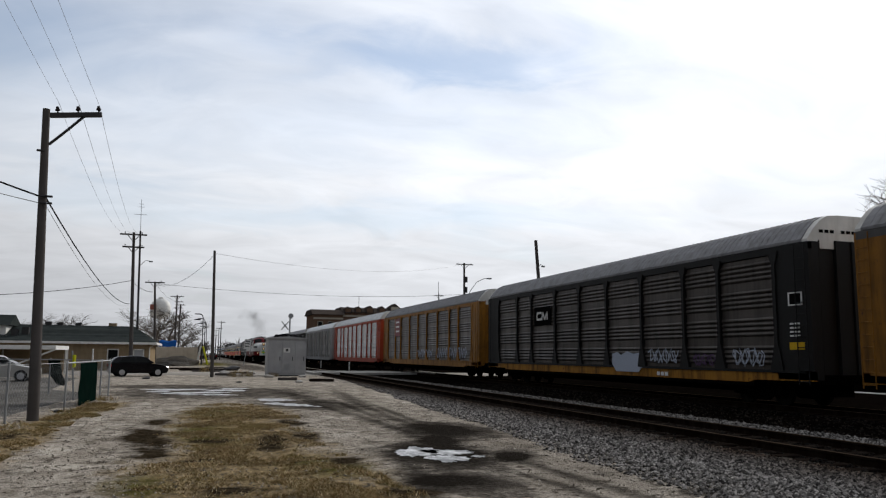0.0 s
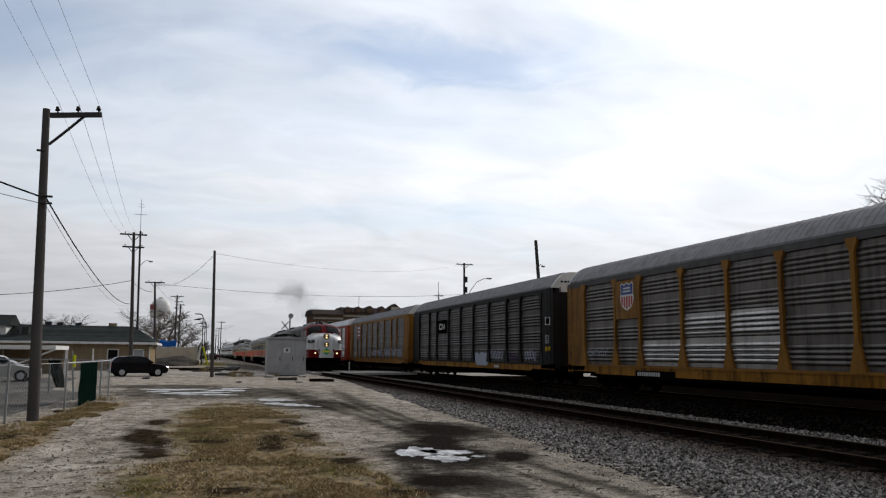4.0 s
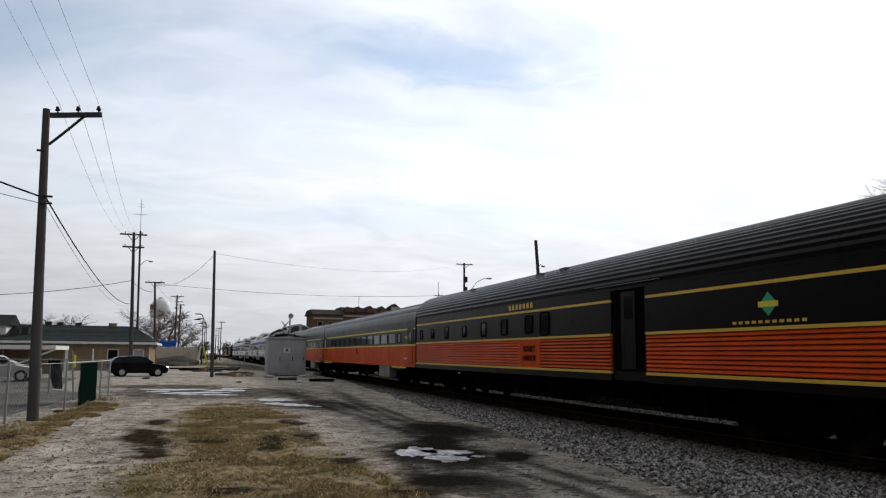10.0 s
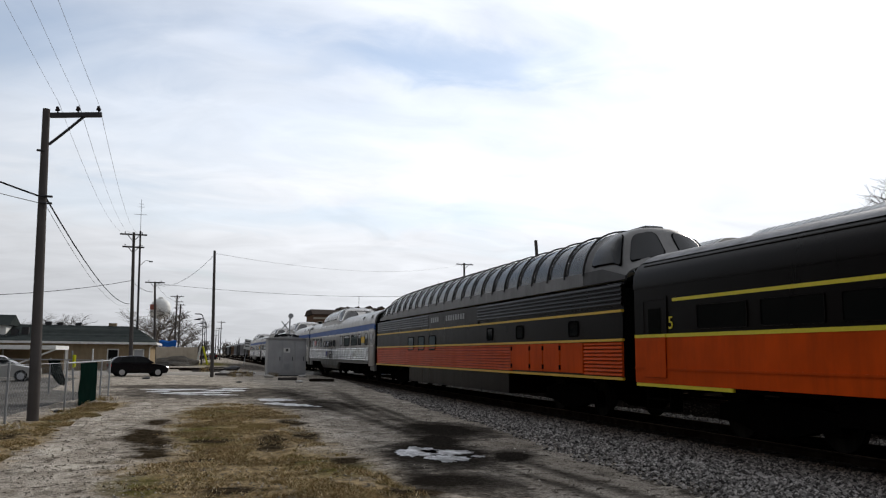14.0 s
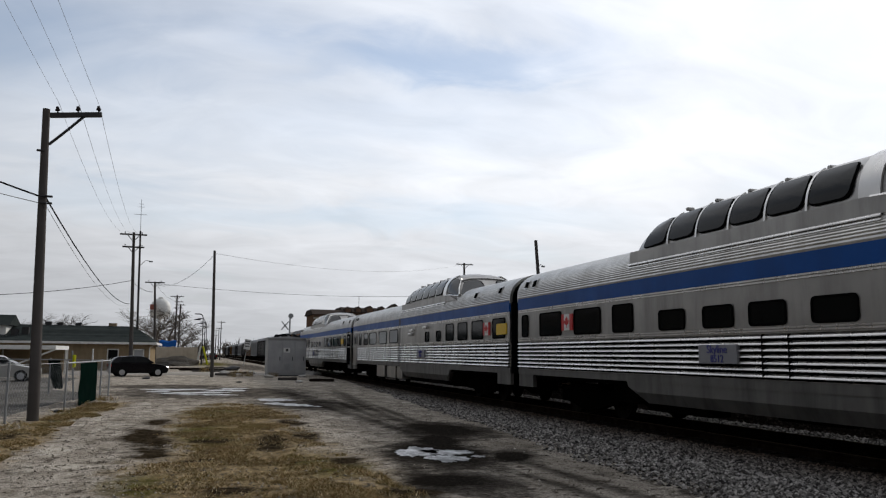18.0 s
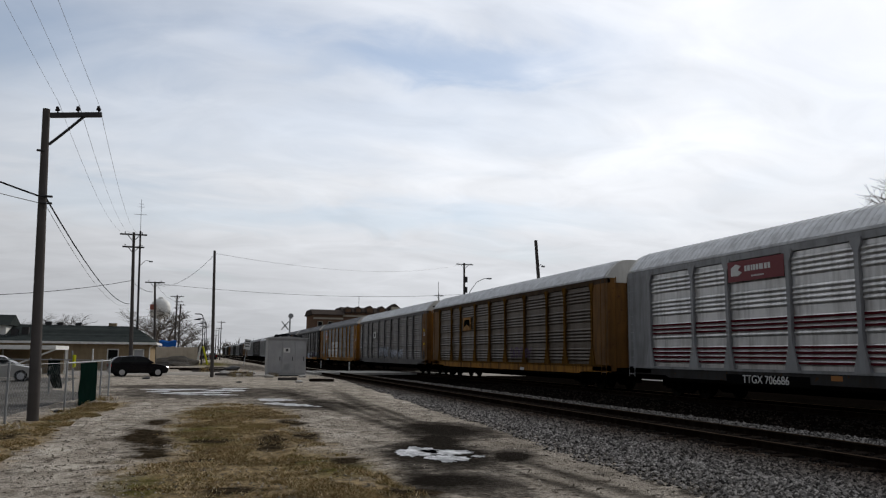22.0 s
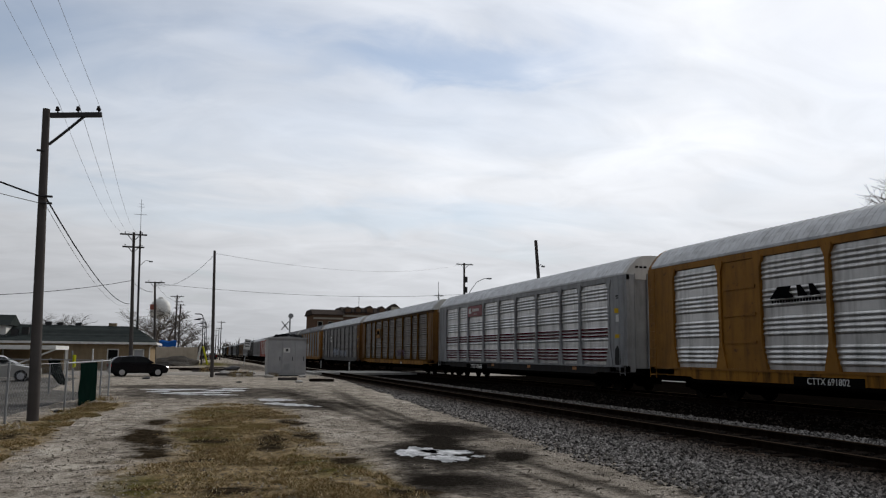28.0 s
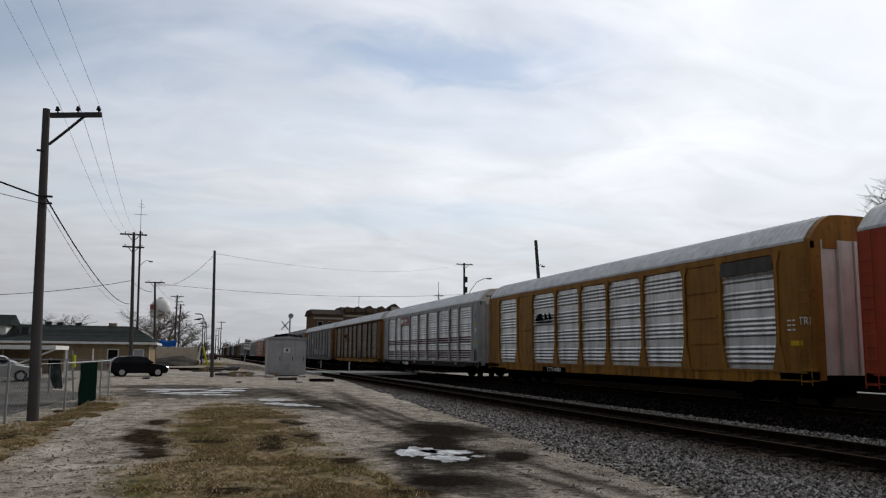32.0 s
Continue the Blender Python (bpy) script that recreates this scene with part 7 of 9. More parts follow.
def core(car, y0, y1, mat, w=1.46, z0=0.95, z1=3.1):
    bm = bmesh.new()
    bx(bm, -w, w, y0, y1, z0, z1)
    return part("body", bm, mat, car)


def sheet(car, name, mat, y0, y1, z0, z1, proud=0.04, label="", sides=(-1, 1)):
    for s in sides:
        bm = bmesh.new()
        a, b = sorted((s * 1.45, s * (1.46 + proud)))
        bx(bm, a, b, y0, y1, z0, z1)
        part(name, bm, mat, car, label)


def fluted(car, name, mat, y0, y1, z0, z1, count, proud=0.04, depth=0.035, label="", sides=(-1, 1), groove_shade=None, gap=0.28):
    """Half-round ribs over grooves along the car, one pressed sheet; groove shade painted dark."""
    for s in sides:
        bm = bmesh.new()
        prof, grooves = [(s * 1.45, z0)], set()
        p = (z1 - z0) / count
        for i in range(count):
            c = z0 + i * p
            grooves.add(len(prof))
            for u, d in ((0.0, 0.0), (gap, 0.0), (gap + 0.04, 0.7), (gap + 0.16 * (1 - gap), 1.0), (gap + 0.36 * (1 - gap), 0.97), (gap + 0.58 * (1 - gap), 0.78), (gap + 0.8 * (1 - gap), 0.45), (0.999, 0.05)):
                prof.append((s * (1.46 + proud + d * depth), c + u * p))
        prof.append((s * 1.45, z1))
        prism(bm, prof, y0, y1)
        if groove_shade:
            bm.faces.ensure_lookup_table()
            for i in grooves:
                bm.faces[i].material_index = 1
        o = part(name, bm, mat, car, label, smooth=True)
        if groove_shade:
            o.data.materials.append(groove_shade)


WIN = {}


def window(car, y, w, z0, z1, glass=None, frame_mat=None, proud=0.04, sides=(-1, 1), name="window", rim=0.032):
    glass, frame_mat = glass or PANE, frame_mat or RUBBER_SHADE
    key = (round(w, 2), z0, z1, glass.name, frame_mat.name, proud, rim)
    if key not in WIN:
        f = bmesh.new()
        a, b = -(1.46 + proud + 0.022), -1.44
        t, r = rim, min(0.09, rim * 3)
        # rounded frame from an outer and an inner loop
        def loop(h, z_lo, z_hi, rad):
            pts = []
            for cy, cz, a0 in ((h - rad, z_hi - rad, 0), (-h + rad, z_hi - rad, 90), (-h + rad, z_lo + rad, 180), (h - rad, z_lo + rad, 270)):
                for k in range(4):
                    an = radians(a0 + k * 30)
                    pts.append((cy + rad * math.cos(an), cz + rad * math.sin(an)))
            return pts
        o, i = loop(w / 2, z0, z1, r), loop(w / 2 - t, z0 + t, z1 - t, r * 0.7)
        ov, iv = [f.verts.new((a, yy, zz)) for yy, zz in o], [f.verts.new((a, yy, zz)) for yy, zz in i]
        ob_, ib = [f.verts.new((b, yy, zz)) for yy, zz in o], [f.verts.new((b, yy, zz)) for yy, zz in i]
        k = len(o)
        for j in range(k):
            q = (j + 1) % k
            f.faces.new((ov[j], ov[q], iv[q], iv[j]))
            f.faces.new((ov[j], ob_[j], ob_[q], ov[q]))
            f.faces.new((iv[j], iv[q], ib[q], ib[j]))
        g = bmesh.new()
        xprism(g, loop(w / 2 - t * 0.6, z0 + t * 0.6, z1 - t * 0.6, r * 0.7), -1.44, -(1.46 + proud + 0.006))
        WIN[key] = (mesh_of("window_frame", f, frame_mat), mesh_of("pane", g, glass))
    for s in sides:
        fr, pn = WIN[key]
        o = new(name, fr)
        o.parent = car
        o.matrix_basis = Matrix.Translation((0, y, 0)) @ (Matrix.Identity(4) if s < 0 else Matrix.Rotation(math.pi, 4, "Z"))
        p = new("pane", pn)
        p.parent = o


def train_end(car, y, mat, top=4.0, z0=0.95, diaphragm=True, w=1.44, zs=3.05):
    """End wall with a doorway and a rubber diaphragm; y is the car's end, its sign the way it faces."""
    e = 1 if y > 0 else -1
    bm = bmesh.new()
    prism(bm, body_prof(w, z0, zs, top - 0.03), *sorted((y - e * 0.06, y)))
    part("end_wall", bm, mat, car)
    if diaphragm:
        bm = bmesh.new()
        y0, y1 = sorted((y, y + e * 0.42))
        for a, b, c, d in ((-0.62, -0.46, 1.2, 3.35), (0.46, 0.62, 1.2, 3.35), (-0.62, 0.62, 3.35, 3.5), (-0.62, 0.62, 1.1, 1.2)):
            bx(bm, a, b, y0, y1, c, d)
        part("diaphragm", bm, RUBBER_SHADE, car)
    bm = bmesh.new()
    y0, y1 = sorted((y - e * 0.5, y + e * 0.5))
    bx(bm, -0.15, 0.15, y0, y1, 0.72, 0.98)
    part("coupler", bm, UNDER, car)


def box_part(car, name, mat, x0, x1, y0, y1, z0, z1, label=""):
    bm = bmesh.new()
    v = bx(bm, x0, x1, y0, y1, z0, z1)
    bmesh.ops.bevel(bm, geom=bm.edges[:], offset=0.02, segments=1, affect="EDGES")
    return part(name, bm, mat, car, label)


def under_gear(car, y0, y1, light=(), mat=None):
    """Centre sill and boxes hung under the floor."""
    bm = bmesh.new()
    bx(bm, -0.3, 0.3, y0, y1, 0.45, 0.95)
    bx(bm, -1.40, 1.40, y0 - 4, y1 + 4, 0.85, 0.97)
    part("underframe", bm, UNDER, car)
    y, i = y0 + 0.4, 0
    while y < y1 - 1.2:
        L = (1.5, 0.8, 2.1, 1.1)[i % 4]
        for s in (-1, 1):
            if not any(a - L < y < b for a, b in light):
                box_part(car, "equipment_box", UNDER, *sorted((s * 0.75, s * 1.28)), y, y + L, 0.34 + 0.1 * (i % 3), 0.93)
        y += L + 0.35 + 0.4 * (i % 2)
        i += 1
    for a, b in light:
        for s in (-1, 1):
            box_part(car, "equipment_box", mat or SKIRT, *sorted((s * 0.85, s * 1.44)), a, b, 0.36, 0.93, "dull metal equipment box under the floor")


def diamond(car, y, z, r, x=-1.56, side=-1):
    bm = bmesh.new()
    xprism(bm, [(y - r * 1.1, z), (y, z + r), (y + r * 1.1, z), (y, z - r)], x, x + 0.012)
    part("emblem", bm, GREEN, car, "green diamond emblem with a yellow bar")
    bm = bmesh.new()
    bx(bm, x - 0.008, x + 0.002, y - r * 1.2, y + r * 1.2, z - r * 0.24, z + r * 0.24)
    part("emblem_bar", bm, STRIPE, car)


def word_bars(car, x, y, z, widths, h, mat, name="lettering_bar"):
    """A word that is not spelled out: plain strokes, the first one furthest along +y."""
    for w in widths:
        bm = bmesh.new()
        bx(bm, x - 0.006, x + 0.01, y - w, y, z - h / 2, z + h / 2)
        y -= w * 1.7
        part(name, bm, mat, car)


# ---- the two locomotives ----
TIP = -9.90     # nose tip


def nose_shape(d):
    """Half width, roof height, where the sides begin to curve in; d metres behind the tip."""
    tab = ((0.0, 0.55, 2.62, 2.10), (0.06, 0.84, 2.80, 2.10), (0.16, 1.05, 2.95, 2.10), (0.34, 1.24, 3.06, 2.12), (0.58, 1.37, 3.13, 2.15), (0.95, 1.46, 3.19, 2.22),
           (1.40, 1.50, 3.25, 2.35), (1.65, 1.515, 3.50, 2.75), (1.90, 1.52, 3.73, 3.1), (2.15, 1.52, 3.92, 3.3), (2.40, 1.52, 4.02, 3.42), (2.75, 1.52, 4.07, 3.5), (3.35, 1.52, 4.10, 3.58), (4.05, 1.52, 4.11, 3.6))
    for a, b in zip(tab[:-1], tab[1:]):
        if d <= b[0]:
            u = (d - a[0]) / (b[0] - a[0])
            return tuple(a[i] + (b[i] - a[i]) * u for i in (1, 2, 3))
    return tab[-1][1:]


def nose_point(d, a, side=1, off=0.0):
    """a: 0 on the crown, 1 where the upright side begins."""
    w, top, zm = nose_shape(d)
    an = a * math.pi / 2
    ex = 2 / 2.6
    x = (w + off) * math.sin(an) ** ex
    z = zm + (top + off - zm) * math.cos(an) ** ex
    return Vector((side * x, TIP + d - (off if d < 2.25 else 0) * 0.6, z))


def cab_edge(d):
    """Height of the colour edge that runs below the cab windows and sweeps up in front of the windscreen."""
    if d < 1.36:
        return 99.0
    u = min(1.0, max(0.0, (1.72 - d) / 0.36))
    return 2.79 + 0.42 * u * u * (3 - 2 * u)


def edge_point(d, side):
    """The point of the nose at that edge."""
    best = min((nose_point(d, k / 200, side, 0.008) for k in range(201)), key=lambda q: abs(q.z - cab_edge(d)))
    if nose_shape(d)[2] > cab_edge(d):
        best = Vector((side * (nose_shape(d)[0] + 0.01), TIP + d, cab_edge(d)))
    return best


def loco_nose(car, upper, lower, cab, white_chin):
    ds = [0.0, 0.015, 0.03, 0.05, 0.07, 0.10, 0.14, 0.19, 0.24, 0.29, 0.34, 0.40, 0.46] + [0.5 + 0.05 * k for k in range(40)] + [2.57, 2.75, 3.05, 3.35, 3.65, 4.05]
    rings = []
    for d in ds:
        w, top, zm = nose_shape(d)
        half = [(w, 1.16), (w, 1.5), (w, 1.80), (w, 1.86)]
        if zm > 2.05:
            half += [(w, 1.86 + (zm - 1.86) * k / 20) for k in range(1, 20)]
        else:
            half += [(w, 1.86 + 0.16 * k / 20) for k in range(1, 20)]
        pts = [nose_point(d, 1 - i / 30) for i in range(31)]
        y = TIP + d
        right = [Vector((x, y, z)) for x, z in half] + pts
        left = [Vector((-p.x, p.y, p.z)) for p in reversed(right[:-1])]
        rings.append(right + left)
    bm = bmesh.new()
    loft(bm, rings, close=True)
    me = mesh_of("nose", bm, upper, True)
    for m in (lower, cab):
        me.materials.append(m)
    for p in me.polygons:
        c = p.center
        d = c.y - TIP
        if c.z < 1.86 and not (white_chin and abs(c.x) < 0.56 and d < 0.05):
            p.material_index = 1
        elif c.z > cab_edge(d):
            p.material_index = 2
    ob = new("nose", me)
    ob.parent = car
    return ob


def patch(car, name, mat, d0, d1, a0, a1, side, off=0.012, nd=6, na=6):
    bm = bmesh.new()
    grid = [[bm.verts.new(nose_point(d0 + (d1 - d0) * i / nd, a0 + (a1 - a0) * j / na, side, off)) for j in range(na + 1)] for i in range(nd + 1)]
    for i in range(nd):
        for j in range(na):
            bm.faces.new((grid[i][j], grid[i][j + 1], grid[i + 1][j + 1], grid[i + 1][j]))
    thicken(bm, 0.02)
    return part(name, bm, mat, car, smooth=True)


def handrail(car, name, pts, r=0.018, mat=None):
    bm = bmesh.new()
    tube(bm, pts, r, 6)
    return part(name, bm, mat or CHROME, car)


def locomotive(label, upper, lower, cab, line, roof, number, facing, white_chin=True, striped_cab=True):
    car = thing("diesel_locomotive", pose(0, 0, 0), label, "locomotive", "passenger train cars")
    Y0, Y1 = -6.3, 10.55
    core(car, Y0, Y1, LOCO_BLACK, 1.47, 0.98, 3.6)
    loco_nose(car, upper, lower, cab, white_chin)
    sheet(car, "lower_side", lower, Y0, Y1, 1.15, 1.83, 0.05)
    sheet(car, "stripe", line, -8.7, Y1, 1.835, 1.89, 0.066)
    for s in (-1, 1):
        bm = bmesh.new()
        xprism(bm, [(-3.85, 1.16), (-3.45, 0.95), (3.5, 0.95), (3.9, 1.16)], *sorted((s * 1.45, s * 1.508)))
        part("valance", bm, lower, car)
    sheet(car, "upper_side", upper, Y0, Y1, 1.885, 2.77, 0.05)
    sheet(car, "stripe", line, -8.25 if striped_cab else Y0, Y1, 2.765, 2.81, 0.066)
    sheet(car, "belt_rail", cab, Y0, Y1, 2.81, 2.90, 0.05)
    # grille band: pressed panels with dark screens let in between them
    spans = ((-6.0, -4.05, 0), (-4.0, -2.62, 1), (-2.57, -0.62, 0), (-0.57, 0.18, 1), (0.23, 1.05, 0), (1.1, 1.9, 1), (1.95, 3.3, 0), (3.35, 3.8, 1), (3.85, 4.45, 0), (4.5, 4.95, 1), (5.0, 7.6, 0), (7.65, 8.3, 1), (8.35, 10.35, 0))
    for y, y1, screen in spans:
        if screen and (white_chin or y1 - y < 0.5):
            sheet(car, "air_screen", SCREENDARK, y, y1, 2.92, 3.67, 0.012)
            for s in (-1, 1):
                for k in range(9):
                    box_part(car, "slat", GRILLE, *sorted((s * 1.465, s * 1.488)), y + 0.02, y1 - 0.02, 2.95 + 0.08 * k, 2.975 + 0.08 * k)
        else:
            sheet(car, "grille_panel", GRILLE, y, y1, 2.89, 3.68, 0.035)
    for z in (3.02, 3.22, 3.44, 3.66):
        sheet(car, "trim_line", DULL_TRIM, -6.2, 10.35, z, z + 0.024, 0.075)
    roof_part(car, roof, -6.3, 10.55, 1.53, 3.62, 4.11, 16)
    bm = bmesh.new()
    prism(bm, body_prof(1.49, 0.98, 3.6, 4.08), 10.5, 10.6)
    part("rear_wall", bm, lower if white_chin else LOCO_BLACK, car)
    # portholes
    for py in (7.6, 1.75, -1.5, -4.85) if white_chin else ():
        for s in (-1, 1):
            bm = bmesh.new()
            cyl(bm, (s * 1.50, 0, 0), (s * 1.53, 0, 0), 0.285, 0.272, 20)
            o = part("porthole", bm, GRILLE, car)
            o.location = (0, py, 2.45)
            bm = bmesh.new()
            cyl(bm, (s * 1.52, 0, 0), (s * 1.538, 0, 0), 0.262, 0.262, 20)
            part("pane", bm, PANE, o)
    # side doors with handrails and steps
    for s in (-1, 1):
        for dy, dw, z1 in ((0.2, 0.62, 2.74), (-6.95, 0.62, 3.45)):
            bm = bmesh.new()
            a, b = sorted((s * 1.50, s * 1.527))
            bx(bm, a, b, dy - dw / 2, dy + dw / 2, 1.3, z1)
            a2, b2 = sorted((s * 1.527, s * 1.54))
            for c0, c1, e0, e1 in ((-dw / 2, -dw / 2 + 0.05, 1.3, z1), (dw / 2 - 0.05, dw / 2, 1.3, z1), (-dw / 2, dw / 2, z1 - 0.05, z1), (-dw / 2, dw / 2, 1.3, 1.35)):
                bx(bm, a2, b2, dy + c0, dy + c1, e0, e1)
            door = part("door", bm, upper if dy > -5 else cab, car)
            if dy < -5:
                bm = bmesh.new()
                bx(bm, *sorted((s * 1.525, s * 1.546)), dy - 0.17, dy + 0.17, z1 - 0.62, z1 - 0.12)
                part("pane", bm, PANE, door)
                bm = bmesh.new()
                bx(bm, *sorted((s * 1.525, s * 1.544)), dy - dw / 2 - 0.004, dy + dw / 2 + 0.004, 1.89, 2.765)
                part("door_middle", bm, upper, door)
                bm = bmesh.new()
                bx(bm, *sorted((s * 1.525, s * 1.544)), dy - dw / 2 - 0.004, dy + dw / 2 + 0.004, 1.28, 1.89)
                part("step_recess", bm, LOCO_BLACK, door)
            for k in (-1, 1):
                yy = dy + k * (dw / 2 + 0.1)
                handrail(car, "handrail", [(s * 1.52, yy, 1.3), (s * 1.62, yy, 1.32), (s * 1.62, yy, z1 - 0.1), (s * 1.52, yy, z1 - 0.08)], 0.018, CHROME if white_chin else GUNMETAL)
            for z in (0.35, 0.66, 1.0, 1.25):
                box_part(car, "step", CHROME if white_chin and dy < -5 else LOCO_BLACK, *sorted((s * 1.42, s * 1.56)), dy - 0.22, dy + 0.22, z, z + 0.04)
            for k in (-1, 1):
                handrail(car, "step_rail", [(s * 1.54, dy + k * 0.24, 0.3), (s * 1.54, dy + k * 0.24, 1.28)], 0.02, LOCO_BLACK)
        bm = bmesh.new()
        bx(bm, *sorted((s * 1.49, s * 1.532)), -8.20, -6.3, 2.81, 3.0)
        part("cab_side", bm, cab, car)
        # cab side window with an open sash
        bm = bmesh.new()
        a, b = sorted((s * 1.50, s * 1.53))
        bx(bm, a, b, -8.05, -7.32, 2.86, 3.42)
        cw = part("cab_window", bm, PANE, car)
        bm = bmesh.new()
        for c0, c1, e0, e1 in ((-8.1, -7.27, 2.82, 2.87), (-8.1, -7.27, 3.41, 3.46), (-8.1, -8.04, 2.82, 3.46), (-7.33, -7.27, 2.82, 3.46), (-7.70, -7.65, 2.82, 3.46)):
            bx(bm, *sorted((s * 1.50, s * 1.55)), c0, c1, e0, e1)
        part("window_frame", bm, CHROME if white_chin else GUNMETAL, cw)
        if not striped_cab:
            handrail(car, "pinstripe", [(s * (nose_shape(d)[0] + 0.012), TIP + d - 0.012, 1.865) for d in (1.3, 0.95, 0.58, 0.34, 0.16)], 0.024, line)
        else:
            line_pts = [(s * (nose_shape(d)[0] + 0.012), TIP + d - 0.012, 1.865) for d in (0.95, 0.58, 0.34, 0.16, 0.09)]
            line_pts += [(s * 0.72, TIP + 0.02, 1.80), (s * 0.635, TIP + 0.0, 1.62), (s * 0.59, TIP - 0.012, 1.38), (s * 0.57, TIP - 0.012, 1.18)]
            handrail(car, "pinstripe", line_pts, 0.02, line)
            sweep = [edge_point(d, s) for d in (2.2, 1.95, 1.75, 1.68, 1.62, 1.56, 1.50, 1.45, 1.40)]
            sweep += [nose_point(1.37, a, s, 0.008) for a in (0.40, 0.28, 0.14, 0.0)]
            handrail(car, "pinstripe", sweep, 0.02, line)
        # windscreens
        patch(car, "windscreen", PANE, 1.54, 2.10, 0.07, 0.60, s)
        patch(car, "windscreen_frame", RUBBER_SHADE, 1.51, 2.13, 0.055, 0.62, s, 0.004)
        handrail(car, "wiper", [nose_point(1.55, 0.25, s, 0.03), nose_point(1.95, 0.34, s, 0.03)], 0.012, RUBBER_SHADE)
        handrail(car, "grab_iron", [nose_point(1.37, 0.25, s, 0.02), nose_point(1.39, 0.27, s, 0.09), nose_point(1.43, 0.45, s, 0.09), nose_point(1.45, 0.47, s, 0.02)])
        for z in (2.55, 2.15, 1.55, 1.25):
            y = -8.95
            w = nose_shape(0.95)[0] if z < 2.2 else nose_shape(0.95)[0] - 0.05
            handrail(car, "grab_iron", [(s * w, y, z), (s * (w + 0.07), y, z), (s * (w + 0.07), y + 0.45, z), (s * w, y + 0.45, z)], 0.016, CHROME if white_chin else GUNMETAL)
        # number board on the corner of the nose
        bm = bmesh.new()
        pts = []
        for k in range(20):
            an = 2 * math.pi * k / 20
            pts.append((0.39 * math.copysign(abs(math.cos(an)) ** 0.5, math.cos(an)), 0.15 * math.copysign(abs(math.sin(an)) ** 0.7, math.sin(an))))
        front = [bm.verts.new((s * px, -0.05, pz)) for px, pz in pts]
        back = [bm.verts.new((s * px, 0.25, pz)) for px, pz in pts]
        for k in range(20):
            bm.faces.new((front[k], front[(k + 1) % 20], back[(k + 1) % 20], back[k]))
        bm.faces.new(front)
        nb = part("number_board", bm, DARKMETAL, car)
        turn = Matrix.Translation(nose_point(0.47, 0.80, s, 0.0)) @ Matrix.Rotation(s * radians(60), 4, "Z")
        nb.matrix_basis = turn
        letters(" ".join(number), 0.24, STRIPE_WHITE, nb, Matrix.Translation((0, -0.054, 0)) @ Matrix.Rotation(radians(90), 4, "X"), "road_number")
        # buffer beam lamp
        bm = bmesh.new()
        cyl(bm, (0, 0.1, 0), (0, -0.05, 0), 0.12, 0.12, 14)
        ml = part("marker_lamp", bm, cab, car)
        ml.location = (s * 0.92, TIP + 0.13, 1.55)
        bm = bmesh.new()
        cyl(bm, (0, -0.05, 0), (0, -0.065, 0), 0.07, 0.07, 14)
        part("lamp_lens", bm, HEADLAMP if facing else LENS, ml)
    # headlights
    for z, dd, r in ((2.96, -0.02, 0.25), (2.27, -0.04, 0.22)):
        bm = bmesh.new()
        cyl(bm, (0, 0.45, 0), (0, -0.10, 0), r, r, 20)
        h = part("headlight", bm, LOCO_BLACK, car)
        h.location = (0, TIP + 0.05 + dd + (0.10 if z > 2.5 else 0), z)
        bm = bmesh.new()
        cyl(bm, (0, -0.10, 0), (0, -0.112, 0), r * 0.84, r * 0.80, 20)
        part("lamp_lens", bm, LENS if facing else PANE, h)
        for k in (-1, 1):
            bm = bmesh.new()
            cyl(bm, (0, -0.11, k * r * 0.38), (0, -0.122, k * r * 0.38), r * 0.27, r * 0.24, 12)
            if facing:
                part("bulb", bm, HEADLAMP, h)
    # nose door, emblem, coupler, pilot
    bm = bmesh.new()
    bx(bm, -0.34, 0.34, TIP - 0.04, TIP + 0.01, 1.25, 2.42)
    bx(bm, -0.30, 0.30, TIP - 0.05, TIP - 0.04, 1.30, 2.38)
    part("nose_door", bm, upper, car)
    for s in (-1, 1):
        handrail(car, "door_rail", [(s * 0.42, TIP, 1.75), (s * 0.42, TIP - 0.07, 1.77), (s * 0.42, TIP - 0.07, 2.25), (s * 0.42, TIP, 2.27)])
    if facing:
        bm = bmesh.new()
        loft(bm, [[Vector((x, y, z)) for x, z in ((-0.34, 1.68), (0, 2.0), (0.34, 1.68), (0, 1.36))] for y in (TIP - 0.045, TIP - 0.075)])
        part("emblem", bm, GREEN, car, "green diamond emblem with a yellow bar")
        bm = bmesh.new()
        bx(bm, -0.36, 0.36, TIP - 0.095, TIP - 0.07, 1.61, 1.75)
        part("emblem_bar", bm, STRIPE, car)
    bm = bmesh.new()
    rings = []
    for z, w, y in ((1.18, 1.40, TIP + 0.2), (0.62, 1.35, TIP + 0.08), (0.14, 1.15, TIP - 0.1)):
        rings.append([Vector((x, y + 0.55 * (abs(x) / 1.4) ** 2, z)) for x in [w * (k / 6 - 1) for k in range(13)]] +
                     [Vector((x, y + 0.12 + 0.55 * (abs(x) / 1.4) ** 2, z)) for x in [w * (1 - k / 6) for k in range(13)]])
    loft(bm, rings)
    part("pilot", bm, UNDER, car)
    bm = bmesh.new()
    bx(bm, -0.16, 0.16, TIP - 0.35, TIP + 0.25, 0.72, 1.0)
    part("coupler", bm, UNDER, car)
    bm = bmesh.new()
    bx(bm, -0.16, 0.16, 10.4, 11.0, 0.72, 1.0)
    part("coupler", bm, UNDER, car)
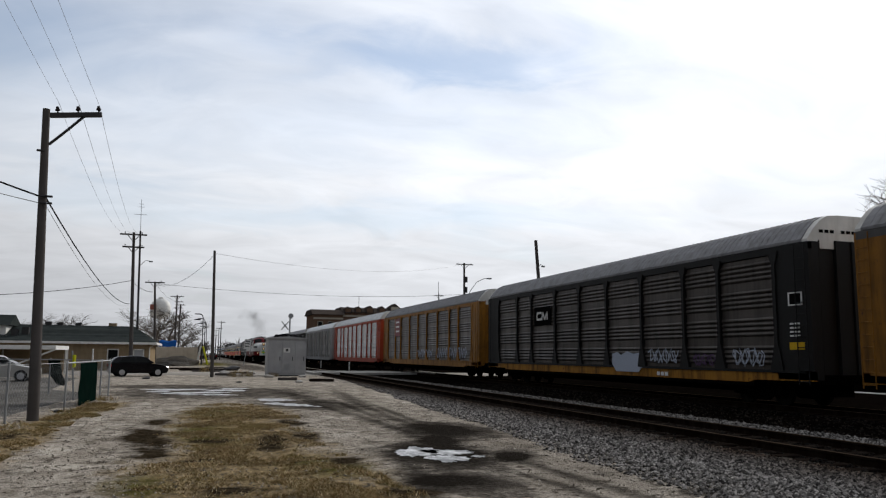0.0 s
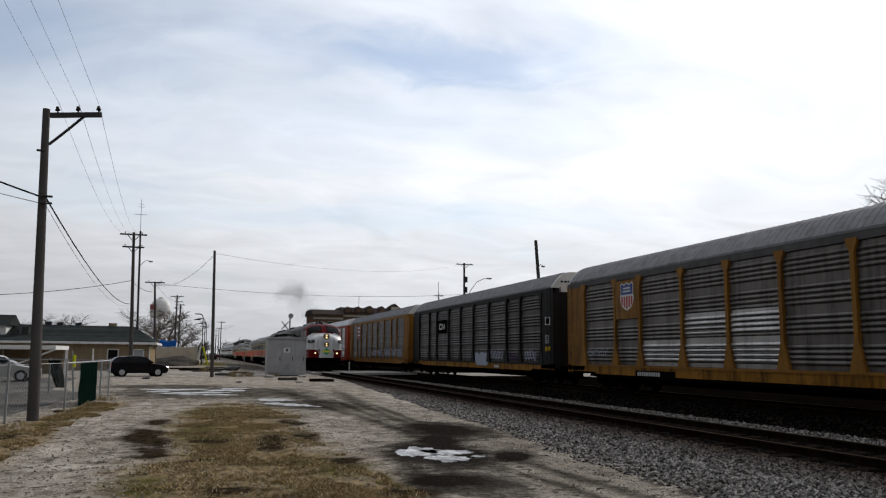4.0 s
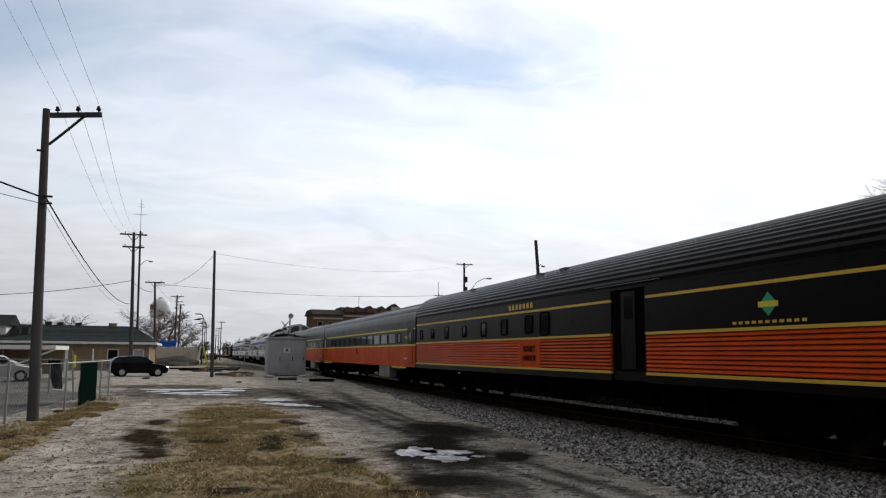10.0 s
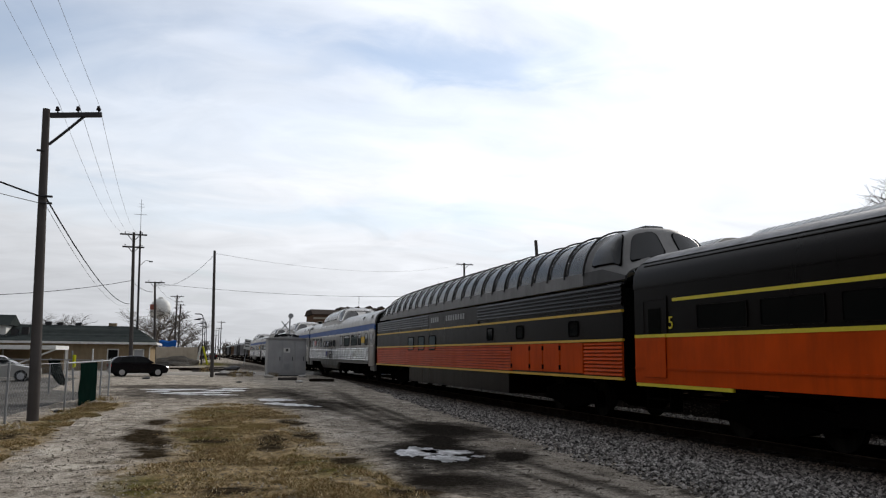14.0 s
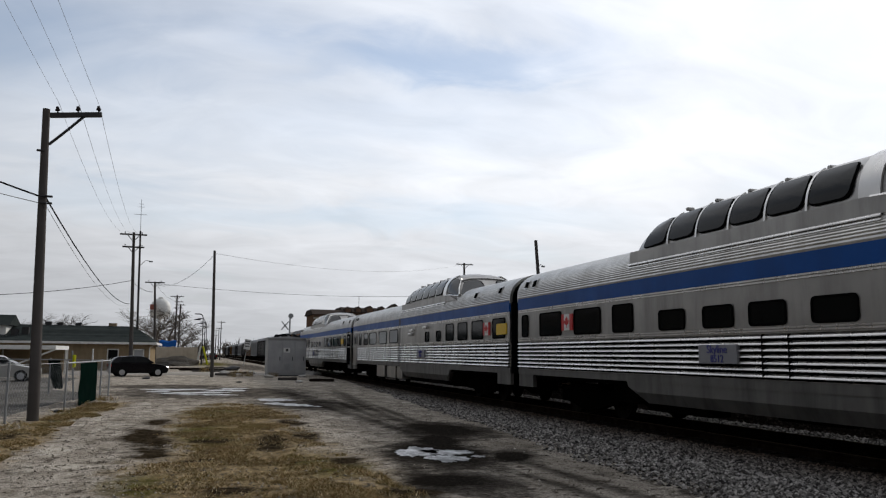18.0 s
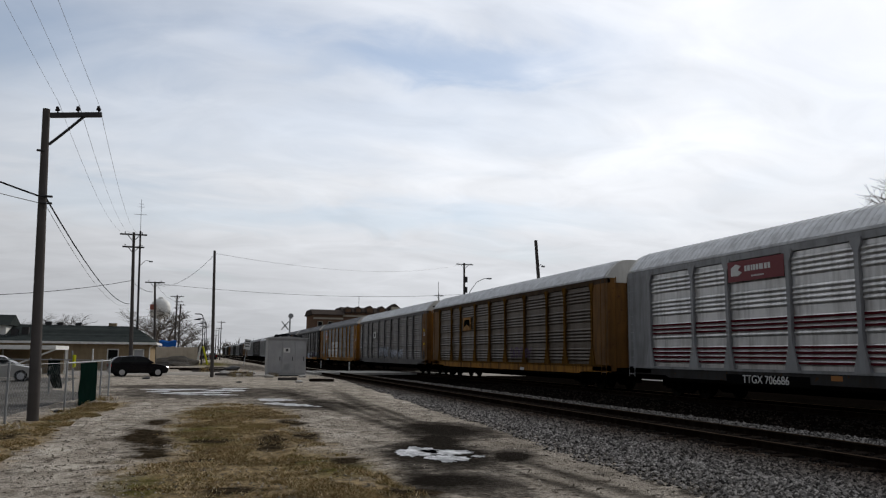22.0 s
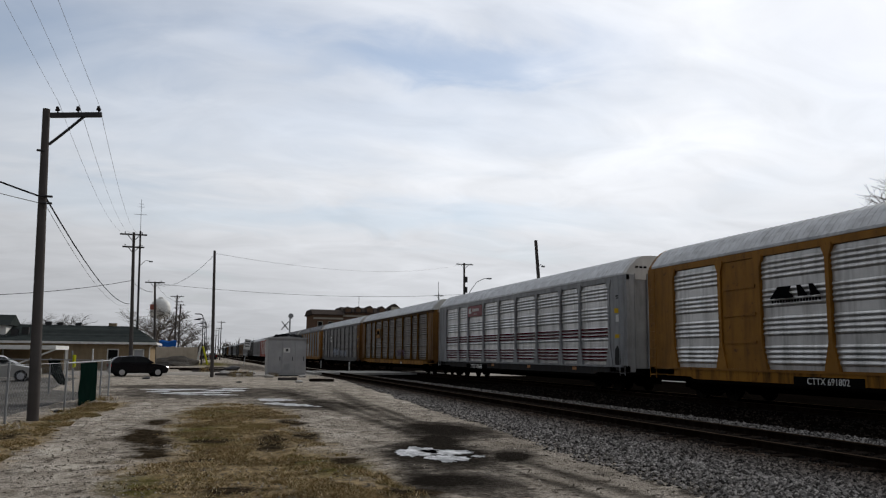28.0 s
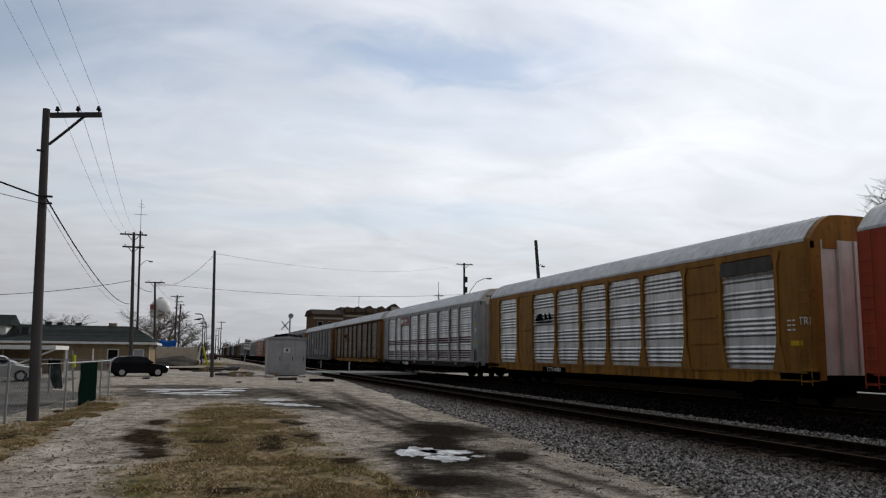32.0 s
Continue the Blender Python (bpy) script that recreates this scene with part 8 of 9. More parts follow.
    # roof gear: hatches, fans, stacks, horns, railing
    for y0, y1, w, h, nm in ((-5.0, -2.1, 0.85, 0.30, "winter_hatch"), (3.7, 8.3, 0.75, 0.24, "brake_hatch"), (8.7, 9.9, 1.0, 0.28, "vent_box")):
        bm = bmesh.new()
        arch = [(math.copysign(abs(math.cos(a)) ** 0.6, math.cos(a)), math.sin(a) ** 0.6) for a in [math.pi * k / 12 for k in range(13)]]
        rings = []
        for yy, ku, kw in ((y0, 0.35, 0.86), (y0 + 0.07, 0.80, 0.95), (y0 + 0.22, 1.0, 1.0), (y1 - 0.22, 1.0, 1.0), (y1 - 0.07, 0.80, 0.95), (y1, 0.35, 0.86)):
            rings.append([Vector((w * kw, yy, 4.0))] + [Vector((w * kw * cx, yy, 4.05 + h * ku * cz)) for cx, cz in arch] + [Vector((-w * kw, yy, 4.0))])
        loft(bm, rings)
        part(nm, bm, HATCH_GREY if white_chin and nm != "vent_box" else LOCO_BLACK, car, smooth=nm != "vent_box")
    if not white_chin:
        for x, z in ((1.24, 3.93), (1.12, 4.00), (0.99, 4.05)):
            handrail(car, "roof_pipe", [(x, 2.1, z - 0.06), (x, 2.0, z), (x, -6.2, z)], 0.035, LOCO_BLACK)
            handrail(car, "roof_pipe", [(-x, 2.1, z - 0.06), (-x, 2.0, z), (-x, -6.2, z)], 0.035, LOCO_BLACK)
    for y in (-0.8, 0.9, 2.4):
        bm = bmesh.new()
        cyl(bm, (0, 0, 0), (0, 0, 0.25 if y > 0 else 0.34), 0.66 if y == 0.9 else 0.16, n=18)
        o = part("roof_fan" if y == 0.9 else "exhaust_stack", bm, LOCO_BLACK, car)
        o.location = (0.0, y, 4.07)
    for x, y, z in ((-0.42, -6.1, 4.20), (-0.2, -6.35, 4.27), (0.05, -5.9, 4.20)):
        bm = bmesh.new()
        cyl(bm, (x, y, z), (x, y - 0.42, z), 0.025, 0.035, 10)
        cyl(bm, (x, y - 0.42, z), (x, y - 0.55, z), 0.035, 0.10, 12)
        cyl(bm, (x, y - 0.1, 4.02), (x, y - 0.1, z), 0.025, n=6)
        part("horn", bm, LOCO_BLACK, car)
    handrail(car, "antenna", [(-0.5, -7.0, 4.0), (-0.5, -7.0, 4.6)], 0.012, LOCO_BLACK)
    for s in (-1, 1):
        handrail(car, "roof_rail", [(s * 0.95, -6.2, 3.98), (s * 0.95, -6.2, 4.05), (s * 0.95, 7.6, 4.05), (s * 0.95, 7.6, 3.98)], 0.03, roof if white_chin else LOCO_BLACK)
    for e in (-1, 1):
        bogie_parts(car, e * 6.55, 0.46, 2.15)
        bm = bmesh.new()
        for s in (-1, 1):
            cyl(bm, (s * 0.66, e * 6.55, 0.46), (s * 0.79, e * 6.55, 0.46), 0.46, n=20)
        cyl(bm, (-0.7, e * 6.55, 0.46), (0.7, e * 6.55, 0.46), 0.08, n=8)
        part("wheelset", bm, WHEEL, car)
    bm = bmesh.new()
    bx(bm, -1.4, 1.4, -3.9, 3.9, 0.28, 0.95)
    part("fuel_tank", bm, UNDER, car)
    return car


def couple(car, off, turned=False):
    car.matrix_basis = pose(NEAR_X, 0, RAIL, 0, 0, 180 if turned else 0)
    express.append((car, off, turned))
    return car


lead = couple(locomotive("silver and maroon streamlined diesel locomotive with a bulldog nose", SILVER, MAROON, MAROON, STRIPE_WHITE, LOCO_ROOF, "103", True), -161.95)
letters("103", 0.42, STRIPE_WHITE, lead, side_text(-1.535, -7.85, 1.5), "road_number")
bm = bmesh.new()
bx(bm, -1.545, -1.53, -8.12, -7.86, 2.28, 2.76)
part("class_plate", bm, RUBBER_SHADE, lead)
letters("E", 0.2, STRIPE_WHITE, lead, side_text(-1.55, -7.99, 2.63), "class_letter")
letters("9", 0.2, STRIPE_WHITE, lead, side_text(-1.55, -7.99, 2.42), "class_number")
second = couple(locomotive("dark grey and black streamlined diesel locomotive running backwards", GUNMETAL, LOCO_BLACK, GUNMETAL, STRIPE_WHITE, LOCO_ROOF, "101", False, False, False), -140.75, True)
sheet(second, "sill_line", STRIPE_WHITE, -9.0, 10.5, 1.185, 1.22, 0.066)
turn_text = Matrix.Rotation(math.pi, 4, "Z")
letters("101", 0.46, STRIPE_WHITE, second, turn_text @ side_text(-1.535, -5.42, 1.54), "road_number")
for k in range(7):
    if k != 4:
        bm = bmesh.new()
        bx(bm, 1.51, 1.53, 7.5 + k * 0.36, 7.72 + k * 0.36, 2.12, 2.4)
        part("lettering_bar", bm, LOCO_BLACK, second)


# ---- orange and brown cars ----
def passenger_base(car, mat_end, top=4.0, light=(), zs=3.05):
    under_gear(car, -7.6, 7.6, light, BELLY)
    for e in (-1, 1):
        train_end(car, e * 12.9, mat_end, top, zs=zs)
        bogie_parts(car, e * 9.1, 0.46, 2.4)


def vestibule_door(car, y, mat, z0=1.05, z1=3.0, w=0.85, sides=(-1, 1), open_door=False, two_tone=False):
    for s in sides:
        bm = bmesh.new()
        a, b = sorted((s * 1.45, s * 1.512))
        bx(bm, a, b, y - w / 2, y + w / 2, z0, z1)
        # an open doorway is a slab coloured black for the shade inside
        d = part("door", bm, RUBBER_SHADE if open_door else mat, car, "open vestibule doorway, its dark inside a black slab" if open_door else "")
        bm = bmesh.new()
        bx(bm, *sorted((s * 1.50, s * 1.522)), y - w * 0.28, y + w * 0.28, z1 - 0.72, z1 - 0.18)
        part("pane", bm, PANE, d)
        a2, b2 = sorted((s * 1.508, s * 1.522))
        if two_tone:
            bm = bmesh.new()
            bx(bm, *sorted((s * 1.505, s * 1.53)), y - w / 2, y + w / 2, z0 + 0.004, 1.865)
            part("lower_panel", bm, ORANGE, d, "orange lower door panel")
            bm = bmesh.new()
            bx(bm, *sorted((s * 1.505, s * 1.535)), y - w / 2, y + w / 2, 1.868, 1.935)
            part("yellow_stripe", bm, STRIPE, d)
        for c0, c1, e0, e1 in ((-w / 2 - 0.06, -w / 2, z0, z1 + 0.06), (w / 2, w / 2 + 0.06, z0, z1 + 0.06), (-w / 2, w / 2, z1, z1 + 0.06)):
            bm = bmesh.new()
            bx(bm, a2, b2, y + c0, y + c1, 1.94 if two_tone and e0 == z0 else e0, e1)
            part("door_jamb" if e0 == z0 else "door_head", bm, RUBBER_SHADE if open_door else mat, d)
        bm = bmesh.new()
        for k in range(3):
            bx(bm, *sorted((s * 1.2, s * (1.44 + 0.03 * k))), y - w / 2, y + w / 2, 0.38 + 0.22 * (2 - k), 0.41 + 0.22 * (2 - k))
        bx(bm, *sorted((s * 1.18, s * 1.46)), y - w / 2 - 0.04, y - w / 2, 0.38, 1.0)
        bx(bm, *sorted((s * 1.18, s * 1.46)), y + w / 2, y + w / 2 + 0.04, 0.38, 1.0)
        part("step_well", bm, UNDER, car)


def coach(label, digit, digit_y, first, pitch, small):
    car = thing("railway_coach", pose(0, 0, 0), label, "railway car", "passenger train cars")
    core(car, -12.85, 12.85, BROWN)
    sheet(car, "orange_side", ORANGE, -12.85, 12.85, 0.93, 1.88, 0.04, "smooth orange side sheet")
    sheet(car, "skirt_bead", ORANGE, -12.85, 12.85, 1.21, 1.25, 0.058)
    sheet(car, "yellow_stripe", STRIPE, -12.85, 12.85, 1.865, 1.935, 0.05)
    sheet(car, "brown_side", BROWN, -12.85, 12.85, 1.93, 3.06, 0.04, "brown upper side sheet")
    sheet(car, "yellow_stripe", STRIPE, -11.58, 11.4, 2.575, 2.64, 0.05)
    sheet(car, "yellow_stripe", STRIPE, -12.85, -12.54, 2.575, 2.64, 0.05)
    for y0, y1 in ((-11.2, -8.6), (9.6, 12.8)):
        sheet(car, "yellow_stripe", STRIPE, y0, y1, 0.86, 0.925, 0.05)
    roof_part(car, BROWN, -12.88, 12.88, 1.51, 2.98, 3.78, 16)
    bm = bmesh.new()
    prism(bm, [(x * 1.006, z + 0.014) for x, z in body_prof(1.51, 2.92, 2.98, 3.78, 32) if z > 3.44], -12.8, 12.8)
    part("roof_top", bm, ROOF_GREY, car, "grey weathered roof top", smooth=True)
    for s in (-1, 1):
        handrail(car, "gutter", [(s * 1.38, -12.6, 3.40), (s * 1.38, 12.6, 3.40)], 0.022, BROWN)
    for i in range(11):
        window(car, first - pitch * i, 1.46, 2.0, 2.47, frame_mat=BROWN, rim=0.018)
    window(car, small, 0.6, 2.02, 2.46)
    for e in (-1, 1):
        vestibule_door(car, e * 12.05, BROWN, 1.05, 2.64, 0.8, two_tone=True)
    passenger_base(car, BROWN, 3.78, ((-7.9, -6.80), (-6.70, -5.6)), 3.02)
    bm = bmesh.new()
    bx(bm, -1.53, -1.50, digit_y - 0.06, digit_y + 0.26, 2.34, 2.52)
    part("notice_plate", bm, GUNMETAL, car)
    bm = bmesh.new()
    bx(bm, -1.53, -1.50, digit_y - 0.06, digit_y + 0.26, 2.24, 2.29)
    part("name_strip", bm, STRIPE, car, "narrow yellow name strip")
    if digit == "7":
        word_bars(car, -1.505, 0.42, 1.71, [0.07] * 3, 0.13, RUBBER_SHADE)
        letters("5120", 0.19, RUBBER_SHADE, car, side_text(-1.512, 0.14, 1.53), "car_number")
    letters(digit, 0.36, STRIPE, car, side_text(-1.512, digit_y + 0.06, 2.06), "car_digit")
    for k in range(6):
        bm = bmesh.new()
        bx(bm, -1.53, -1.50, digit_y + 0.02 + 0.075 * k, digit_y + 0.08 + 0.075 * k, 1.27, 1.34)
        part("number_bar", bm, WHITE, car)
    for y in (-9.5, 4.0):
        bm = bmesh.new()
        bx(bm, -0.45, 0.45, y, y + 1.3, 3.7, 3.835)
        part("roof_vent", bm, LOCO_ROOF, car)
    return car


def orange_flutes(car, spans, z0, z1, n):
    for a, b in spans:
        # brown groove faces stand for the shade between the orange ribs
        fluted(car, "fluted_sheet", ORANGE, a, b, z0, z1, n, 0.02, 0.04, "orange fluted side sheet", groove_shade=BROWN, gap=0.13)


baggage = thing("baggage_car", pose(0, 0, 0), "brown baggage car with orange fluted lower sides and gold stripes", "railway car", "passenger train cars")
core(baggage, -12.85, 12.85, BROWN)
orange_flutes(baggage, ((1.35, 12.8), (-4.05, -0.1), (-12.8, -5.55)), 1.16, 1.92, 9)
sheet(baggage, "name_panel", ORANGE, -0.1, 1.35, 1.14, 1.94, 0.06, "flat orange name panel", (-1,))
letters("SUNSET", 0.24, RUBBER_SHADE, baggage, side_text(-1.525, 0.62, 1.66), "car_name")
letters("HARBOR", 0.24, RUBBER_SHADE, baggage, side_text(-1.525, 0.62, 1.40), "car_name")
for a, b in ((-4.05, 12.85), (-12.85, -5.55)):
    sheet(baggage, "gold_stripe", GOLD, a, b, 1.09, 1.15, 0.07)
    sheet(baggage, "gold_stripe", GOLD, a, b, 1.93, 1.99, 0.07)
    sheet(baggage, "brown_side", BROWN, a, b, 1.99, 2.70, 0.04)
    sheet(baggage, "gold_stripe", GOLD, a, b, 2.70, 2.76, 0.06)
    sheet(baggage, "letter_board", BROWN, a, b, 2.76, 3.06, 0.04)
    sheet(baggage, "side_sill", BROWN, a, b, 0.93, 1.09, 0.04)
roof_part(baggage, BROWN, -12.88, 12.88, 1.51, 3.02, 4.0, 60, 0.012)
for y, w, z0, z1 in ((12.1, 0.35, 2.1, 2.5), (10.45, 0.42, 2.12, 2.52), (8.55, 0.45, 2.08, 2.55), (6.45, 0.42, 2.1, 2.5), (4.45, 0.5, 2.08, 2.55), (2.6, 0.52, 2.08, 2.58),
                     (0.68, 0.55, 2.1, 2.62), (-0.4, 0.6, 2.02, 2.66)):
    window(baggage, y, w, z0, z1)
for s in (-1, 1):
    # black slab in place of the shade inside the cargo door
    bm = bmesh.new()
    a, b = sorted((s * 1.40, s * 1.47))
    bx(bm, a, b, -5.4, -4.15, 1.15, 3.0)
    part("cargo_doorway", bm, RUBBER_SHADE, baggage, "open cargo doorway, its dark inside a black slab")
    bm = bmesh.new()
    bx(bm, *sorted((s * 1.47, s * 1.5)), -5.1, -4.5, 1.2, 2.9)
    dr = part("inner_door", bm, BROWN, baggage)
    bm = bmesh.new()
    bx(bm, *sorted((s * 1.5, s * 1.507)), -5.0, -4.65, 2.3, 2.8)
    part("pane", bm, PANE, dr)
    handrail(baggage, "door_track", [(s * 1.55, -6.2, 3.06), (s * 1.55, -3.4, 3.06)], 0.025, BROWN)
diamond(baggage, -9.35, 2.36, 0.2, -1.52)
word_bars(baggage, -1.505, -8.4, 2.07, [0.10] * 11, 0.05, GOLD)
word_bars(baggage, -1.505, 2.2, 2.9, [0.16] * 7, 0.15, GOLD)
for y in (-1.0, 0.6, 6.5):
    bm = bmesh.new()
    bx(bm, -1.16, -0.9, y, y + 0.35, 3.62, 3.85)
    part("roof_vent", bm, LOCO_ROOF, baggage)
passenger_base(baggage, BROWN, 4.0, (), 3.02)
couple(baggage, -116.9)
couple(coach("smooth orange railway coach with a brown top and yellow stripes", "7", -11.5, 8.72, 1.73, -10.0), -90.95)
couple(coach("smooth orange railway coach with a brown top and yellow stripes", "6", -11.5, 9.86, 1.79, -9.6), -64.95)
letters("5", 0.36, STRIPE, express[-1][0], side_text(-1.512, 11.46, 2.14), "car_digit")


# ---- domes ----
def dome_point(y, a, tops, w=1.40, zb=3.42, off=0.0, box=2.35):
    """a: -1 on one base, 0 on the crown, 1 on the other base."""
    zt = float(np.interp(-y, [-p[0] for p in tops], [p[1] for p in tops]))
    an = a * math.pi / 2
    ex = 2 / box
    s, c = math.sin(an), math.cos(an)
    return Vector(((w + off) * math.copysign(abs(s) ** ex, s), y, zb + (zt + off - zb) * abs(c) ** ex))


def dome_patch(parent, name, mat, tops, y0, y1, a0, a1, off, na=8, ny=3, thick=0.02, zb=3.42, box=2.35):
    bm = bmesh.new()
    grid = [[bm.verts.new(dome_point(y0 + (y1 - y0) * i / ny, a0 + (a1 - a0) * j / na, tops, zb=zb, off=off, box=box)) for j in range(na + 1)] for i in range(ny + 1)]
    for i in range(ny):
        for j in range(na):
            bm.faces.new((grid[i][j], grid[i][j + 1], grid[i + 1][j + 1], grid[i + 1][j]))
    thicken(bm, thick)
    return part(name, bm, mat, parent, smooth=True)


def round_pane(car, tops, sh, s, corners, zb=3.50, box=3.0):
    """A dome pane with rounded corners in a dark gasket, following the shell."""
    ring = [(y + sh, a * s) for y, a in corners]
    soft = []
    for p0, p1, p2 in zip(ring[-1:] + ring[:-1], ring, ring[1:] + ring[:1]):
        a, b = [tuple(p1[i] + (q[i] - p1[i]) * f for i in (0, 1)) for q, f in ((p0, 0.24), (p2, 0.24))]
        soft += [tuple((1 - u) ** 2 * a[i] + 2 * u * (1 - u) * p1[i] + u * u * b[i] for i in (0, 1)) for u in (0.0, 0.25, 0.5, 0.75, 1.0)]
    ring = soft
    cy, ca = sum(p[0] for p in ring) / len(ring), sum(p[1] for p in ring) / len(ring)
    for name, mat, grow, off in (("gasket", RUBBER_SHADE, 1.0, 0.016), ("dome_pane", DOMEPANE, 0.94, 0.030)):
        bm = bmesh.new()
        rows = [[bm.verts.new(dome_point(cy + (y - cy) * u * grow, ca + (a - ca) * u * grow, tops, zb=zb, off=off, box=box)) for y, a in ring] for u in (1.0, 0.75, 0.5, 0.25)]
        for r0, r1 in zip(rows[:-1], rows[1:]):
            for i in range(len(ring)):
                j = (i + 1) % len(ring)
                bm.faces.new((r0[i], r0[j], r1[j], r1[i]))
        bm.faces.new(rows[-1])
        bmesh.ops.recalc_face_normals(bm, faces=bm.faces)
        thicken(bm, 0.012)
        part(name, bm, mat, car, smooth=True)


def dome(car, tops, ribs, frame_mat, glass, zb=3.42, crown=0.16, box=2.35, wide=0.05):
    """Glass in frames: a rib at each y of ribs, panes between them on both sides of a solid crown strip."""
    top_y, low_y = tops[0][0], tops[-1][0]
    dome_patch(car, "dome_crown", frame_mat, tops, top_y, low_y, -crown, crown, 0.012, 4, 24, 0.03, zb, box)
    for y in ribs:
        dome_patch(car, "dome_rib", frame_mat, tops, min(y + wide, top_y), max(y - wide, low_y), -0.93, 0.93, 0.02, 20, 1, 0.045, zb, box)
    for s in (-1, 1):
        dome_patch(car, "dome_sill", frame_mat, tops, top_y, low_y, s * 0.90, s * 1.0, 0.025, 2, 24, 0.04, zb, box)
        for a, b in zip(ribs[:-1], ribs[1:]):
            dome_patch(car, "dome_pane", glass, tops, a - 0.04, b + 0.04, s * crown, s * 0.91, 0.0, 10, 4, 0.015, zb, box)


full = thing("full_dome_car", pose(0, 0, 0), "brown full-length dome car with orange fluted lower sides", "railway car", "passenger train cars")
core(full, -12.62, 12.62, BROWN)
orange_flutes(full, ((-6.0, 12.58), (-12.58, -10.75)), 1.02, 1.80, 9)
for a, b in ((-7.4, -6.05), (-8.3, -7.45), (-9.4, -8.35), (-10.7, -9.45)):
    sheet(full, "hatch_door", ORANGE, a, b, 1.06, 1.80, 0.06, "orange equipment hatch", (-1, 1))
for y in (-6.1, -7.45, -8.35, -9.42):
    for z in (1.12, 1.62):
        sheet(full, "hinge", RUBBER_SHADE, y - 0.05, y + 0.05, z, z + 0.12, 0.075)
sheet(full, "gold_stripe", GOLD, -12.62, 12.62, 0.95, 1.01, 0.07)
sheet(full, "gold_stripe", GOLD, -12.62, 12.62, 1.81, 1.87, 0.07)
sheet(full, "brown_side", BROWN, -12.62, 12.62, 1.87, 2.46, 0.04)
sheet(full, "gold_stripe", GOLD, -12.62, 12.62, 2.46, 2.52, 0.07)
fluted(full, "fluted_letterboard", BROWN, 3.0, 12.58, 2.6, 3.10, 5, 0.03, 0.03)
fluted(full, "fluted_letterboard", BROWN, -12.58, -3.0, 2.6, 3.10, 5, 0.03, 0.03)
sheet(full, "letter_board", BROWN, -3.0, 3.0, 2.52, 3.12, 0.04)
word_bars(full, -1.505, 2.6, 2.86, [0.17] * 4, 0.2, DULL_TRIM)
word_bars(full, -1.505, 0.6, 2.86, [0.17] * 8, 0.2, DULL_TRIM)
for y in (5.75, 4.05, 2.4):
    window(full, y, 0.95, 1.66, 2.25, glassy("pale window glass", (0.10, 0.12, 0.13)) if y == 5.75 else MATS["pale window glass"])
for y in (-4.2, -6.7, -10.2):
    window(full, y, 0.55, 1.95, 2.35)
roof_part(full, BROWN, -12.64, 12.64, 1.44, 3.06, 3.24, 10, name="deck")
full_tops = ((12.5, 3.50), (12.15, 3.9), (11.7, 4.2), (11.0, 4.38), (9.5, 4.50), (6, 4.56), (0, 4.58), (-6, 4.59), (-9.5, 4.60), (-11.6, 4.61), (-11.85, 4.57), (-12.62, 3.58))
ribs = [12.45] + [11.8 - 1.067 * i for i in range(22)]
dome(full, full_tops, ribs, DARKRIB, DOME, 3.20, 0.07, 2.5, 0.016)
dome_patch(full, "dome_brow", GREYRIB, full_tops, -10.55, -12.6, -1.0, 1.0, -0.04, 20, 20, 0.03, 3.20, 2.5)
for s in (-1, 1):
    round_pane(full, full_tops, 0, s, [(-10.95, 0.88), (-11.02, 0.62), (-11.45, 0.42), (-11.85, 0.42), (-12.42, 0.80)], 3.20, 2.5)
    round_pane(full, full_tops, 0, s, [(-11.95, 0.34), (-11.95, 0.05), (-12.48, 0.05), (-12.48, 0.60)], 3.20, 2.5)
    dome_patch(full, "dome_ledge", GREYRIB, full_tops, 12.4, -10.6, s * 0.90, s * 1.0, 0.03, 2, 24, 0.04, 3.20, 2.5)
box_part(full, "dome_floor", CREAMSEAT, -1.15, 1.15, -11.0, 11.4, 3.22, 3.34)
for s in (-1, 1):
    for k in range(11):
        box_part(full, "seat", CREAMSEAT, *sorted((s * 0.3, s * 1.05)), 9.4 - k * 1.9, 9.85 - k * 1.9, 3.34, 3.72)
box_part(full, "belly_skirt", BROWN, -1.44, 1.44, -5.7, 6.2, 0.34, 0.94, "brown belly skirt between the trucks")
for e in (-1, 1):
    train_end(full, e * 12.64, RUBBER_SHADE, 3.45, zs=3.05)
    bogie_parts(full, e * 9.1, 0.46, 2.4)
couple(full, -38.97)


# ---- stainless dome cars ----
def maple_flag(car, y, z, w=0.62, h=0.42):
    for c0, c1, mat in ((w / 2, w / 4, RED), (-w / 4, -w / 2, RED), (w / 4, -w / 4, STRIPE_WHITE)):
        bm = bmesh.new()
        bx(bm, -1.53, -1.50, *sorted((y + c0, y + c1)), z - h / 2, z + h / 2)
        part("flag_field", bm, mat, car, "red and white flag decal")
    bm = bmesh.new()
    pts = ((0, 0.5), (0.1, 0.28), (0.22, 0.34), (0.2, 0.1), (0.4, 0.2), (0.46, 0.02), (0.3, -0.16), (0.06, -0.2), (0.04, -0.45))
    pts = pts + tuple((-a, b) for a, b in reversed(pts[1:]))
    f = [bm.verts.new((-1.535, y - a * h * 0.75, z + b * h * 0.75)) for a, b in pts]
    bm.faces.new(f)
    thicken(bm, 0.004)
    part("leaf", bm, RED, car)


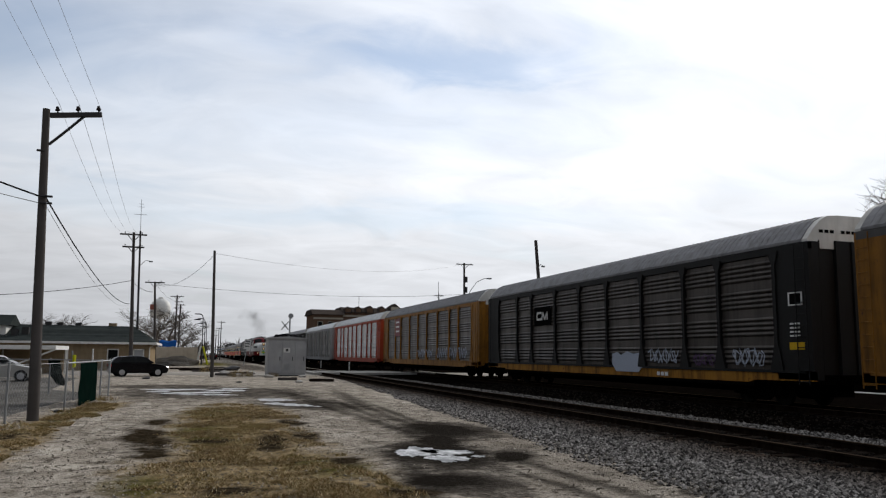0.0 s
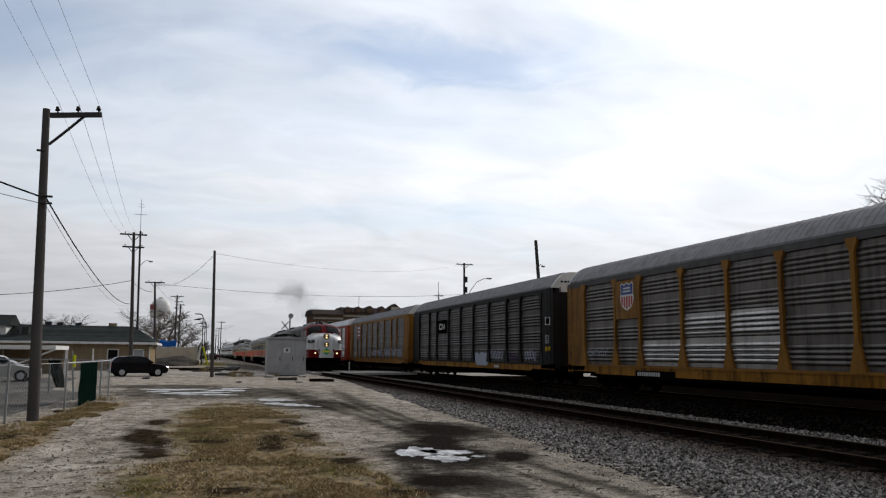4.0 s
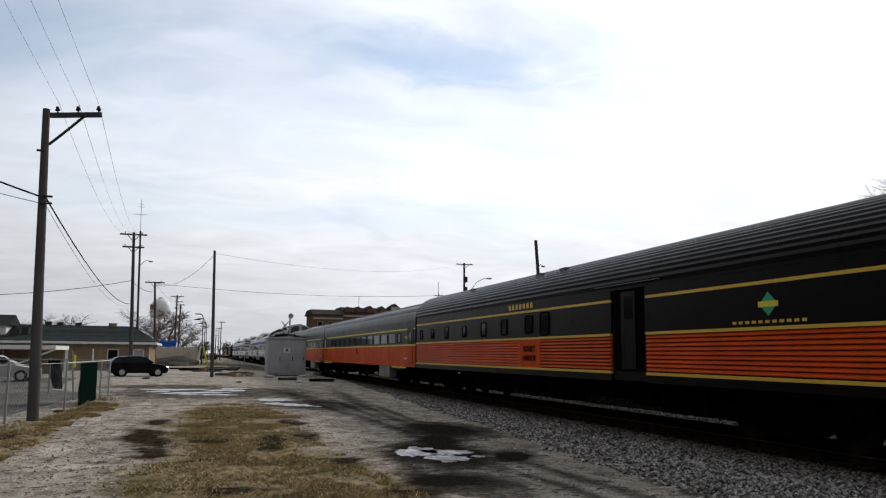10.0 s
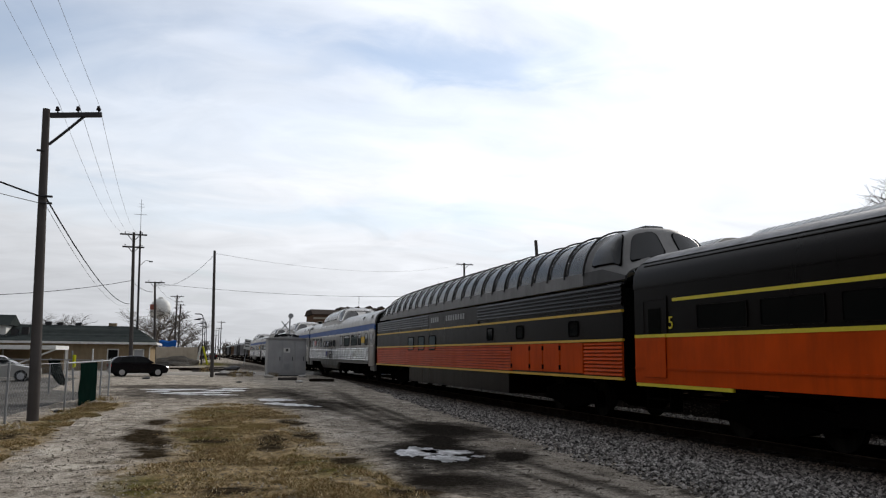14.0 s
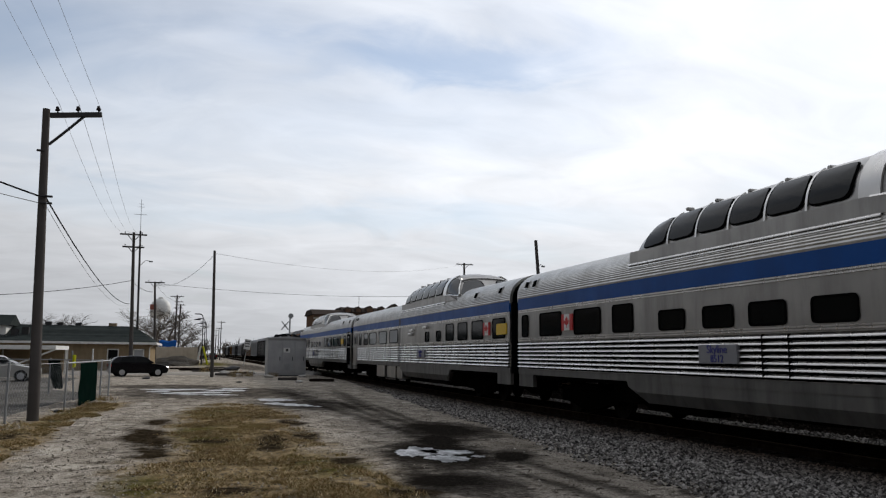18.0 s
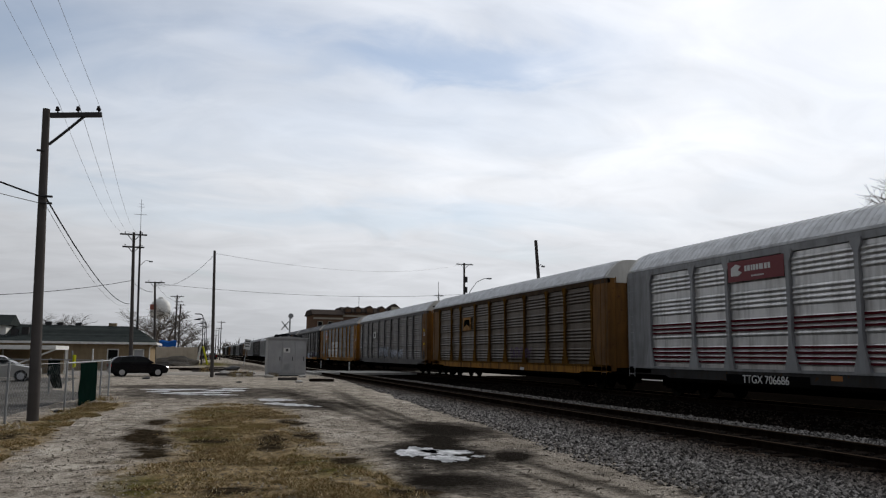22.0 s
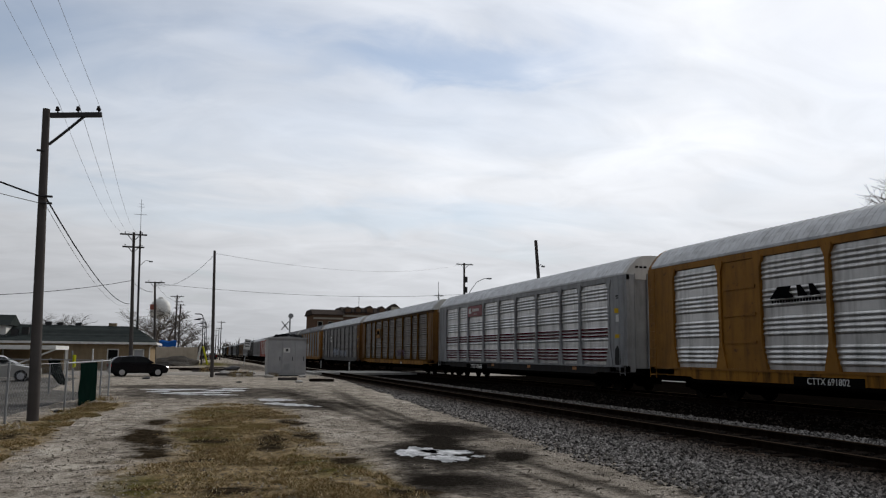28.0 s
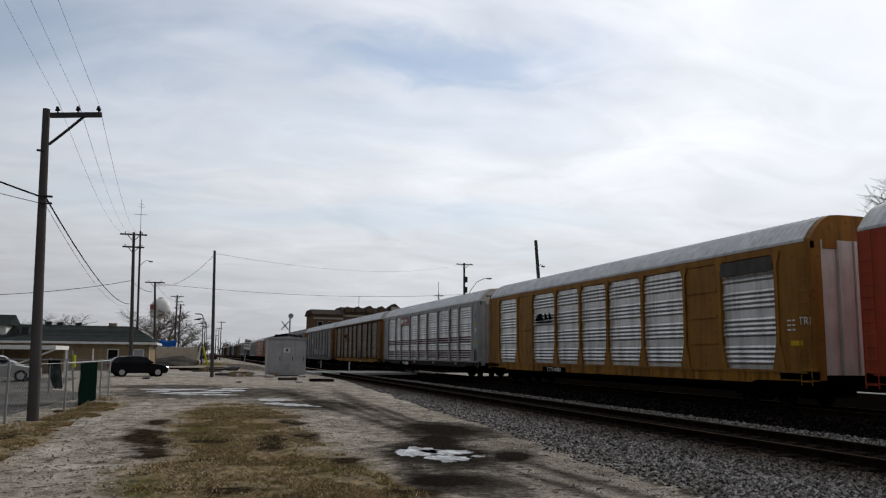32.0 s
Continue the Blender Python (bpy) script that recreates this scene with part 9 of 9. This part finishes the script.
def streaked_steel(tag, y):
    """Side, letter board and flute finishes with a dark run at y."""
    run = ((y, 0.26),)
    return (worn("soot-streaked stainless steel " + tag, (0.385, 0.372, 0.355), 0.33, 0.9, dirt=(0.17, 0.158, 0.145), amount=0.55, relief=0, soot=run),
            worn("dark-streaked letter board " + tag, (0.002, 0.078, 0.335), 0.42, amount=0.2, dirt=(0.02, 0.04, 0.10), spec=0.2, soot=run),
            worn("dark-streaked flutes " + tag, (0.75, 0.73, 0.705), 0.27, 0.95, dirt=(0.40, 0.38, 0.36), amount=0.2, relief=0, soot=run))


def dome_coach(label, number, flip=False, flag=False, open_door=False, streak_y=None):
    car = thing("stainless_dome_car", pose(0, 0, 0), label, "railway car", "passenger train cars")
    f = -1 if flip else 1
    core(car, -12.66, 12.66, STEEL_DULL)
    band, board, flute = (STEEL_DULL, BLUE, STEEL) if streak_y is None else streaked_steel(number, streak_y)
    # black groove faces stand for the shade between the steel ribs
    fluted(car, "fluted_side", flute, -11.2 if not flip else -12.62, 12.62 if not flip else 11.2, 1.11, 1.86, 7, 0.0, 0.075, "fluted stainless side", groove_shade=RUBBER_SHADE, gap=0.26)
    e = -1 if not flip else 1
    sheet(car, "door_surround", STEEL_DULL, *sorted((e * 11.2, e * 12.66)), 0.9, 1.86, 0.04)
    sheet(car, "window_band", band, -12.66, 12.66, 1.87, 2.80, 0.04, "smooth stainless window band")
    for z in (1.90, 1.945, 2.715, 2.765):
        sheet(car, "bead", STEEL, -12.62, 12.62, z, z + 0.028, 0.062)
    sheet(car, "blue_band", board, -12.64, 12.64, 2.80, 3.125, 0.052, "blue letter board stripe")
    roof_part(car, STEEL_ROOF, -12.70, 12.70, 1.505, 3.12, 4.0, 130, 0.006, "fluted stainless roof")
    sheet(car, "skirt", SKIRT, -12.66, 12.66, 0.94, 1.10, 0.03)
    # deeper skirt under the dome
    for s in (-1, 1):
        bm = bmesh.new()
        a, b = sorted((s * 1.36, s * 1.47))
        c = -5.5 if flip else 0.0
        rings = []
        for d, up in ((0.0, 0.0), (0.03, 0.0), (0.10, 0.03), (0.22, 0.12)):
            x = s * (1.475 - d)
            lo = 0.72 - 0.22 * min(1.0, d / 0.1)
            rings.append([Vector((x, yy + c, max(zz, lo))) for yy, zz in ((6.6, 1.08), (6.45, 0.82), (6.1, 0.66), (5.8, 0.5), (-0.6, 0.5), (-0.85, 0.66), (-1.05, 0.82), (-1.15, 1.08))])
        loft(bm, rings)
        part("deep_skirt", bm, SKIRT, car)
        for yy, ln in ((12.15, 1.0), (-12.1, 1.1)):
            bm = bmesh.new()
            bx(bm, a, b, yy - ln / 2, yy + ln / 2, 0.6, 1.0)
            part("end_skirt", bm, SKIRT, car)
    sh = -5.4 if flip else 0.0
    lower = [(4.68, 0.92), (3.20, 0.90), (1.88, 0.92), (0.41, 0.93)] if not flip else [(-3.6, 0.6), (-5.2, 0.62)]
    upper = [(12.12, 0.46), (10.40, 1.38), (8.30, 1.38), (6.60, 0.9), (-4.4, 1.9), (-6.85, 1.9), (-8.6, 0.95), (-10.45, 0.72)] if not flip else \
        [(10.4, 0.6), (8.85, 1.15), (7.05, 1.8), (4.6, 1.75), (-6.65, 0.95), (-8.15, 1.05), (-9.75, 1.15), (-11.75, 1.1)]
    for y, w in lower:
        window(car, y, w, 2.0, 2.42, PANE)
    for y, w in upper:
        window(car, y, w, 2.0, 2.64, GREENPANE if w > 1.6 else PANE)
    window(car, -2.45 if not flip else 2.25, 0.95 if not flip else 1.7, 2.02, 2.66, BLIND)
    vestibule_door(car, e * 11.88, STEEL_DULL, 0.85, 2.80, 0.98, open_door=open_door)
    if flag:
        maple_flag(car, 9.36 if not flip else -10.68, 2.33)
    bm = bmesh.new()
    yy = -9.55 if not flip else -12.0
    bx(bm, -1.525, -1.50, yy - 0.42, yy + 0.42, 2.12, 2.46)
    part("poster", bm, POSTER, car, "yellow poster")
    # dome
    tops = tuple((y + sh, z) for y, z in ((6.32, 3.60), (6.24, 3.95), (6.08, 4.25), (5.78, 4.46), (5.2, 4.58), (4.0, 4.63), (1.0, 4.66), (-0.40, 4.65), (-0.80, 4.55), (-1.20, 4.36), (-1.70, 4.06), (-2.45, 3.60)))
    dome_patch(car, "dome_shell", STEEL_DULL, tops, 6.32 + sh, -2.45 + sh, -1.0, 1.0, -0.04, 24, 60, 0.03, 3.50, 3.0)
    for s in (-1, 1):
        for k in range(6):
            y0, y1 = 5.84 - 0.98 * k, 5.84 - 0.98 * (k + 1) + 0.10
            lean = (0.30, 0.05, 0, 0, 0, 0)[k]
            round_pane(car, tops, sh, s, [(y0, 0.905), (y0 - lean * 0.35, 0.72), (y0 - lean, 0.50), (y1, 0.50), (y1, 0.905)])
            if k:
                dome_patch(car, "dome_rib", STEEL, tops, y0 + 0.075 + sh, y0 + 0.025 + sh, s * 0.40, s * 0.93, 0.02, 10, 1, 0.03, 3.50, 3.0)
                box_part(car, "rib_bolt", STEEL_DULL, *sorted((s * 0.74, s * 0.92)), y0 + sh, y0 + 0.09 + sh, 4.50, 4.575)
        dome_patch(car, "dome_arch", STEEL, tops, -0.06 + sh, -0.46 + sh, s * 0.30, s * 0.95, 0.022, 12, 2, 0.03, 3.50, 3.0)
        round_pane(car, tops, sh, s, [(-0.54, 0.905), (-0.54, 0.60), (-0.74, 0.43), (-1.08, 0.41), (-1.60, 0.64), (-1.98, 0.84), (-1.88, 0.90)])
        round_pane(car, tops, sh, s, [(-1.26, 0.36), (-1.26, 0.05), (-2.28, 0.06), (-2.28, 0.50), (-2.10, 0.74)])
        for pts in ([(-1.02, 0.38), (-1.5, 0.57), (-2.0, 0.80)], [(-0.30, 0.93), (-1.1, 0.925), (-2.0, 0.87)], [(-1.12, 0.40), (-1.12, 0.2), (-1.12, 0.0)]):
            handrail(car, "dome_post", [dome_point(y + sh, s * a, tops, zb=3.50, off=0.025, box=3.0) for y, a in pts], 0.035, STEEL)
        # riveted sill over fluting, running out in a fairing ahead of the dome
        bm = bmesh.new()
        xprism(bm, [(6.34 + sh, 3.50), (6.30 + sh, 3.76), (-0.2 + sh, 3.78), (-1.0 + sh, 3.70), (-1.75 + sh, 3.56), (-2.0 + sh, 3.46), (-0.6 + sh, 3.50)], *sorted((s * 1.34, s * 1.455)))
        part("dome_sill", bm, STEEL_DULL, car)
        # darker groove faces paint the shade between these ribs
        fluted(car, "fluted_dome_side", STEEL, -0.5 + sh, 6.36 + sh, 3.14, 3.51, 6, -0.005, 0.028, sides=(s,), groove_shade=SKIRT, gap=0.2)
    # plates, vents
    py = 3.17 if not flip else -2.8
    bm = bmesh.new()
    bx(bm, -1.57, -1.50, py - 0.55, py + 0.55, 1.36, 1.70)
    pl = part("name_plate", bm, BLUEGREY, car, "blue-grey name plate")
    letters("Skyline", 0.21, PLATE_BLUE, pl, side_text(-1.574, py, 1.61), "plate_text")
    letters(number, 0.19, PLATE_BLUE, pl, side_text(-1.574, py, 1.44), "plate_text")
    if not flip:
        for y in (2.01, 1.38):
            box_part(car, "joint_strip", RUBBER_SHADE, -1.545, -1.45, y - 0.018, y + 0.018, 1.12, 1.86)
    if not flip:
        letters("Canada", 0.42, STRIPE_WHITE, car, side_text(-1.545, -7.1, 1.45), "word_mark")
    for y in (12.1, 11.55, -9.43, -11.74):
        for s in (-1, 1):
            bm = bmesh.new()
            prism(bm, [(s * 1.42, 3.36), (s * 1.49, 3.39), (s * 1.40, 3.63), (s * 1.32, 3.62)], y - 0.13, y + 0.13)
            vent = part("roof_vent", bm, STEEL, car)
            bm = bmesh.new()
            prism(bm, [(s * 1.44, 3.41), (s * 1.495, 3.425), (s * 1.427, 3.60), (s * 1.36, 3.60)], y - 0.10, y + 0.10)
            part("louvre", bm, RUBBER_SHADE, vent)
    if flip:
        for yy, zz in ((-1.3, 2.52), (-1.1, 2.36), (-3.5, 2.60)):
            box_part(car, "side_vent", STEEL, -1.62, -1.49, yy - 0.28, yy + 0.28, zz - 0.05, zz + 0.05)
    light = ((4.35, 6.14), (2.08, 3.82), (0.75, 1.75)) if flip else ()
    under_gear(car, -7.6, 7.6, light, STEEL_DULL)
    for k in (-1, 1):
        train_end(car, k * 12.70, RUBBER_SHADE, 3.98, zs=3.08)
        bogie_parts(car, k * 9.1, 0.46, 2.4)
    return car


couple(dome_coach("stainless steel dome car with a blue band and flag decal", "8503", flag=True), -12.99)
couple(dome_coach("stainless steel dome car with a blue band and yellow poster", "8512", flag=True), 12.99)
couple(dome_coach("stainless steel dome car with a blue band and large belly boxes", "8510", flip=True, flag=True, streak_y=1.06), 38.97)
couple(dome_coach("stainless steel dome car with a blue band and open vestibule", "8501", flag=True, open_door=True, streak_y=6.7), 64.95)
# ---- exhaust of the leading locomotive ----
SMOKE = plain("diesel soot", (0.06, 0.052, 0.050), 1.0)


def smoke_mesh(seed, count, spread):
    """A small drifting wisp: fine soot flakes, dense in the middle and thin at the rim."""
    rs = np.random.RandomState(seed)
    lumps = rs.normal(0, 1, (6, 3)) * spread
    c = lumps[rs.randint(6, size=count)] + rs.normal(0, 1, (count, 3)) * (0.38, 0.55, 0.34)
    v = c[:, None, :] + rs.normal(0, 0.0040, (count, 3, 3))
    me = bpy.data.meshes.new("smoke_puff")
    me.from_pydata(v.reshape(-1, 3).tolist(), [], np.arange(3 * count).reshape(-1, 3).tolist())
    me.materials.append(SMOKE)
    return me


puffs = []
STACK_Y = -161.95 - 0.8
PUFF_MESHES = [smoke_mesh(i, 34000, (0.45, 1.2, 0.40)) for i in range(4)]
BURSTS = (0.55, 0.35, 1.0, 0.9, 0.45, 1.0, 0.8, 0.3, 0.9, 1.0, 0.9, 0.8, 1.0, 1.0, 1.0, 0.9, 0.9, 0.6)
for i in range(52):
    rnd = random.Random(i)
    born = -1.8 + i * 0.18
    if rnd.random() > BURSTS[i // 3]:
        continue
    puff = tagged(new("smoke_puff", PUFF_MESHES[i % 4]), "thin grey-brown diesel exhaust smoke", "smoke", "exhaust smoke", "stuff")
    puffs.append((puff, born, rnd.uniform(-0.25, 0.25), rnd.uniform(2.6, 3.6), rnd.uniform(-0.7, 0.7)))


def puff_rows(born, sway, rise, stray):
    """Carried in the engine until it leaves the stack, then left behind to rise, spread and drift off."""
    rows = []
    for k in range(161):
        t = k * 0.2
        u = t - born
        if u <= 0:
            rows.append((t, pose(NEAR_X, express_y(t) + STACK_Y, RAIL + 2.4)))
        else:
            left = 0.5 * (1 - math.exp(-u / 0.25))     # dragged along by the wake for a moment
            away = 2.0 * (math.exp((min(u, 2.3) - 1.15) / 0.19) - 1) if u > 1.15 else 0.0
            rows.append((t, pose(NEAR_X + (sway + 0.3 * stray) * u, express_y(born) + STACK_Y - left + stray * u + away, RAIL + 2.4 + 3.0 * (1 - math.exp(-u * 7)) + rise * min(u, 1.6 + 0.1 * u), 0, 0, 20 * u)))
    return rows


# ---- what moves ----
def motions():
    for car, k in freight:
        walk(car, [(t, pose(FAR_X, freight_y(t) - k * RACK_Y + RACK_Y / 2, RAIL)) for t in range(0, 33, 4)])
    for car, off, turned in express:
        walk(car, [(t, pose(NEAR_X, express_y(t) + off, RAIL, 0, 0, 180 if turned else 0)) for t in range(0, 33, 4)])

    gusts = [(k * 0.4, 14 + 9 * math.sin(0.76 * k) + 5 * math.sin(1.9 * k), 16 + 16 * math.sin(0.9 * k + 1) + 8 * math.sin(2.3 * k)) for k in range(81)]
    walk(flap, [(t, FLAP_AT @ pose(0, 0, 0, a)) for t, a, b in gusts])
    walk(flap_end, [(t, pose(0, 0, -0.54, b)) for t, a, b in gusts])
    for puff, born, sway, rise, stray in puffs:
        walk(puff, puff_rows(born, sway, rise, stray))


motions()
